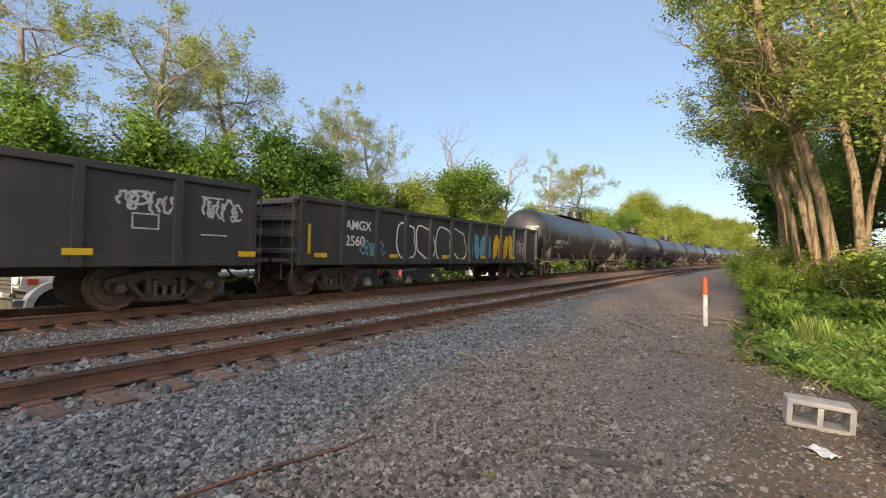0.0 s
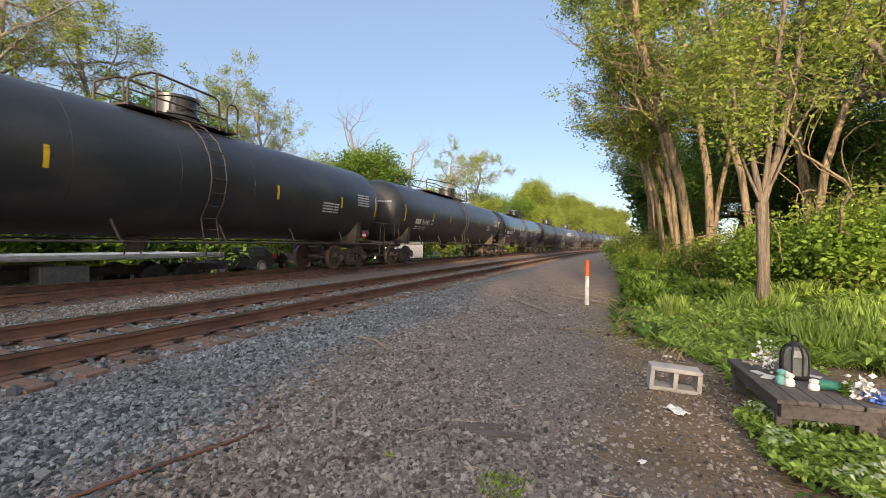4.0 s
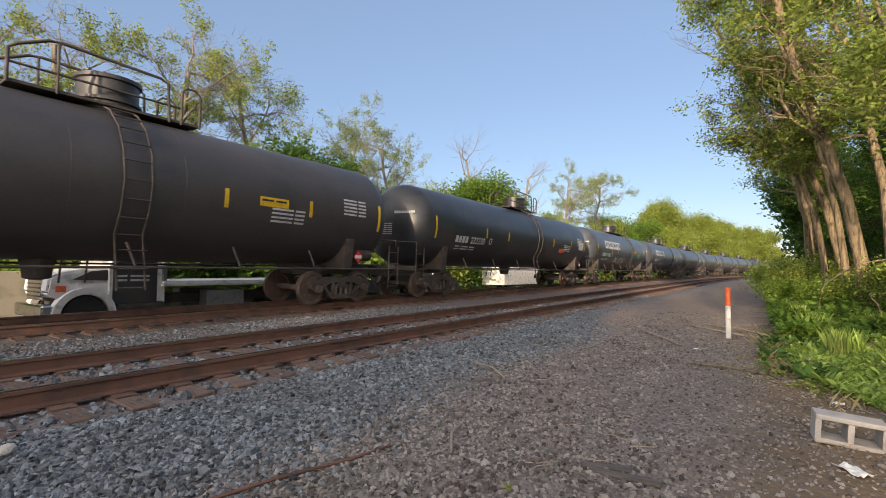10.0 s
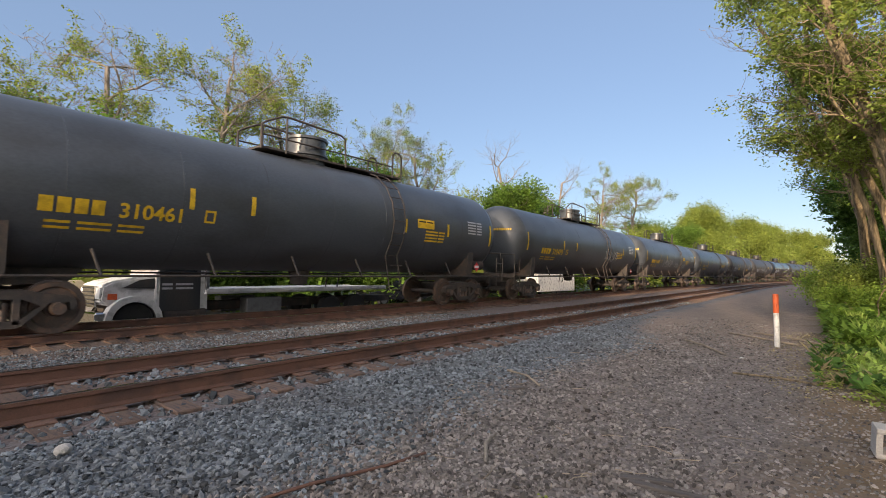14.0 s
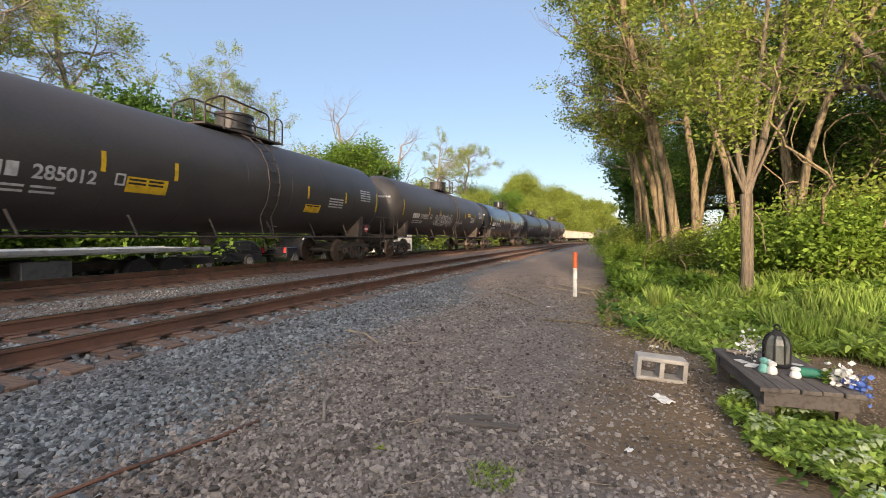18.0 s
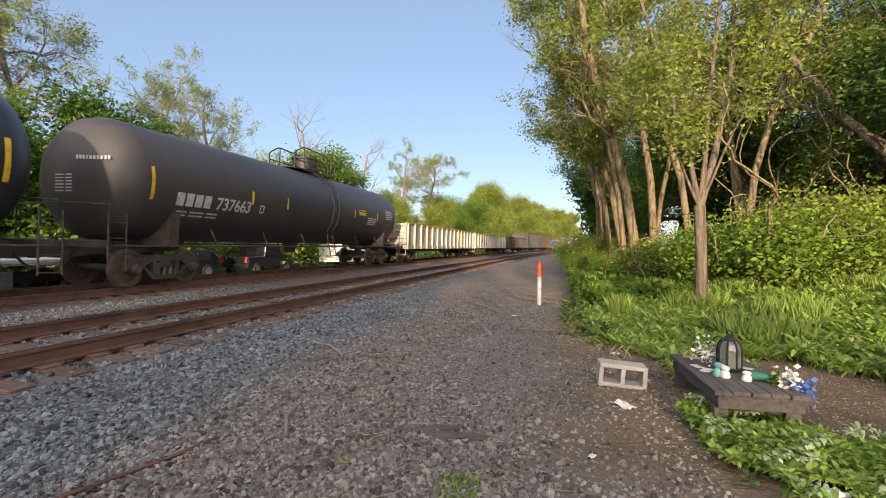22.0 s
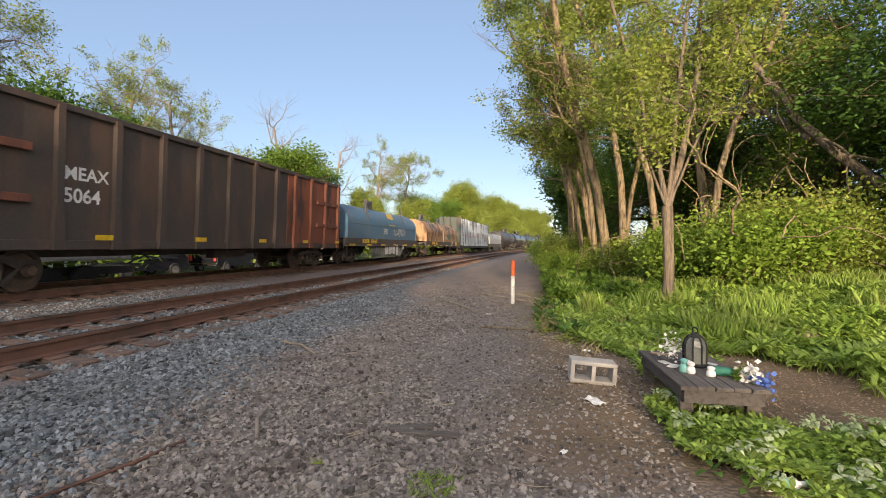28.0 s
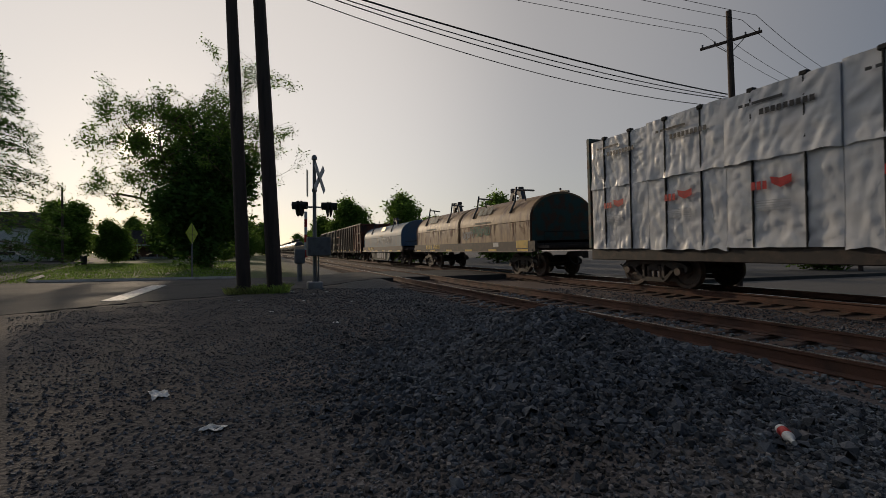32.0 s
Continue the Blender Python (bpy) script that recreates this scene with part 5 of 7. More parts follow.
def leaf_cloud(rng, centres, per, radius, size, flat_up=0.4, slim=0.45):
    """Leaves as small four-cornered blades scattered round the given points."""
    c = np.repeat(centres, per, 0) + rng.normal(0, radius, (len(centres) * per, 3))
    n = len(c)
    u = rng.normal(0, 1, (n, 3))
    u[:, 2] *= 1 - flat_up
    u /= np.linalg.norm(u, axis=1, keepdims=True)
    w = np.cross(u, rng.normal(0, 1, (n, 3)) + [0, 0, flat_up * 2])
    w /= np.linalg.norm(w, axis=1, keepdims=True) + 1e-9
    s = (size * rng.uniform(0.6, 1.4, n))[:, None]
    v = np.stack([c - u * s, c + w * s * slim, c + u * s, c - w * s * slim], 1).reshape(-1, 3)
    return v, np.arange(n * 4).reshape(-1, 4)


def rosettes(rng, x, y, z, leaves, length, width, lift=0.6, droop=0.7):
    """Low plants: leaves that rise from a foot and arch over, each in three bent pieces."""
    n = len(x) * leaves
    c = np.repeat(np.stack([x, y, z], 1), leaves, 0)
    a = rng.uniform(0, 2 * math.pi, n)
    ln = length * np.repeat(rng.uniform(0.6, 1.3, len(x)), leaves) * rng.uniform(0.6, 1.2, n)
    up, down = lift * rng.uniform(0.3, 1.5, n), droop * rng.uniform(0.4, 1.3, n)
    c = c + np.stack([np.cos(a), np.sin(a), rng.uniform(0, 1.2, n)], 1) * (ln * 0.25)[:, None]
    tip = rng.normal(0, 0.25, n)
    rows = []
    for k, w in ((0.0, 0.12), (0.38, 1.0), (0.72, 0.8), (1.0, 0.06)):
        mid = c + np.stack([np.cos(a) * k, np.sin(a) * k, up * k - down * k * k], 1) * ln[:, None]
        side = np.stack([-np.sin(a), np.cos(a), tip], 1) * (width * w * ln / length)[:, None]
        rows += [mid - side, mid + side]
    v = np.stack(rows, 1).reshape(-1, 3)
    quad = np.array([(0, 1, 3, 2), (2, 3, 5, 4), (4, 5, 7, 6)])
    return v, (np.arange(n)[:, None, None] * 8 + quad[None]).reshape(-1, 4)


def tree(seed, height, spread, radius, leaf, label, bark=None, per=8, fuzz=0.35, size=0.14, crown=0.8, category="tree", group="", keep=1.0, stout=1.0, **kw):
    rng = np.random.RandomState(seed + 1)
    segs, tips = grow(seed, height, spread, radius, crown=crown, **kw)
    k = height / (max(tips[:, 2].max(), 0.1) + fuzz)
    segs = [(tuple(np.multiply(a, k)), tuple(np.multiply(b, k)), p, q) for a, b, p, q in segs]
    tips = tips * k
    if keep < 1:
        worth = np.array([noise.noise(Vector(p * 0.55) + Vector((seed, 0, 0))) for p in tips])
        tips = tips[worth > np.quantile(worth, 1 - keep)]
    t = empty("tree", label, category, group)
    stem = tubes([r for r in segs if r[2] > 0.04], 7, bark or BARK)
    part("trunk", stem, t)
    fine = [r for r in segs if r[2] <= 0.04]
    if fine:
        part("fine_branching", tubes(fine, 3, bark or BARK), t, kind="stuff")
    if per:
        part("crown", big_mesh("crown", *leaf_cloud(rng, tips, per, fuzz, size), leaf), t)
    return t


def bush(seed, w, h, leaf, label, count=2600, size=0.13, lobes=9):
    """A leafy shrub: stems and a ragged cloud of leaves in lobes."""
    rng = np.random.RandomState(seed)
    b = empty("bush", label, "bush", "undergrowth")
    cs = np.stack([rng.uniform(-w, w, lobes), rng.uniform(-w, w, lobes) * 0.6, rng.uniform(0.3, 0.8, lobes) * h], 1)
    stems = [((0.3 * c[0], 0.3 * c[1], -0.2), tuple(c), 0.03, 0.012) for c in cs]
    part("woody_base", tubes(stems, 5, BARK), b, kind="stuff")
    pts = cs[rng.randint(0, lobes, count)] + rng.normal(0, 1, (count, 3)) * [w * 0.3, w * 0.25, h * 0.16]
    pts[:, 2] = np.abs(pts[:, 2])
    part("leaves", big_mesh("leaves", *leaf_cloud(rng, pts, 1, 0.03, size, slim=0.6), leaf), b)
    return b


def stand(ob, x, y, turn=0.0, z=None, size=1.0):
    ob.matrix_basis = pose(x, y, float(gz(x, y)) - 0.05 if z is None else z, 0, 0, turn) @ Matrix.Scale(size, 4)
    return ob


def across_trees():
    airy = dict(per=5, fuzz=0.14, size=0.078, wiggle=0.36, start=0.3, kids=2, crown=0.7, levels=4, keep=0.4, twig=0.014)
    g = "trees across the tracks"
    a = tree(11, 19.0, 5.4, 0.3, LEAF_Y, "tall airy locust tree with thin new leaves", BARKGREY, group=g, **airy)
    stand(a, 13.2, 28.0, 200)
    b = tree(12, 17.0, 4.6, 0.27, LEAF_Y, "tall airy locust tree with thin new leaves", BARKGREY, group=g, **airy)
    stand(b, 17.2, 28.5, 180)
    for ob, x, y, turn, size in ((b, 6.6, 28.5, 130, 0.9), (a, 27.0, 28, 75, 0.86), (b, 31.5, 27.5, 220, 0.9), (a, 66, 24, 160, 1.0), (b, 80, 24, 20, 1.12)):
        stand(copy_thing(ob, Matrix()), x, y, turn, None, size)
    bare = tree(15, 18.0, 4.4, 0.24, LEAF_Y, "bare grey tree with fine twigs", BARKGREY, per=0, group=g, wiggle=0.2, lift=0.5, start=0.35, levels=3, crown=0.75)
    stand(bare, 45, 26)
    stand(copy_thing(bare, Matrix()), 56, 27, 100)
    dark = tree(16, 9.5, 3.4, 0.26, LEAF_D, "dense dark green maple tree", per=30, fuzz=0.42, size=0.115, start=0.12, group=g, crown=0.8)
    stand(dark, 19.6, 24.5)
    green = tree(17, 8.6, 3.6, 0.2, LEAF_G, "bright green leafy tree with low boughs", per=24, fuzz=0.42, size=0.115, start=0.1, group=g, crown=0.75)
    stand(green, 11.2, 23.5)
    for x, y, turn in ((6.2, 24.0, 50), (15.0, 23.5, 200), (24.6, 24.5, 280)):
        stand(copy_thing(green, Matrix()), x, y, turn)
    yel = tree(18, 9.2, 3.8, 0.2, LEAF_Y, "yellow-green leafy tree with soft crown", per=22, fuzz=0.42, size=0.115, start=0.08, group=g, crown=0.75)
    stand(yel, 29.7, 26)
    for x, y, turn in ((36.0, 26, 120), (1.5, 34, 40), (50.5, 25, 10), (60, 22, 60), (71, 21, 190)):
        stand(copy_thing(yel, Matrix()), x, y, turn)
    tall = tree(19, 12.5, 4.6, 0.24, LEAF_G, "tall green tree with an uneven crown", per=20, fuzz=0.55, size=0.15, start=0.1, group=g, crown=0.78)
    stand(tall, 43, 27)
    for x, y, turn in ((-2.6, 30.5, 30), (2.8, 32.5, 120), (52, 27, 100), (90, 23, 210), (101, 22, 10), (-18.6, 60, 0)):
        stand(copy_thing(tall, Matrix()), x, y, turn)
    big = tree(20, 19, 7.5, 0.35, LEAF_Y, "large pale green tree in the distance", per=34, fuzz=0.8, size=0.22, start=0.06, group=g, crown=0.78)
    stand(big, 118, 22)
    for x, y, turn in ((131, 20, 80), (145, 19, 150), (157, 17, 240), (172, 14, 20), (185, 11, 60), (199, 8, 120), (213, 4, 200), (228, 0, 20)):
        stand(copy_thing(big, Matrix()), x, y, turn)
    low = bush(30, 2.6, 3.6, LEAF_G, "wild green bush with ragged leaves", 3000, 0.16)
    stand(low, 20.5, 21.5)
    lowy = bush(31, 2.8, 4.2, LEAF_Y, "wild yellow-green bush with ragged leaves", 3000, 0.17)
    stand(lowy, 26, 23)
    for k, (x, y) in enumerate(((15.5, 22.5), (31.5, 22.5), (36.5, 22), (42, 22.5), (47.5, 22), (53, 21.5), (59, 20.5), (65, 19.5), (72, 19), (79, 18.5), (87, 18), (95, 17.5), (104, 17), (7.5, 23.5), (2.5, 29), (-3, 30))):
        stand(copy_thing((low, lowy)[k % 2], Matrix()), x, y, 47 * k)


def grove():
    g = "trees beside the path"
    slim = dict(per=18, fuzz=0.17, size=0.062, start=0.36, lift=0.45, wiggle=0.27, crown=0.85, keep=0.34)
    # the forked tree nearest the table
    t = empty("tree", "slender forked tree with rough brown bark", "tree", g)
    rng = np.random.RandomState(5)
    segs = [((0, 0, -0.2), (0.0, -0.02, 0.9), 0.12, 0.095), ((0.0, -0.02, 0.9), (0.0, 0.02, 2.0), 0.095, 0.1)]
    tips = []
    for dx, dy, h, r in ((0.0, 0.1, 7.2, 0.055), (0.1, -0.2, 8.2, 0.07), (-0.1, 0.42, 3.2, 0.03), (0.2, -0.05, 7.6, 0.05), (0.0, -0.42, 5.0, 0.026)):
        s, tp = grow(int(100 * h), h - 0.6, 0.9, r, start=0.35, levels=2, kids=2, lift=0.5, wiggle=0.2, lean=(dx, dy), crown=0.9)
        off = np.array([0, 0.02, 1.95])
        segs += [(tuple(np.add(a, off)), tuple(np.add(b, off)), q, w) for a, b, q, w in s]
        tips.append(tp + off)
    part("trunk", tubes(segs, 8, TRUNK), t)
    part("crown", big_mesh("crown", *leaf_cloud(rng, np.concatenate(tips), 8, 0.16, 0.045), LEAF_Y), t)
    stand(t, 9.3, -2.3)
    tall = [tree(41, 13.5, 2.8, 0.18, LEAF_Y, "tall slender locust tree with sunlit bark", group=g, lean=(0.0, 0.1), **slim), tree(42, 14.5, 3.0, 0.155, LEAF_G, "tall slender locust tree with sunlit bark", group=g, lean=(0.0, 0.06), **slim), tree(43, 12.5, 2.6, 0.115, LEAF_Y, "thin leaning tree with leafy twigs", group=g, lean=(0.02, 0.14), **slim)]
    for ob, x, y, turn in ((tall[0], 16.9, -2.3, 0), (tall[1], 17.9, -3.0, 0), (tall[2], 14.6, -3.4, 0)):
        stand(ob, x, y, turn)
    for k, x, y, turn in ((2, 19.8, -1.7, 20), (1, 21.0, -2.2, 60), (0, 24.0, -1.6, 40), (2, 14.4, -4.6, 200), (0, 17.5, -5.6, 250), (2, 20.3, -3.4, 130), (2, 18.6, -2.0, 310), (1, 29, -2.0, 20), (0, 34, -2.2, 70), (2, 26.5, -3.5, 10)):
        stand(copy_thing(tall[k], Matrix()), x, y, turn)
    deep = tree(45, 11.5, 4.6, 0.3, LEAF_D, "spreading dark tree with tangled limbs", per=34, fuzz=0.36, size=0.066, start=0.12, wiggle=0.34, lift=-0.1, group=g, crown=0.8, keep=0.85)
    light = tree(47, 11.0, 4.4, 0.26, LEAF_G, "spreading sunlit tree with tangled limbs", per=30, fuzz=0.3, size=0.06, start=0.12, wiggle=0.34, lift=-0.1, group=g, crown=0.8, keep=0.55)
    stand(deep, 12.5, -10.5)
    stand(light, 18.5, -9.4, 70)
    for ob, x, y, turn in ((light, 9.6, -12.5, 140), (deep, 21.5, -7.0, 200), (deep, 15.0, -14.0, 260), (light, 26, -7.0, 20), (deep, 31, -6.5, 100), (light, 38, -6.0, 190), (deep, 4.5, -15.0, 40), (deep, 18.5, -13.5, 120), (deep, 24.5, -10.5, 60), (deep, 11.5, -17.0, 300), (deep, 31.0, -10.0, 10)):
        stand(copy_thing(ob, Matrix()), x, y, turn)
    far = tree(46, 9.5, 3.4, 0.22, LEAF_D, "leafy dark green tree along the path", per=14, fuzz=0.5, size=0.17, start=0.03, group=g, crown=0.8)
    stand(far, 41, -4.2)
    for x, y, turn in ((47, -4.6, 80), (54, -5.2, 160), (62, -6.0, 240), (72, -7.0, 20), (84, -8.5, 110), (98, -11, 200), (114, -14.5, 60), (130, -18, 150)):
        stand(copy_thing(far, Matrix()), x, y, turn)
    thick = [bush(50, 1.5, 1.7, LEAF_B, "thick green bramble with broad leaves", 12000, 0.048, 16), bush(51, 1.6, 2.2, LEAF_Y, "sunlit yellow-green bramble with broad leaves", 12000, 0.05, 16)]
    stand(thick[0], 11.4, -4.4, 20)
    stand(thick[1], 12.6, -6.0, 80)
    for k, x, y, turn in ((0, 13.2, -3.4, 150), (1, 14.5, -4.2, 100), (1, 11.6, -5.4, 250), (1, 16.5, -2.6, 30), (0, 18.5, -1.4, 60), (1, 21.0, -1.2, 120), (0, 24, -0.9, 210), (1, 27.5, -0.9, 300), (0, 32, -1.0, 10), (1, 37, -1.4, 80), (0, 43, -1.8, 130), (1, 50, -2.4, 200), (1, 58, -3.2, 10), (0, 67, -4.2, 60), (1, 78, -5.6, 140)):
        stand(copy_thing(thick[k], Matrix()), x, y, turn, None, 0.52 + 0.55 * ((turn * 7 + 13 * k) % 100) / 100)
    # an old leaning tree with a long bare limb over the brambles
    old = empty("tree", "old leaning tree with long bare limbs in the shade", "tree", g)
    rng = np.random.RandomState(14)
    rows, tips = [], []

    def bough(pts, r0, r1, twigs):
        pts = [np.array(p, float) * (1.13, 1.13, 1.13) for p in pts]
        fine = []
        for p, q in zip(pts, pts[1:]):
            fine += [p + (q - p) * k / 4 + rng.normal(0, 0.05, 3) for k in range(4)]
        fine.append(pts[-1])
        for i, (p, q) in enumerate(zip(fine, fine[1:])):
            k0, k1 = i / len(fine), (i + 1) / len(fine)
            rows.append((tuple(p), tuple(q), r0 + (r1 - r0) * k0, r0 + (r1 - r0) * k1))
            if i > 2 and twigs:
                d = rng.normal(0, 0.5, 3) + [0, 0.1, 0.35]
                w, r = q, max(0.03, (r0 + (r1 - r0) * k1) * 0.45)
                for _ in range(7):
                    d = d + rng.normal(0, 0.35, 3)
                    d /= np.linalg.norm(d)
                    e = w + d * 0.34
                    rows.append((tuple(w), tuple(e), r, r * 0.82))
                    w, r = e, r * 0.82
                tips.append(w)

    bough(((10.2, -8.4, -0.3), (10.7, -7.4, 1.6), (11.6, -5.8, 3.5), (12.1, -4.7, 5.4), (12.6, -4.2, 7.2)), 0.15, 0.05, True)
    bough(((11.6, -5.8, 3.5), (12.6, -5.2, 4.4), (13.2, -4.0, 4.6), (13.6, -3.0, 5.2)), 0.1, 0.035, True)
    bough(((9.9, -9.0, -0.2), (10.6, -7.0, 1.0), (12.4, -5.6, 1.9)), 0.14, 0.05, False)
    part("trunk", tubes(rows, 8, TRUNK), old)
    part("crown", big_mesh("crown", *leaf_cloud(rng, np.array(tips), 90, 0.34, 0.05), LEAF_Y), old)
    # tangled bare vines among the trunks
    rng = np.random.RandomState(8)
    for k in range(34):
        p = np.array([12.2 + rng.uniform(-1.4, 3.4), -4.9 + rng.uniform(-1.6, 1.5), 0.3])
        vine, d = [], np.array([rng.uniform(-0.3, 0.3), rng.uniform(-0.4, 0.4), 1.0])
        thick = rng.uniform(0.014, 0.034)
        for i in range(22):
            d = d + rng.normal(0, 0.42, 3) - [0, 0, 0.06 * max(0, i - 11)]
            d /= np.linalg.norm(d)
            q = p + d * 0.3
            vine.append((tuple(p), tuple(q), thick * (1 - 0.03 * i), thick * (0.97 - 0.03 * i)))
            p = q
        tagged(new("vine", tubes(vine, 6, BARK)), "bare twisted woody vine among the trees", "vine", "vines")


def herbs():
    """Grass and weeds beside the path, each a mass of blades or leaves."""
    rng = np.random.RandomState(21)

    def blades(n, xr, yr, h, w, keep, lean=0.35):
        x, y = rng.uniform(*xr, n), rng.uniform(*yr, n)
        ok = keep(x, y)
        x, y = x[ok], y[ok]
        n = len(x)
        z = gz(x, y) - 0.02
        a = rng.uniform(0, 6.28, n)
        hh = h * rng.uniform(0.45, 1.2, n)
        dx, dy = np.cos(a) * w, np.sin(a) * w
        bx, by = rng.normal(0, lean, n) * hh, rng.normal(0, lean, n) * hh
        v = np.stack([np.stack([x - dx, y - dy, z], 1), np.stack([x + dx, y + dy, z], 1), np.stack([x + dx * 0.7 + bx * 0.35, y + dy * 0.7 + by * 0.35, z + hh * 0.6], 1), np.stack([x + bx, y + by, z + hh], 1)], 1).reshape(-1, 3)
        return v, np.arange(n * 4).reshape(-1, 4)

    clump = lambda x, y, s: np.sin(x * 2.1 * s + 1.3 * np.sin(y * 1.7 * s)) * np.sin(y * 2.3 * s + np.cos(x * 1.9 * s))
    bare = lambda x, y: ((x - 4.75) / 1.25 + 0.25 * clump(x, y, 1.3)) ** 2 + ((y + 2.15) / 0.62 + 0.3 * clump(y, x, 1.6)) ** 2 < 1
    inside = lambda x, y: (y < veg_edge(x) - 0.1) & ~bare(x, y)
    tall = blades(70000, (6.4, 15), (-8, 0.2), 0.42, 0.0022, lambda x, y: inside(x, y) & (clump(x, y, 1.0) > 0.38) & (veg_edge(x) - y > 0.5), 0.16)
    tagged(new("tall_grass", big_mesh("tall_grass", *tall, GRASS)), "tall green grass beside the gravel path", "grass", kind="stuff")
    low = blades(60000, (3.6, 20), (-7, 0.3), 0.13, 0.0022, lambda x, y: inside(x, y) & ((x > 5.2) | (y < -2.4)))
    tagged(new("short_grass", big_mesh("short_grass", *low, GRASS)), "short green grass at the path's edge", "grass", kind="stuff")
    dry = blades(6000, (5.6, 14), (-3, 0.9), 0.17, 0.0013, lambda x, y: (y < veg_edge(x) + 0.35) & (clump(x, y, 1.6) > 0.35), 0.5)
    tagged(new("dry_grass", big_mesh("dry_grass", *dry, STRAW)), "dry straw-coloured grass stalks", "grass", kind="stuff")

    def weeds(n, xr, yr, h, size, keep):
        x, y = rng.uniform(*xr, n), rng.uniform(*yr, n)
        ok = keep(x, y)
        x, y = x[ok], y[ok]
        hump = 0.5 + 0.5 * clump(x, y, 2.2)
        z = gz(x, y) + h * rng.uniform(0.05, 1, len(x)) * (0.4 + 0.6 * hump)
        return leaf_cloud(rng, np.stack([x, y, z], 1), 1, 0.015, size, 0.75, 0.55)

    def patch(n, xr, yr, keep):
        x, y = rng.uniform(*xr, n), rng.uniform(*yr, n)
        ok = keep(x, y)
        return x[ok], y[ok]

    bed = lambda x, y: (np.hypot(x - 2.68, y + 1.22) > 0.14) & (y < -0.84 + 0.13 * clump(x, y, 2.0) - 0.16 * (x < 2.9)) & (y > -2.45 + 0.3 * (3.5 - x)) & (x > 2.5 + 0.25 * clump(y, x, 1.7)) & (x < np.where(y > -1.5, 3.95, 3.45 + 0.2 * clump(x, y, 3.0)))
    x, y = patch(4600, (2.1, 4.0), (-2.7, -0.45), bed)
    mound = 0.5 + 0.5 * clump(x, y, 2.4)
    tagged(new("weeds", big_mesh("weeds", *rosettes(rng, x, y, gz(x, y) + 0.11 * mound, 9, 0.05, 0.0105, 0.9, 0.8), LEAF_W)), "leafy bright green weeds beside the low table", "weeds", kind="stuff")
    x, y = patch(800, (2.1, 4.0), (-2.7, -0.45), lambda x, y: bed(x, y) & (clump(x, y, 2.9) > 0.0))
    tagged(new("pale_weeds", big_mesh("pale_weeds", *rosettes(rng, x, y, gz(x, y) + 0.14, 6, 0.04, 0.011, 0.7, 1.0), PALEWEED)), "silvery pale leaves among the weeds", "weeds", kind="stuff")
    for x, y, turn in ((2.78, -0.93, 20), (2.6, -1.02, 140), (3.55, -1.12, 260)):
        big = rosettes(rng, np.array([0.0]), np.array([0.0]), np.array([0.03]), 5, 0.07, 0.026, 1.0, 0.9)
        tagged(new("burdock_plant", big_mesh("burdock_plant", *big, LEAF_D, True)), "broad-leaved grey-green weed by the gravel", "weed", "broad weeds").matrix_basis = pose(x, y, float(gz(x, y)), 0, 0, turn)
    x, y = patch(12500, (4.6, 11), (-6.0, 0.3), lambda x, y: inside(x, y) & (x - 0.4 * y > 5.1))
    hump = 0.5 + 0.5 * clump(x, y, 1.5)
    rise = smooth01(0.2, 2.2, veg_edge(x) - y)
    tagged(new("verge_weeds", big_mesh("verge_weeds", *rosettes(rng, x, y, gz(x, y) + (0.04 + 0.28 * rise) * hump * rng.uniform(0.3, 1, len(x)), 7, 0.1, 0.017, 1.0, 0.8), LEAF_W)), "broad-leaved green weeds on the verge", "weeds", kind="stuff")
    x, y = patch(7000, (10.5, 17), (-6.5, 0.3), inside)
    tagged(new("tall_weeds", big_mesh("tall_weeds", *rosettes(rng, x, y, gz(x, y) + 0.4 * rng.uniform(0, 1, len(x)) * (0.5 + 0.5 * clump(x, y, 1.1)), 7, 0.17, 0.03, 1.0, 0.8), LEAF_G)), "tall green weeds under the trees", "weeds", kind="stuff")
    x, y = patch(420, (5.4, 11), (-1.4, 0.4), lambda x, y: (np.abs(y - veg_edge(x) + 0.1) < 0.35) & (clump(x, y, 1.2) > 0.25))
    tagged(new("dock_leaves", big_mesh("dock_leaves", *rosettes(rng, x, y, gz(x, y) + 0.02, 6, 0.15, 0.035, 0.9, 0.7), LEAF_D)), "dark broad dock leaves at the path's edge", "weeds", kind="stuff")
    yellowy = weeds(7000, (6, 12), (-1.2, 0.6), 0.1, 0.03, lambda x, y: (np.abs(y - veg_edge(x) - 0.05) < 0.3) & (clump(x, y, 1.9) > 0.1))
    tagged(new("sparse_weeds", big_mesh("sparse_weeds", *yellowy, LEAF_Y)), "sparse yellowish weeds creeping over the gravel", "weeds", kind="stuff")
    far = weeds(22000, (16, 70), (-9, 0.4), 0.7, 0.13, lambda x, y: y < veg_edge(x) - 0.1)
    tagged(new("far_weeds", big_mesh("far_weeds", *far, LEAF_G)), "green growth along the path's far edge", "weeds", kind="stuff")
    litter = weeds(14000, (3.2, 6.4), (-3.2, -1.3), 0.015, 0.009, lambda x, y: bare(x, y))
    tagged(new("leaf_litter", big_mesh("leaf_litter", *litter, mat("dead_leaves", (0.24, 0.165, 0.12), 0.9, other=(0.29, 0.225, 0.17), island=0.35))), "brown dead leaves and bark chips", "leaf litter", kind="stuff")
    chips = weeds(5200, (6.0, 14), (-0.7, 1.3), 0.015, 0.016, lambda x, y: (y - veg_edge(x) < 0.9) & (y > veg_edge(x) - 0.1) & (clump(x, y, 0.9) > -0.3))
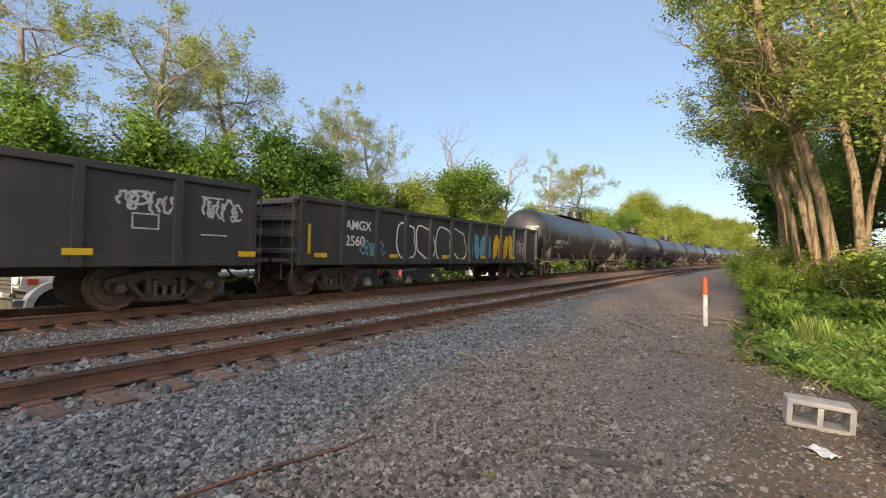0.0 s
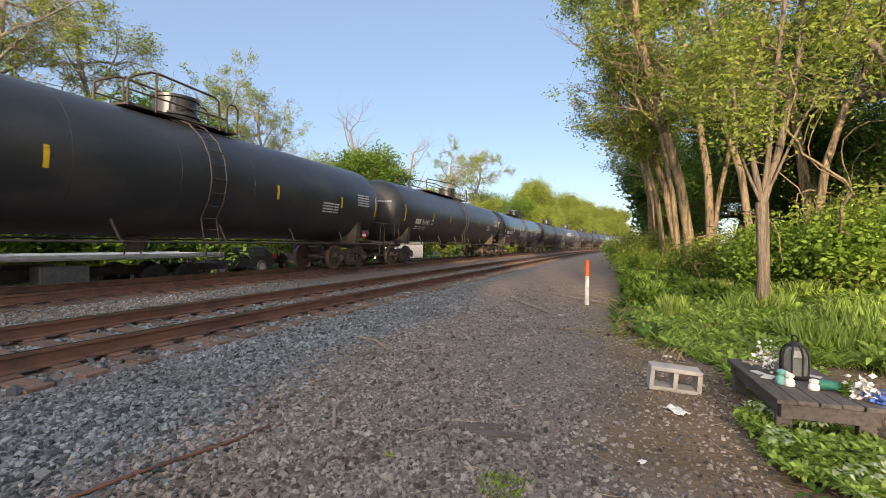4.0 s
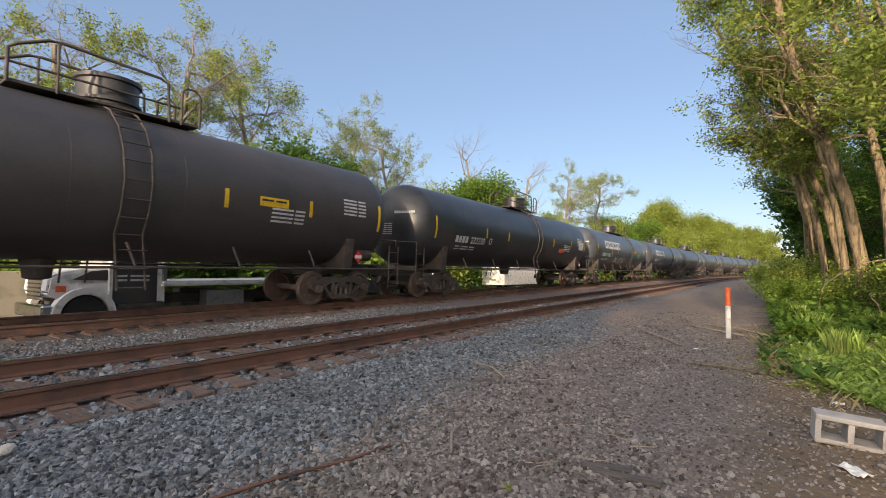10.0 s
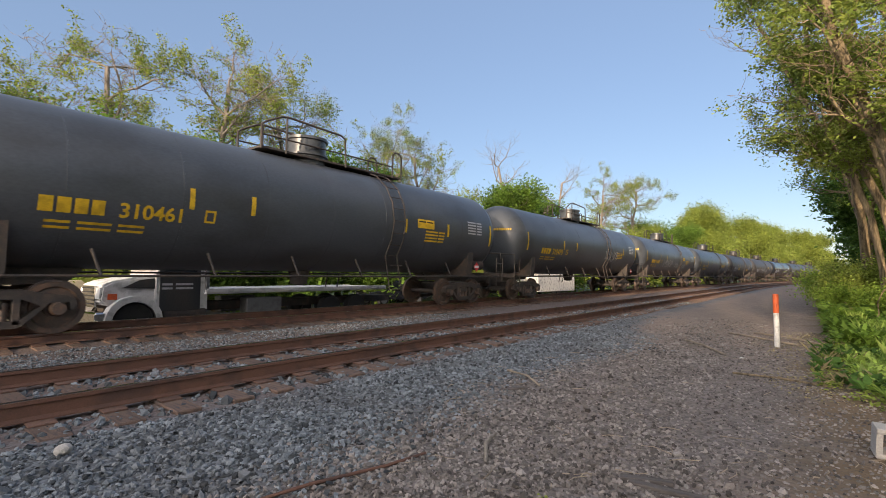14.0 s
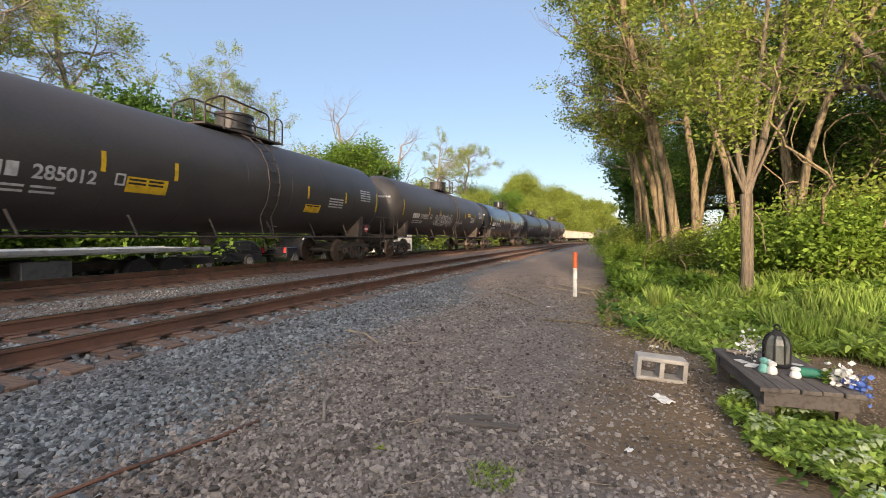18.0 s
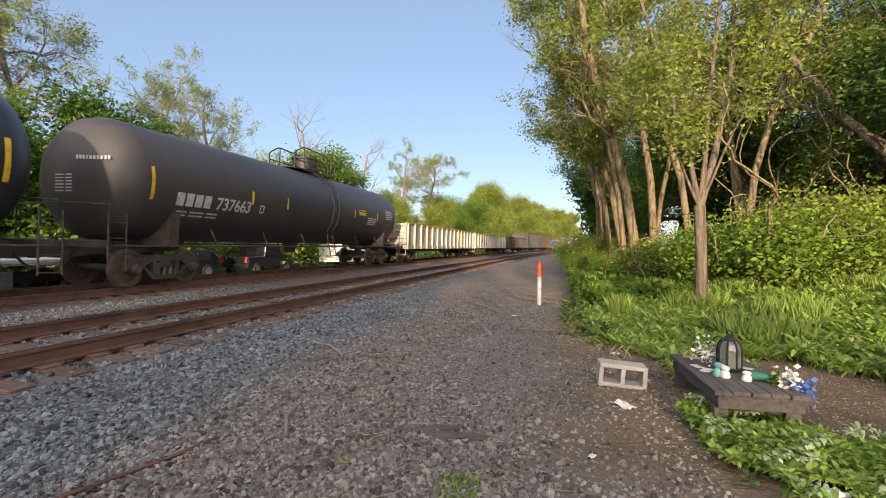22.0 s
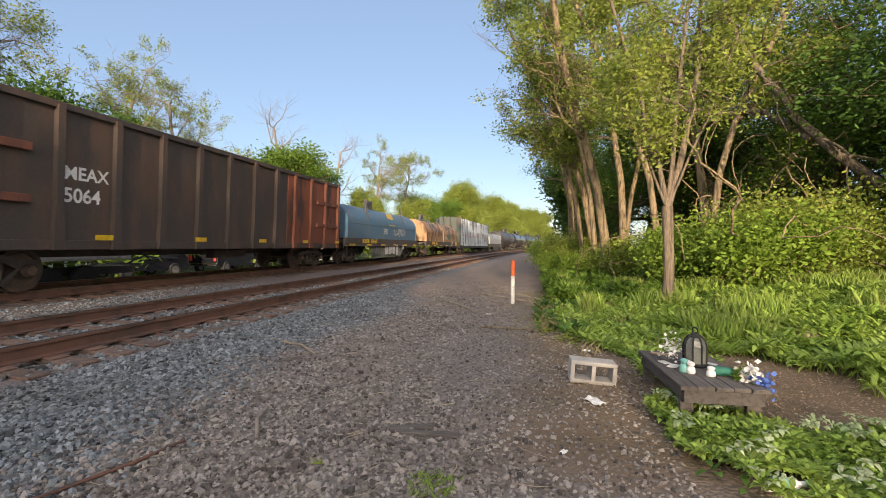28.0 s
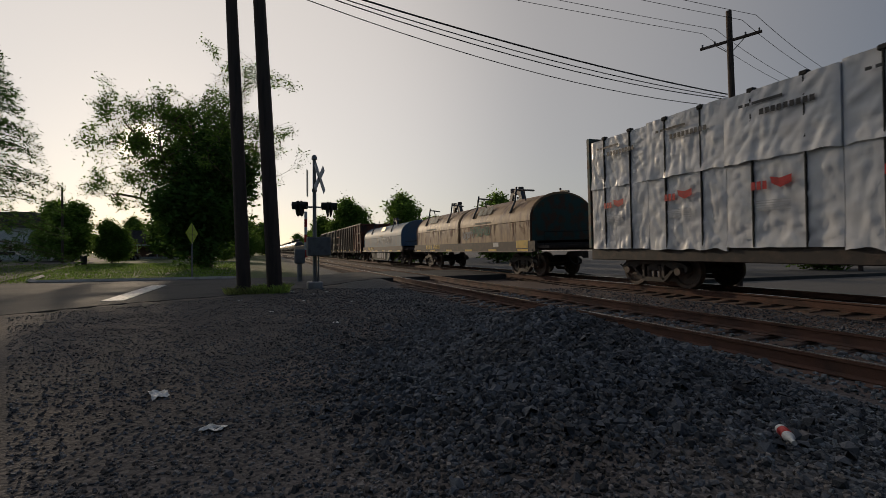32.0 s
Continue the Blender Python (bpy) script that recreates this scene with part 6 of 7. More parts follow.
    tagged(new("twig_litter", big_mesh("twig_litter", *chips, STRAW)), "dry twig and leaf litter on the path's edge", "leaf litter", kind="stuff")
    lawn = blades(30000, (-60, -24.6), (-22, -1.2), 0.1, 0.02, lambda x, y: y < -1.0)
    tagged(new("lawn_grass", big_mesh("lawn_grass", *lawn, LEAF_G)), "mown green lawn beside the road", "grass", kind="stuff")
    tuft = blades(260, (2.25, 2.5), (0.42, 0.66), 0.06, 0.0022, lambda x, y: x > 0, 0.5)
    tagged(new("grass_tuft", big_mesh("grass_tuft", *tuft, GRASS)), "small green grass tuft in the gravel", "grass", kind="stuff")
    t2 = blades(1500, (-16.2, -14.6), (-0.9, 0.8), 0.25, 0.008, lambda x, y: x < 0, 0.4)
    tagged(new("pole_grass", big_mesh("pole_grass", *t2, GRASS)), "grass tufts round the pole feet", "grass", kind="stuff")


def stones():
    """Loose stones: crushed grey ballast by the tracks, darker and smaller on the path."""
    rng = np.random.RandomState(33)
    spin = np.arange(4) * math.pi / 2
    base = np.array([(math.cos(w), math.sin(w), -0.45) for w in spin] + [(0.78 * math.cos(w + 0.8), 0.78 * math.sin(w + 0.8), 0.6) for w in spin])
    facets = np.array([(4, 5, 6), (4, 6, 7)] + [t for k in range(4) for t in ((k, (k + 1) % 4, 4 + k), ((k + 1) % 4, 4 + (k + 1) % 4, 4 + k))])

    def heap(name, label, material, x, y, size, sink=0.25, tumble=0.5):
        """Angular lumps of crushed stone: an uneven top over a wider, turned foot."""
        n = len(x)
        s = size * rng.lognormal(0, 0.3, n)
        c = base[None] * rng.uniform(0.6, 1.1, (n, 8, 3)) * s[:, None, None] * np.stack([rng.uniform(0.95, 1.5, n), rng.uniform(0.65, 1.0, n), rng.uniform(0.6, 1.2, n)], 1)[:, None]
        a, b, e = rng.uniform(0, 6.28, n), rng.normal(0, tumble, n), rng.normal(0, tumble, n)
        ca, sa, cb, sb, ce, se = np.cos(a), np.sin(a), np.cos(b), np.sin(b), np.cos(e), np.sin(e)
        X, Y, Z = c[..., 0], c[..., 1], c[..., 2]
        Y, Z = Y * cb[:, None] - Z * sb[:, None], Y * sb[:, None] + Z * cb[:, None]
        X, Z = X * ce[:, None] - Z * se[:, None], X * se[:, None] + Z * ce[:, None]
        X, Y = X * ca[:, None] - Y * sa[:, None], X * sa[:, None] + Y * ca[:, None]
        z = gz(x, y) + s * (0.5 - sink) * rng.uniform(0.2, 1.0, n)
        v = np.stack([X + x[:, None], Y + y[:, None], Z + z[:, None]], -1).reshape(-1, 3)
        f = (np.arange(n)[:, None, None] * 8 + facets[None]).reshape(-1, 3)
        tagged(new(name, big_mesh(name, v, f, material)), label, "gravel", kind="stuff")

    def fan(n, r0, r1, power):
        r = r0 + (r1 - r0) * rng.uniform(0, 1, n) ** power
        a = rng.uniform(-2.0, 1.95, n)
        return r * np.sin(-a), r * np.cos(a)

    x, y = fan(175000, 1.4, 16, 1.2)
    yy = y + rng.normal(0, 0.28, len(y)) + 0.25 * np.sin(0.9 * x)
    onbed = (np.abs(y - NEAR) < 1.35) | (np.abs(y - FAR) < 1.4)
    offroad = (x > road_edge(y) + 0.15) | (x < -24)
    ok = (yy > 2.75 + 1.2 * smooth01(8.5, 14.0, x)) & (y < 9.8) & ~onbed & offroad
    # past this ragged border the stones are coloured darker for the backlight
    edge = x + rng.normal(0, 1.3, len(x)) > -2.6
    for side, m in ((edge, STONE), (~edge, BACKLIT_STONE)):
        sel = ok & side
        heap("ballast", "crushed blue-grey ballast stones along the tracks" if m is STONE else "dark crushed stones beside the crossing, backlight shade in their colour", m, x[sel], y[sel], 0.0188)
    sel = (yy <= 2.75) & (yy > 1.0 - 0.6 * (x < 4)) & offroad
    sel = sel & (rng.uniform(0, 1, len(x)) < np.where(yy > 1.7, 1.0, 0.62))
    for side, m in ((edge, DIRTSTONE), (~edge, BACKLIT_STONE)):
        heap("loose_gravel", "brown-grey loose gravel between path and ballast" if m is DIRTSTONE else "dark loose gravel beside the heap, backlight shade in its colour", m, x[sel & side], y[sel & side], 0.0165, 0.3)
    bx, by = rng.uniform(-12, 26, 20000), NEAR + rng.uniform(-1.25, 1.25, 20000)
    ok = (np.abs(by - NEAR + 0.7175) > 0.1) & (np.abs(by - NEAR - 0.7175) > 0.1)
    heap("track_ballast", "rust-stained ballast between the ties", STONE, bx[ok], by[ok], 0.026, 0.1)
    x, y = fan(125000, 1.3, 14, 1.25)
    yy = y + rng.normal(0, 0.4, len(y))
    patch = np.sin(1.7 * x + 1.3 * np.sin(1.1 * y)) * np.sin(2.1 * y + 0.7 * x)
    ok = (yy < 1.7) & (y > veg_edge(x) - 0.15 - 3 * (x < 1.5)) & (y > -6) & ((x > road_edge(y) + 0.6) | (x < -24)) & (rng.uniform(-0.9, 0.9, len(x)) < patch + 1.25)
    # same border on the path: backlight shade in the crossing-side colour
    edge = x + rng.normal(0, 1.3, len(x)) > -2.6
    for side, m in ((edge, DIRTSTONE), (~edge, BACKLIT_STONE)):
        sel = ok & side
        heap("path_gravel", "trodden brown-grey gravel of the path" if m is DIRTSTONE else "dark trodden gravel beside the crossing, backlight shade in its colour", m, x[sel], y[sel], 0.012, 0.3, 0.35)
    k = rng.choice([0, 0, 0, 1, 2, 3], 30000)
    cx, cy, r = np.array([MOUNDS[i][0] for i in k]), np.array([MOUNDS[i][1] for i in k]), np.array([MOUNDS[i][2] for i in k])
    x, y = cx + rng.normal(0, 0.75, len(k)) * r, cy + rng.normal(0, 0.7, len(k)) * r
    ok = y < 4.5
    # the heap's shaded look against the sun comes from its darkened colour
    heap("ballast_heap", "heap of dark crushed ballast stones, backlight shade in their colour", BACKLIT_STONE, x[ok], y[ok], 0.027, 0.2, 0.7)


across_trees()
grove()
herbs()
stones()


# ---- road and crossing ----
def road_z(y):
    return float(0.02 + 0.17 * smooth01(1.5, 4.4, y) * (1 - smooth01(13.6, 17.0, y)) - 0.38 * smooth01(14.0, 18.0, y))


def roads():
    across = lambda y: np.linspace(-23.6, float(road_edge(y)), 6)
    ys = [-120, -60, -30, -20, -14, -9, -6, -4.8, -3.3, -2, -0.9, 0, 0.6, 1.5, 2.5, 3.4, 4.2, 4.95]
    cols = [[(x, y, road_z(y)) for x in across(y)] for y in ys]

    def strip(rows):
        n = 6
        v = [p for r in rows for p in r] + [(a, b, c - 0.3) for r in rows for a, b, c in r]
        f, k = [], len(rows) * n
        for i in range(len(rows) - 1):
            for j in range(n - 1):
                a = i * n + j
                f.append((a, a + 1, a + n + 1, a + n))
            f += [(i * n, i * n + n, k + i * n + n, k + i * n), (i * n + n - 1, k + i * n + n - 1, k + i * n + 2 * n - 1, i * n + 2 * n - 1)]
        for i in (0, len(rows) - 1):
            f += [(i * n + j, k + i * n + j, k + i * n + j + 1, i * n + j + 1) for j in range(n - 1)]
        return mesh("road", v, f, ASPHALT)

    tagged(new("road", strip(cols)), "worn grey asphalt road over the level crossing", "road", kind="structure")
    for y0, y1 in ((5.35, 6.50), (7.0, 10.1), (10.7, 11.85)):
        tagged(new("crossing_panel", strip([[(x, y, road_z(y) + (0.006 if y < 9 else 0.02)) for x in across(y)] for y in (y0, y1)])), "dark asphalt panel between the rails", "road", kind="structure")
    tagged(new("road_across", strip([[(x, y, road_z(y)) for x in across(y)] for y in (12.4, 14, 16, 18, 30, 60, 160)])), "grey asphalt road beyond the tracks", "road", kind="structure")
    side = [(-23.6, -10.0, -17.5), (-30, -11.4, -18.6), (-45, -14.5, -21.5), (-70, -19.5, -27), (-110, -25, -33), (-220, -34, -44)]
    v = [(x, a, 0.015) for x, a, b in side] + [(x, b, 0.015) for x, a, b in side] + [(x, a, -0.2) for x, a, b in side] + [(x, b, -0.2) for x, a, b in side]
    n = len(side)
    f = [(i, n + i, n + i + 1, i + 1) for i in range(n - 1)] + [(i, i + 1, 2 * n + i + 1, 2 * n + i) for i in range(n - 1)] + [(n + i, 3 * n + i, 3 * n + i + 1, n + i + 1) for i in range(n - 1)]
    tagged(new("side_road", mesh("side_road", v, f, ASPHALT)), "grey asphalt side street past the lawns", "road", kind="structure")
    for x0, x1, y0, y1, label in ((-19.8, -14.0, -3.75, -3.25, "worn white stop line on the asphalt"), (-10.9, -10.75, -60, -12.0, "white edge line of the road")):
        tagged(new("road_marking", box(x1 - x0, y1 - y0, 0.012, PAINT, 0, ((x0 + x1) / 2, (y0 + y1) / 2, 0.026))), label, "road marking", kind="structure")
    kerb = [(-23.7, -1.0), (-23.7, -7.6), (-24.1, -8.6), (-25.2, -9.3), (-30, -10.5)]
    tagged(new("kerb", tubes([((a, b, 0.03), (c, d, 0.03), 0.1, 0.1) for (a, b), (c, d) in zip(kerb, kerb[1:])], 4, CONCRETE, False)), "low worn concrete kerb by the lawn", "kerb", kind="structure")


def utility_pole(x, y, h, r, label, lean=(0, 0), arms=()):
    p = empty("utility_pole", label, "utility pole", "utility poles")
    stand(p, x, y)
    tilt = pose(0, 0, 0, lean[0], lean[1], 0)
    top = tilt @ Vector((0, 0, h))
    part("pole", tubes([((0, 0, -0.3), tuple(tilt @ Vector((0, 0, h * 0.5))), r, r * 0.88), (tuple(tilt @ Vector((0, 0, h * 0.5))), tuple(top), r * 0.88, r * 0.72)], 14, POLEWOOD), p)
    for z, w, turn in arms:
        c = tilt @ Vector((0, 0, z))
        m = Matrix.Translation(c) @ pose(0, 0, 0, 0, 0, turn)
        arm = part("crossarm", box(2 * w, 0.1, 0.12, POLEWOOD, 0.01), p, m)
        for k in (-0.92, -0.5, 0.5, 0.92):
            part("insulator", lathe([(0.05, 0.02), (0.08, 0.05), (0.12, 0.03), (0.16, 0.05), (0.2, 0.02)], 8, GALV, "z"), arm, Matrix.Translation((w * k, 0, 0)))
        for s in (-1, 1):
            part("brace", tubes([((s * w * 0.5, 0.04, 0), (0, 0.04, -0.6), 0.02, 0.02)], 5, GALV), arm)
    return p


def sag(a, b, drop, n=14):
    a, b = Vector(a), Vector(b)
    return [tuple(a.lerp(b, k / n) - Vector((0, 0, drop * 4 * (k / n) * (1 - k / n)))) for k in range(n + 1)]


def wires():
    left, right = (-15.1, -0.9, 10.6), (-15.2, -0.05, 10.1)
    p2, far = Vector((-15.6, 20.6, 0)), Vector((-42.3, 40, 0))

    def wire(a, b, drop, r, label="black overhead cable between poles"):
        tagged(new("overhead_cable", wire_path(sag(a, b, drop), r, WIRE, 5)), label, "cable", "overhead cables")

    for k, (dz, r) in enumerate(((0.0, 0.032), (-0.18, 0.02), (-0.3, 0.02), (-0.75, 0.016))):
        wire((right[0], right[1], right[2] - 0.2 + dz * 0.6), (p2.x, p2.y - 0.1, 8.55 + dz * 0.8), 0.3 + 0.12 * k, r)
        wire((p2.x, p2.y + 0.1, 8.55 + dz * 0.8), (far.x + 22, far.y, 7.0 + dz * 0.8), 0.5, r * 0.9)
        wire((right[0], right[1], right[2] - 0.2 + dz * 0.6), (-19, -42, 9.4 + dz), 0.9, r)
    for k in (-1.1, -0.55, 0.55, 1.1):
        wire((p2.x + k, p2.y + 0.3 * k, 11.85), (far.x + 22 + k, far.y, 12.1), 0.6, 0.011)
        wire((p2.x + k, p2.y + 0.3 * k, 11.85), (-14.5 + k, -24, 11.3), 0.5, 0.011)
        wire((far.x + 22 + k, far.y, 12.1), (30 + k, 92, 11), 0.8, 0.012)


def crossing_signal():
    s = empty("crossing_signal", "level crossing signal with crossbuck and dark lamps", "crossing signal")
    stand(s, -16.3, 1.7)
    part("base", box(0.5, 0.5, 0.3, CONCRETE, 0.04, (0, 0, 0.12)), s)
    part("mast", lathe([(0.2, 0.085), (0.5, 0.07), (4.35, 0.06), (4.38, 0.03)], 14, GALV, "z"), s)
    part("control_box", box(0.5, 0.75, 0.62, CABIN, 0.02, (0.25, 0.1, 1.45)), s)
    for a in (45, -45):
        m = Matrix.Translation((0.1, 0.16 if a > 0 else 0.16, 3.75)) @ pose(0, 0, 0, a, 0, 62)
        part("crossbuck_blade", box(0.02, 0.2, 1.15, PAINT, 0, (0.012 if a > 0 else -0.012, 0, 0)), s, m)
    part("back_sign", box(0.02, 0.22, 0.9, GALV, 0, (0, 0, 0)), s, Matrix.Translation((-0.12, -0.22, 3.6)) @ pose(0, 0, 0, 0, 0, 75))
    part("lamp_arm", tubes([((0, -0.55, 2.78), (0, 0.62, 2.78), 0.03, 0.03)], 8, GALV), s)
    for y, turn in ((-0.55, 0), (0.55, 200), (-0.4, 180), (0.42, 20)):
        m = Matrix.Translation((0, y, 2.72)) @ pose(0, 0, 0, 0, 0, turn + 70)
        lamp = part("lamp", lathe([(-0.05, 0.05), (0.0, 0.26), (0.03, 0.27), (0.03, 0.1)], 20, RUBBER), s, m)
        part("hood", tubes([((0.02, 0, 0.11), (0.32, 0, 0.10), 0.13, 0.13)], 14, RUBBER), lamp)
    part("bell", lathe([(4.35, 0.04), (4.4, 0.1), (4.5, 0.08), (4.55, 0.03)], 14, GALV, "z"), s)
    part("mast_fitting", box(0.16, 0.16, 0.1, GALV, 0.01, (0, 0, 3.35)), s)
    part("conduit", wire_path([(0.05, 0.1, 0.2), (0.08, 0.12, 1.15)], 0.03, GALV), s)
    g = empty("gate_mechanism", "crossing gate stand with a red and white arm stub", "crossing gate")
    stand(g, -20.2, 1.5)
    part("stand", lathe([(0, 0.12), (1.0, 0.1)], 10, GALV, "z"), g)
    part("drive_box", box(0.45, 0.4, 0.6, CABIN, 0.03, (0, 0, 1.2)), g)
    for k in range(6):
        part("arm_stripe", box(0.06, 0.12, 0.32, (RED, PAINT)[k % 2], 0, (0, 0.25, 1.3 + 0.32 * k)), g)


def road_sign():
    s = empty("road_sign", "yellow-green road sign on a thin steel post", "road sign")
    stand(s, -25.9, -3.15)
    part("post", box(0.05, 0.07, 2.7, GALV, 0, (0, 0, 1.3)), s)
    part("plate", box(0.03, 0.75, 0.75, FLUOR, 0.01), s, Matrix.Translation((0.04, 0, 2.2)) @ pose(0, 0, 0, 0, 0, 66) @ pose(0, 0, 0, 45))


def house(x, y, turn, wall, label, w=10, d=8, h=5.2):
    o = empty("house", label, "house", "houses")
    stand(o, x, y, turn)
    part("wall", box(w, d, h, wall, 0, (0, 0, h / 2)), o)
    part("roof", extrude([(-w / 2 - 0.5, h), (w / 2 + 0.5, h), (w / 2 - 2.0, h + 2.4), (-w / 2 + 2.0, h + 2.4)], -d / 2 - 0.5, d / 2 + 0.5, ROOF), o)
    part("porch_roof", box(w * 0.9, 2.6, 0.2, PAINT, 0, (0, -d / 2 - 1.3, 2.7)), o)
    for k in (-0.42, -0.14, 0.14, 0.42):
        part("porch_post", box(0.16, 0.16, 2.6, PAINT, 0, (w * k, -d / 2 - 2.4, 1.3)), o)
    part("porch_floor", box(w * 0.9, 2.6, 0.4, CONCRETE, 0, (0, -d / 2 - 1.3, 0.2)), o)
    part("door", box(1.0, 0.1, 2.1, POLEWOOD, 0, (0, -d / 2 - 0.02, 1.4)), o)
    for k in (-0.32, 0.32):
        for z in (1.6, 4.1):
            win = part("window", box(1.3, 0.12, 1.4, PAINT, 0, (w * k, -d / 2 - 0.02, z)), o)
            part("pane", box(1.1, 0.04, 1.2, GLASS, 0, (w * k, -d / 2 - 0.1, z)), win)
    part("chimney", box(0.7, 0.7, 2.2, BRICKRED, 0, (w * 0.25, 0.5, h + 2.2)), o)
    return o


def motor_car(name, x, y, turn, paint, label, length=4.6, pickup=False, z=None):
    c = empty(name, label, "pickup truck" if pickup else "car", "parked vehicles")
    stand(c, x, y, turn, z)
    h = length / 2
    if pickup:
        side = [(-h, 0.55), (-h, 1.12), (-h + 1.9, 1.14), (-h + 2.0, 1.78), (-h + 2.5, 1.86), (h - 2.3, 1.84), (h - 1.55, 1.22), (h - 0.1, 1.1), (h, 0.85), (h, 0.5), (h - 0.6, 0.42), (-h + 0.5, 0.42)]
    else:
        side = [(-h, 0.5), (-h + 0.05, 1.0), (-h + 0.5, 1.45), (-h + 1.0, 1.55), (h - 1.9, 1.5), (h - 1.25, 1.0), (h - 0.1, 0.85), (h, 0.6), (h, 0.4), (-h + 0.3, 0.35)]
    me = extrude(side, -0.92, 0.92, paint)
    bm = bmesh.new()
    bm.from_mesh(me)
    bmesh.ops.bevel(bm, geom=bm.edges[:], offset=0.05, segments=2, affect="EDGES", profile=0.6)
    bm.to_mesh(me)
    bm.free()
    part("body", me, c)
    gx0, gx1 = (-h + 2.15, h - 2.0) if pickup else (-h + 0.75, h - 1.65)
    for s in (-1, 1):
        part("side_window", box(gx1 - gx0, 0.02, 0.42, GLASS, 0.005, ((gx0 + gx1) / 2, s * 0.925, 1.5 if pickup else 1.2)), c)
        part("tail_light", box(0.05, 0.16, 0.34, RED, 0.01, (-h - 0.005, s * 0.76, 0.92)), c)
        part("headlight", box(0.05, 0.3, 0.16, CHROME, 0.01, (h - 0.02, s * 0.66, 0.78)), c)
        for wx in (-h + 0.95, h - 0.95):
            tyre = part("tyre", lathe([(-0.11, 0.2), (-0.12, 0.33), (-0.06, 0.37), (0.06, 0.37), (0.12, 0.33), (0.11, 0.2)], 24, RUBBER, "y"), c, Matrix.Translation((wx, s * 0.86, 0.37)))
            part("rim", lathe([(-0.125, 0.03), (-0.11, 0.18), (-0.12, 0.22), (0.12, 0.22), (0.11, 0.18), (0.125, 0.03)], 16, GALV, "y"), tyre)
    part("rear_bumper", box(0.12, 1.8, 0.18, CHROME if pickup else paint, 0.03, (-h, 0, 0.55)), c)
    return c


def work_truck():
    t = empty("flatbed_truck", "white and black flatbed truck parked across the tracks", "truck", "parked vehicles")
    t.matrix_basis = pose(9.95, 16.1, -0.56, 0, 0, 180)
    # built facing +x, turned to face the other way
    hood = extrude([(4.4, 0.95), (5.7, 0.95), (5.85, 1.1), (5.8, 1.5), (5.6, 1.62), (4.9, 1.76), (4.4, 1.84)], -0.95, 0.95, WHITEP)
    bm = bmesh.new()
    bm.from_mesh(hood)
    bmesh.ops.bevel(bm, geom=bm.edges[:], offset=0.06, segments=2, affect="EDGES")
    bm.to_mesh(hood)
    bm.free()
    part("hood", hood, t)
    part("cab", extrude([(3.05, 0.75), (4.5, 0.75), (4.5, 1.85), (4.2, 2.75), (3.05, 2.8)], -1.1, 1.1, WHITEP), t)
    for s in (-1, 1):
        fender = [(5.2 + 0.72 * math.cos(a), 0.5 + 0.72 * math.sin(a)) for a in np.linspace(0.1, 3.05, 12)] + [(5.2 + 0.55 * math.cos(a), 0.5 + 0.55 * math.sin(a)) for a in np.linspace(3.05, 0.1, 12)]
        part("fender", extrude([(x - 0.15, z) for x, z in fender], s * 0.85, s * 1.18, WHITEP), t)
        door = part("door", box(1.15, 0.05, 1.6, GRIME, 0.01, (3.85, s * 1.11, 1.55)), t, None, "black painted cab door")
        part("door_window", box(0.9, 0.03, 0.62, GLASS, 0.005, (3.85, s * 1.135, 2.2)), door)
        part("door_print", flat(bars([0.5, 0.3], 0.06, 0.08, PALE, 2, 0.12), 3.5, s * 1.142, 1.5), door)
        part("headlight", box(0.06, 0.34, 0.2, CHROME, 0.01, (5.78, s * 0.72, 1.2)), t)
        part("dark_flash", extrude([(5.3, 1.44), (4.4, 1.4), (4.4, 1.72), (4.9, 1.66)], s * 0.955, s * 0.975, GRIME), t, None, "black painted flash on the hood")
        part("marker_light", box(0.22, 0.05, 0.16, ORANGE, 0.01, (5.55, s * 0.97, 1.2)), t)
        part("fuel_tank", lathe([(3.1, 0.1), (3.1, 0.3), (4.3, 0.3), (4.3, 0.1)], 18, STEEL), t, Matrix.Translation((0, s * 0.85, 0.62)))
        part("tool_box", box(1.3, 0.5, 0.55, CABIN, 0.02, (1.1, s * 0.9, 0.78)), t)
        for x in (5.05, -1.75, -3.05):
            w = part("tyre", lathe([(-0.14, 0.25), (-0.15, 0.47), (-0.08, 0.52), (0.08, 0.52), (0.15, 0.47), (0.14, 0.25)], 28, RUBBER, "y"), t, Matrix.Translation((x, s * 0.98, 0.52)))
            hub = part("rim", lathe([(-0.16, 0.05), (-0.12, 0.12), (-0.07, 0.2), (-0.14, 0.28), (0.14, 0.28), (0.07, 0.2), (0.12, 0.12), (0.16, 0.05)], 20, CHROME, "y"), w)
        part("stake_rail", box(7.7, 0.06, 0.12, WHITEP, 0.01, (-0.75, s * 1.22, 1.32)), t)
    part("bumper", box(0.25, 2.2, 0.34, CHROME, 0.04, (5.85, 0, 0.62)), t)
    part("grille", box(0.06, 1.1, 0.6, CHROME, 0.01, (5.82, 0, 1.2)), t)
    for k in range(5):
        part("grille_bar", box(0.03, 1.05, 0.03, RUBBER, 0, (5.86, 0, 1.0 + 0.11 * k)), t)
    part("frame_rail", box(11.0, 0.9, 0.28, STEEL, 0, (0.0, 0, 0.8)), t)
    part("flat_bed", box(7.8, 2.45, 0.14, WHITEP, 0.01, (-0.75, 0, 1.28)), t)
    part("headboard", box(0.1, 2.4, 1.1, GALV, 0.01, (3.08, 0, 1.85)), t)
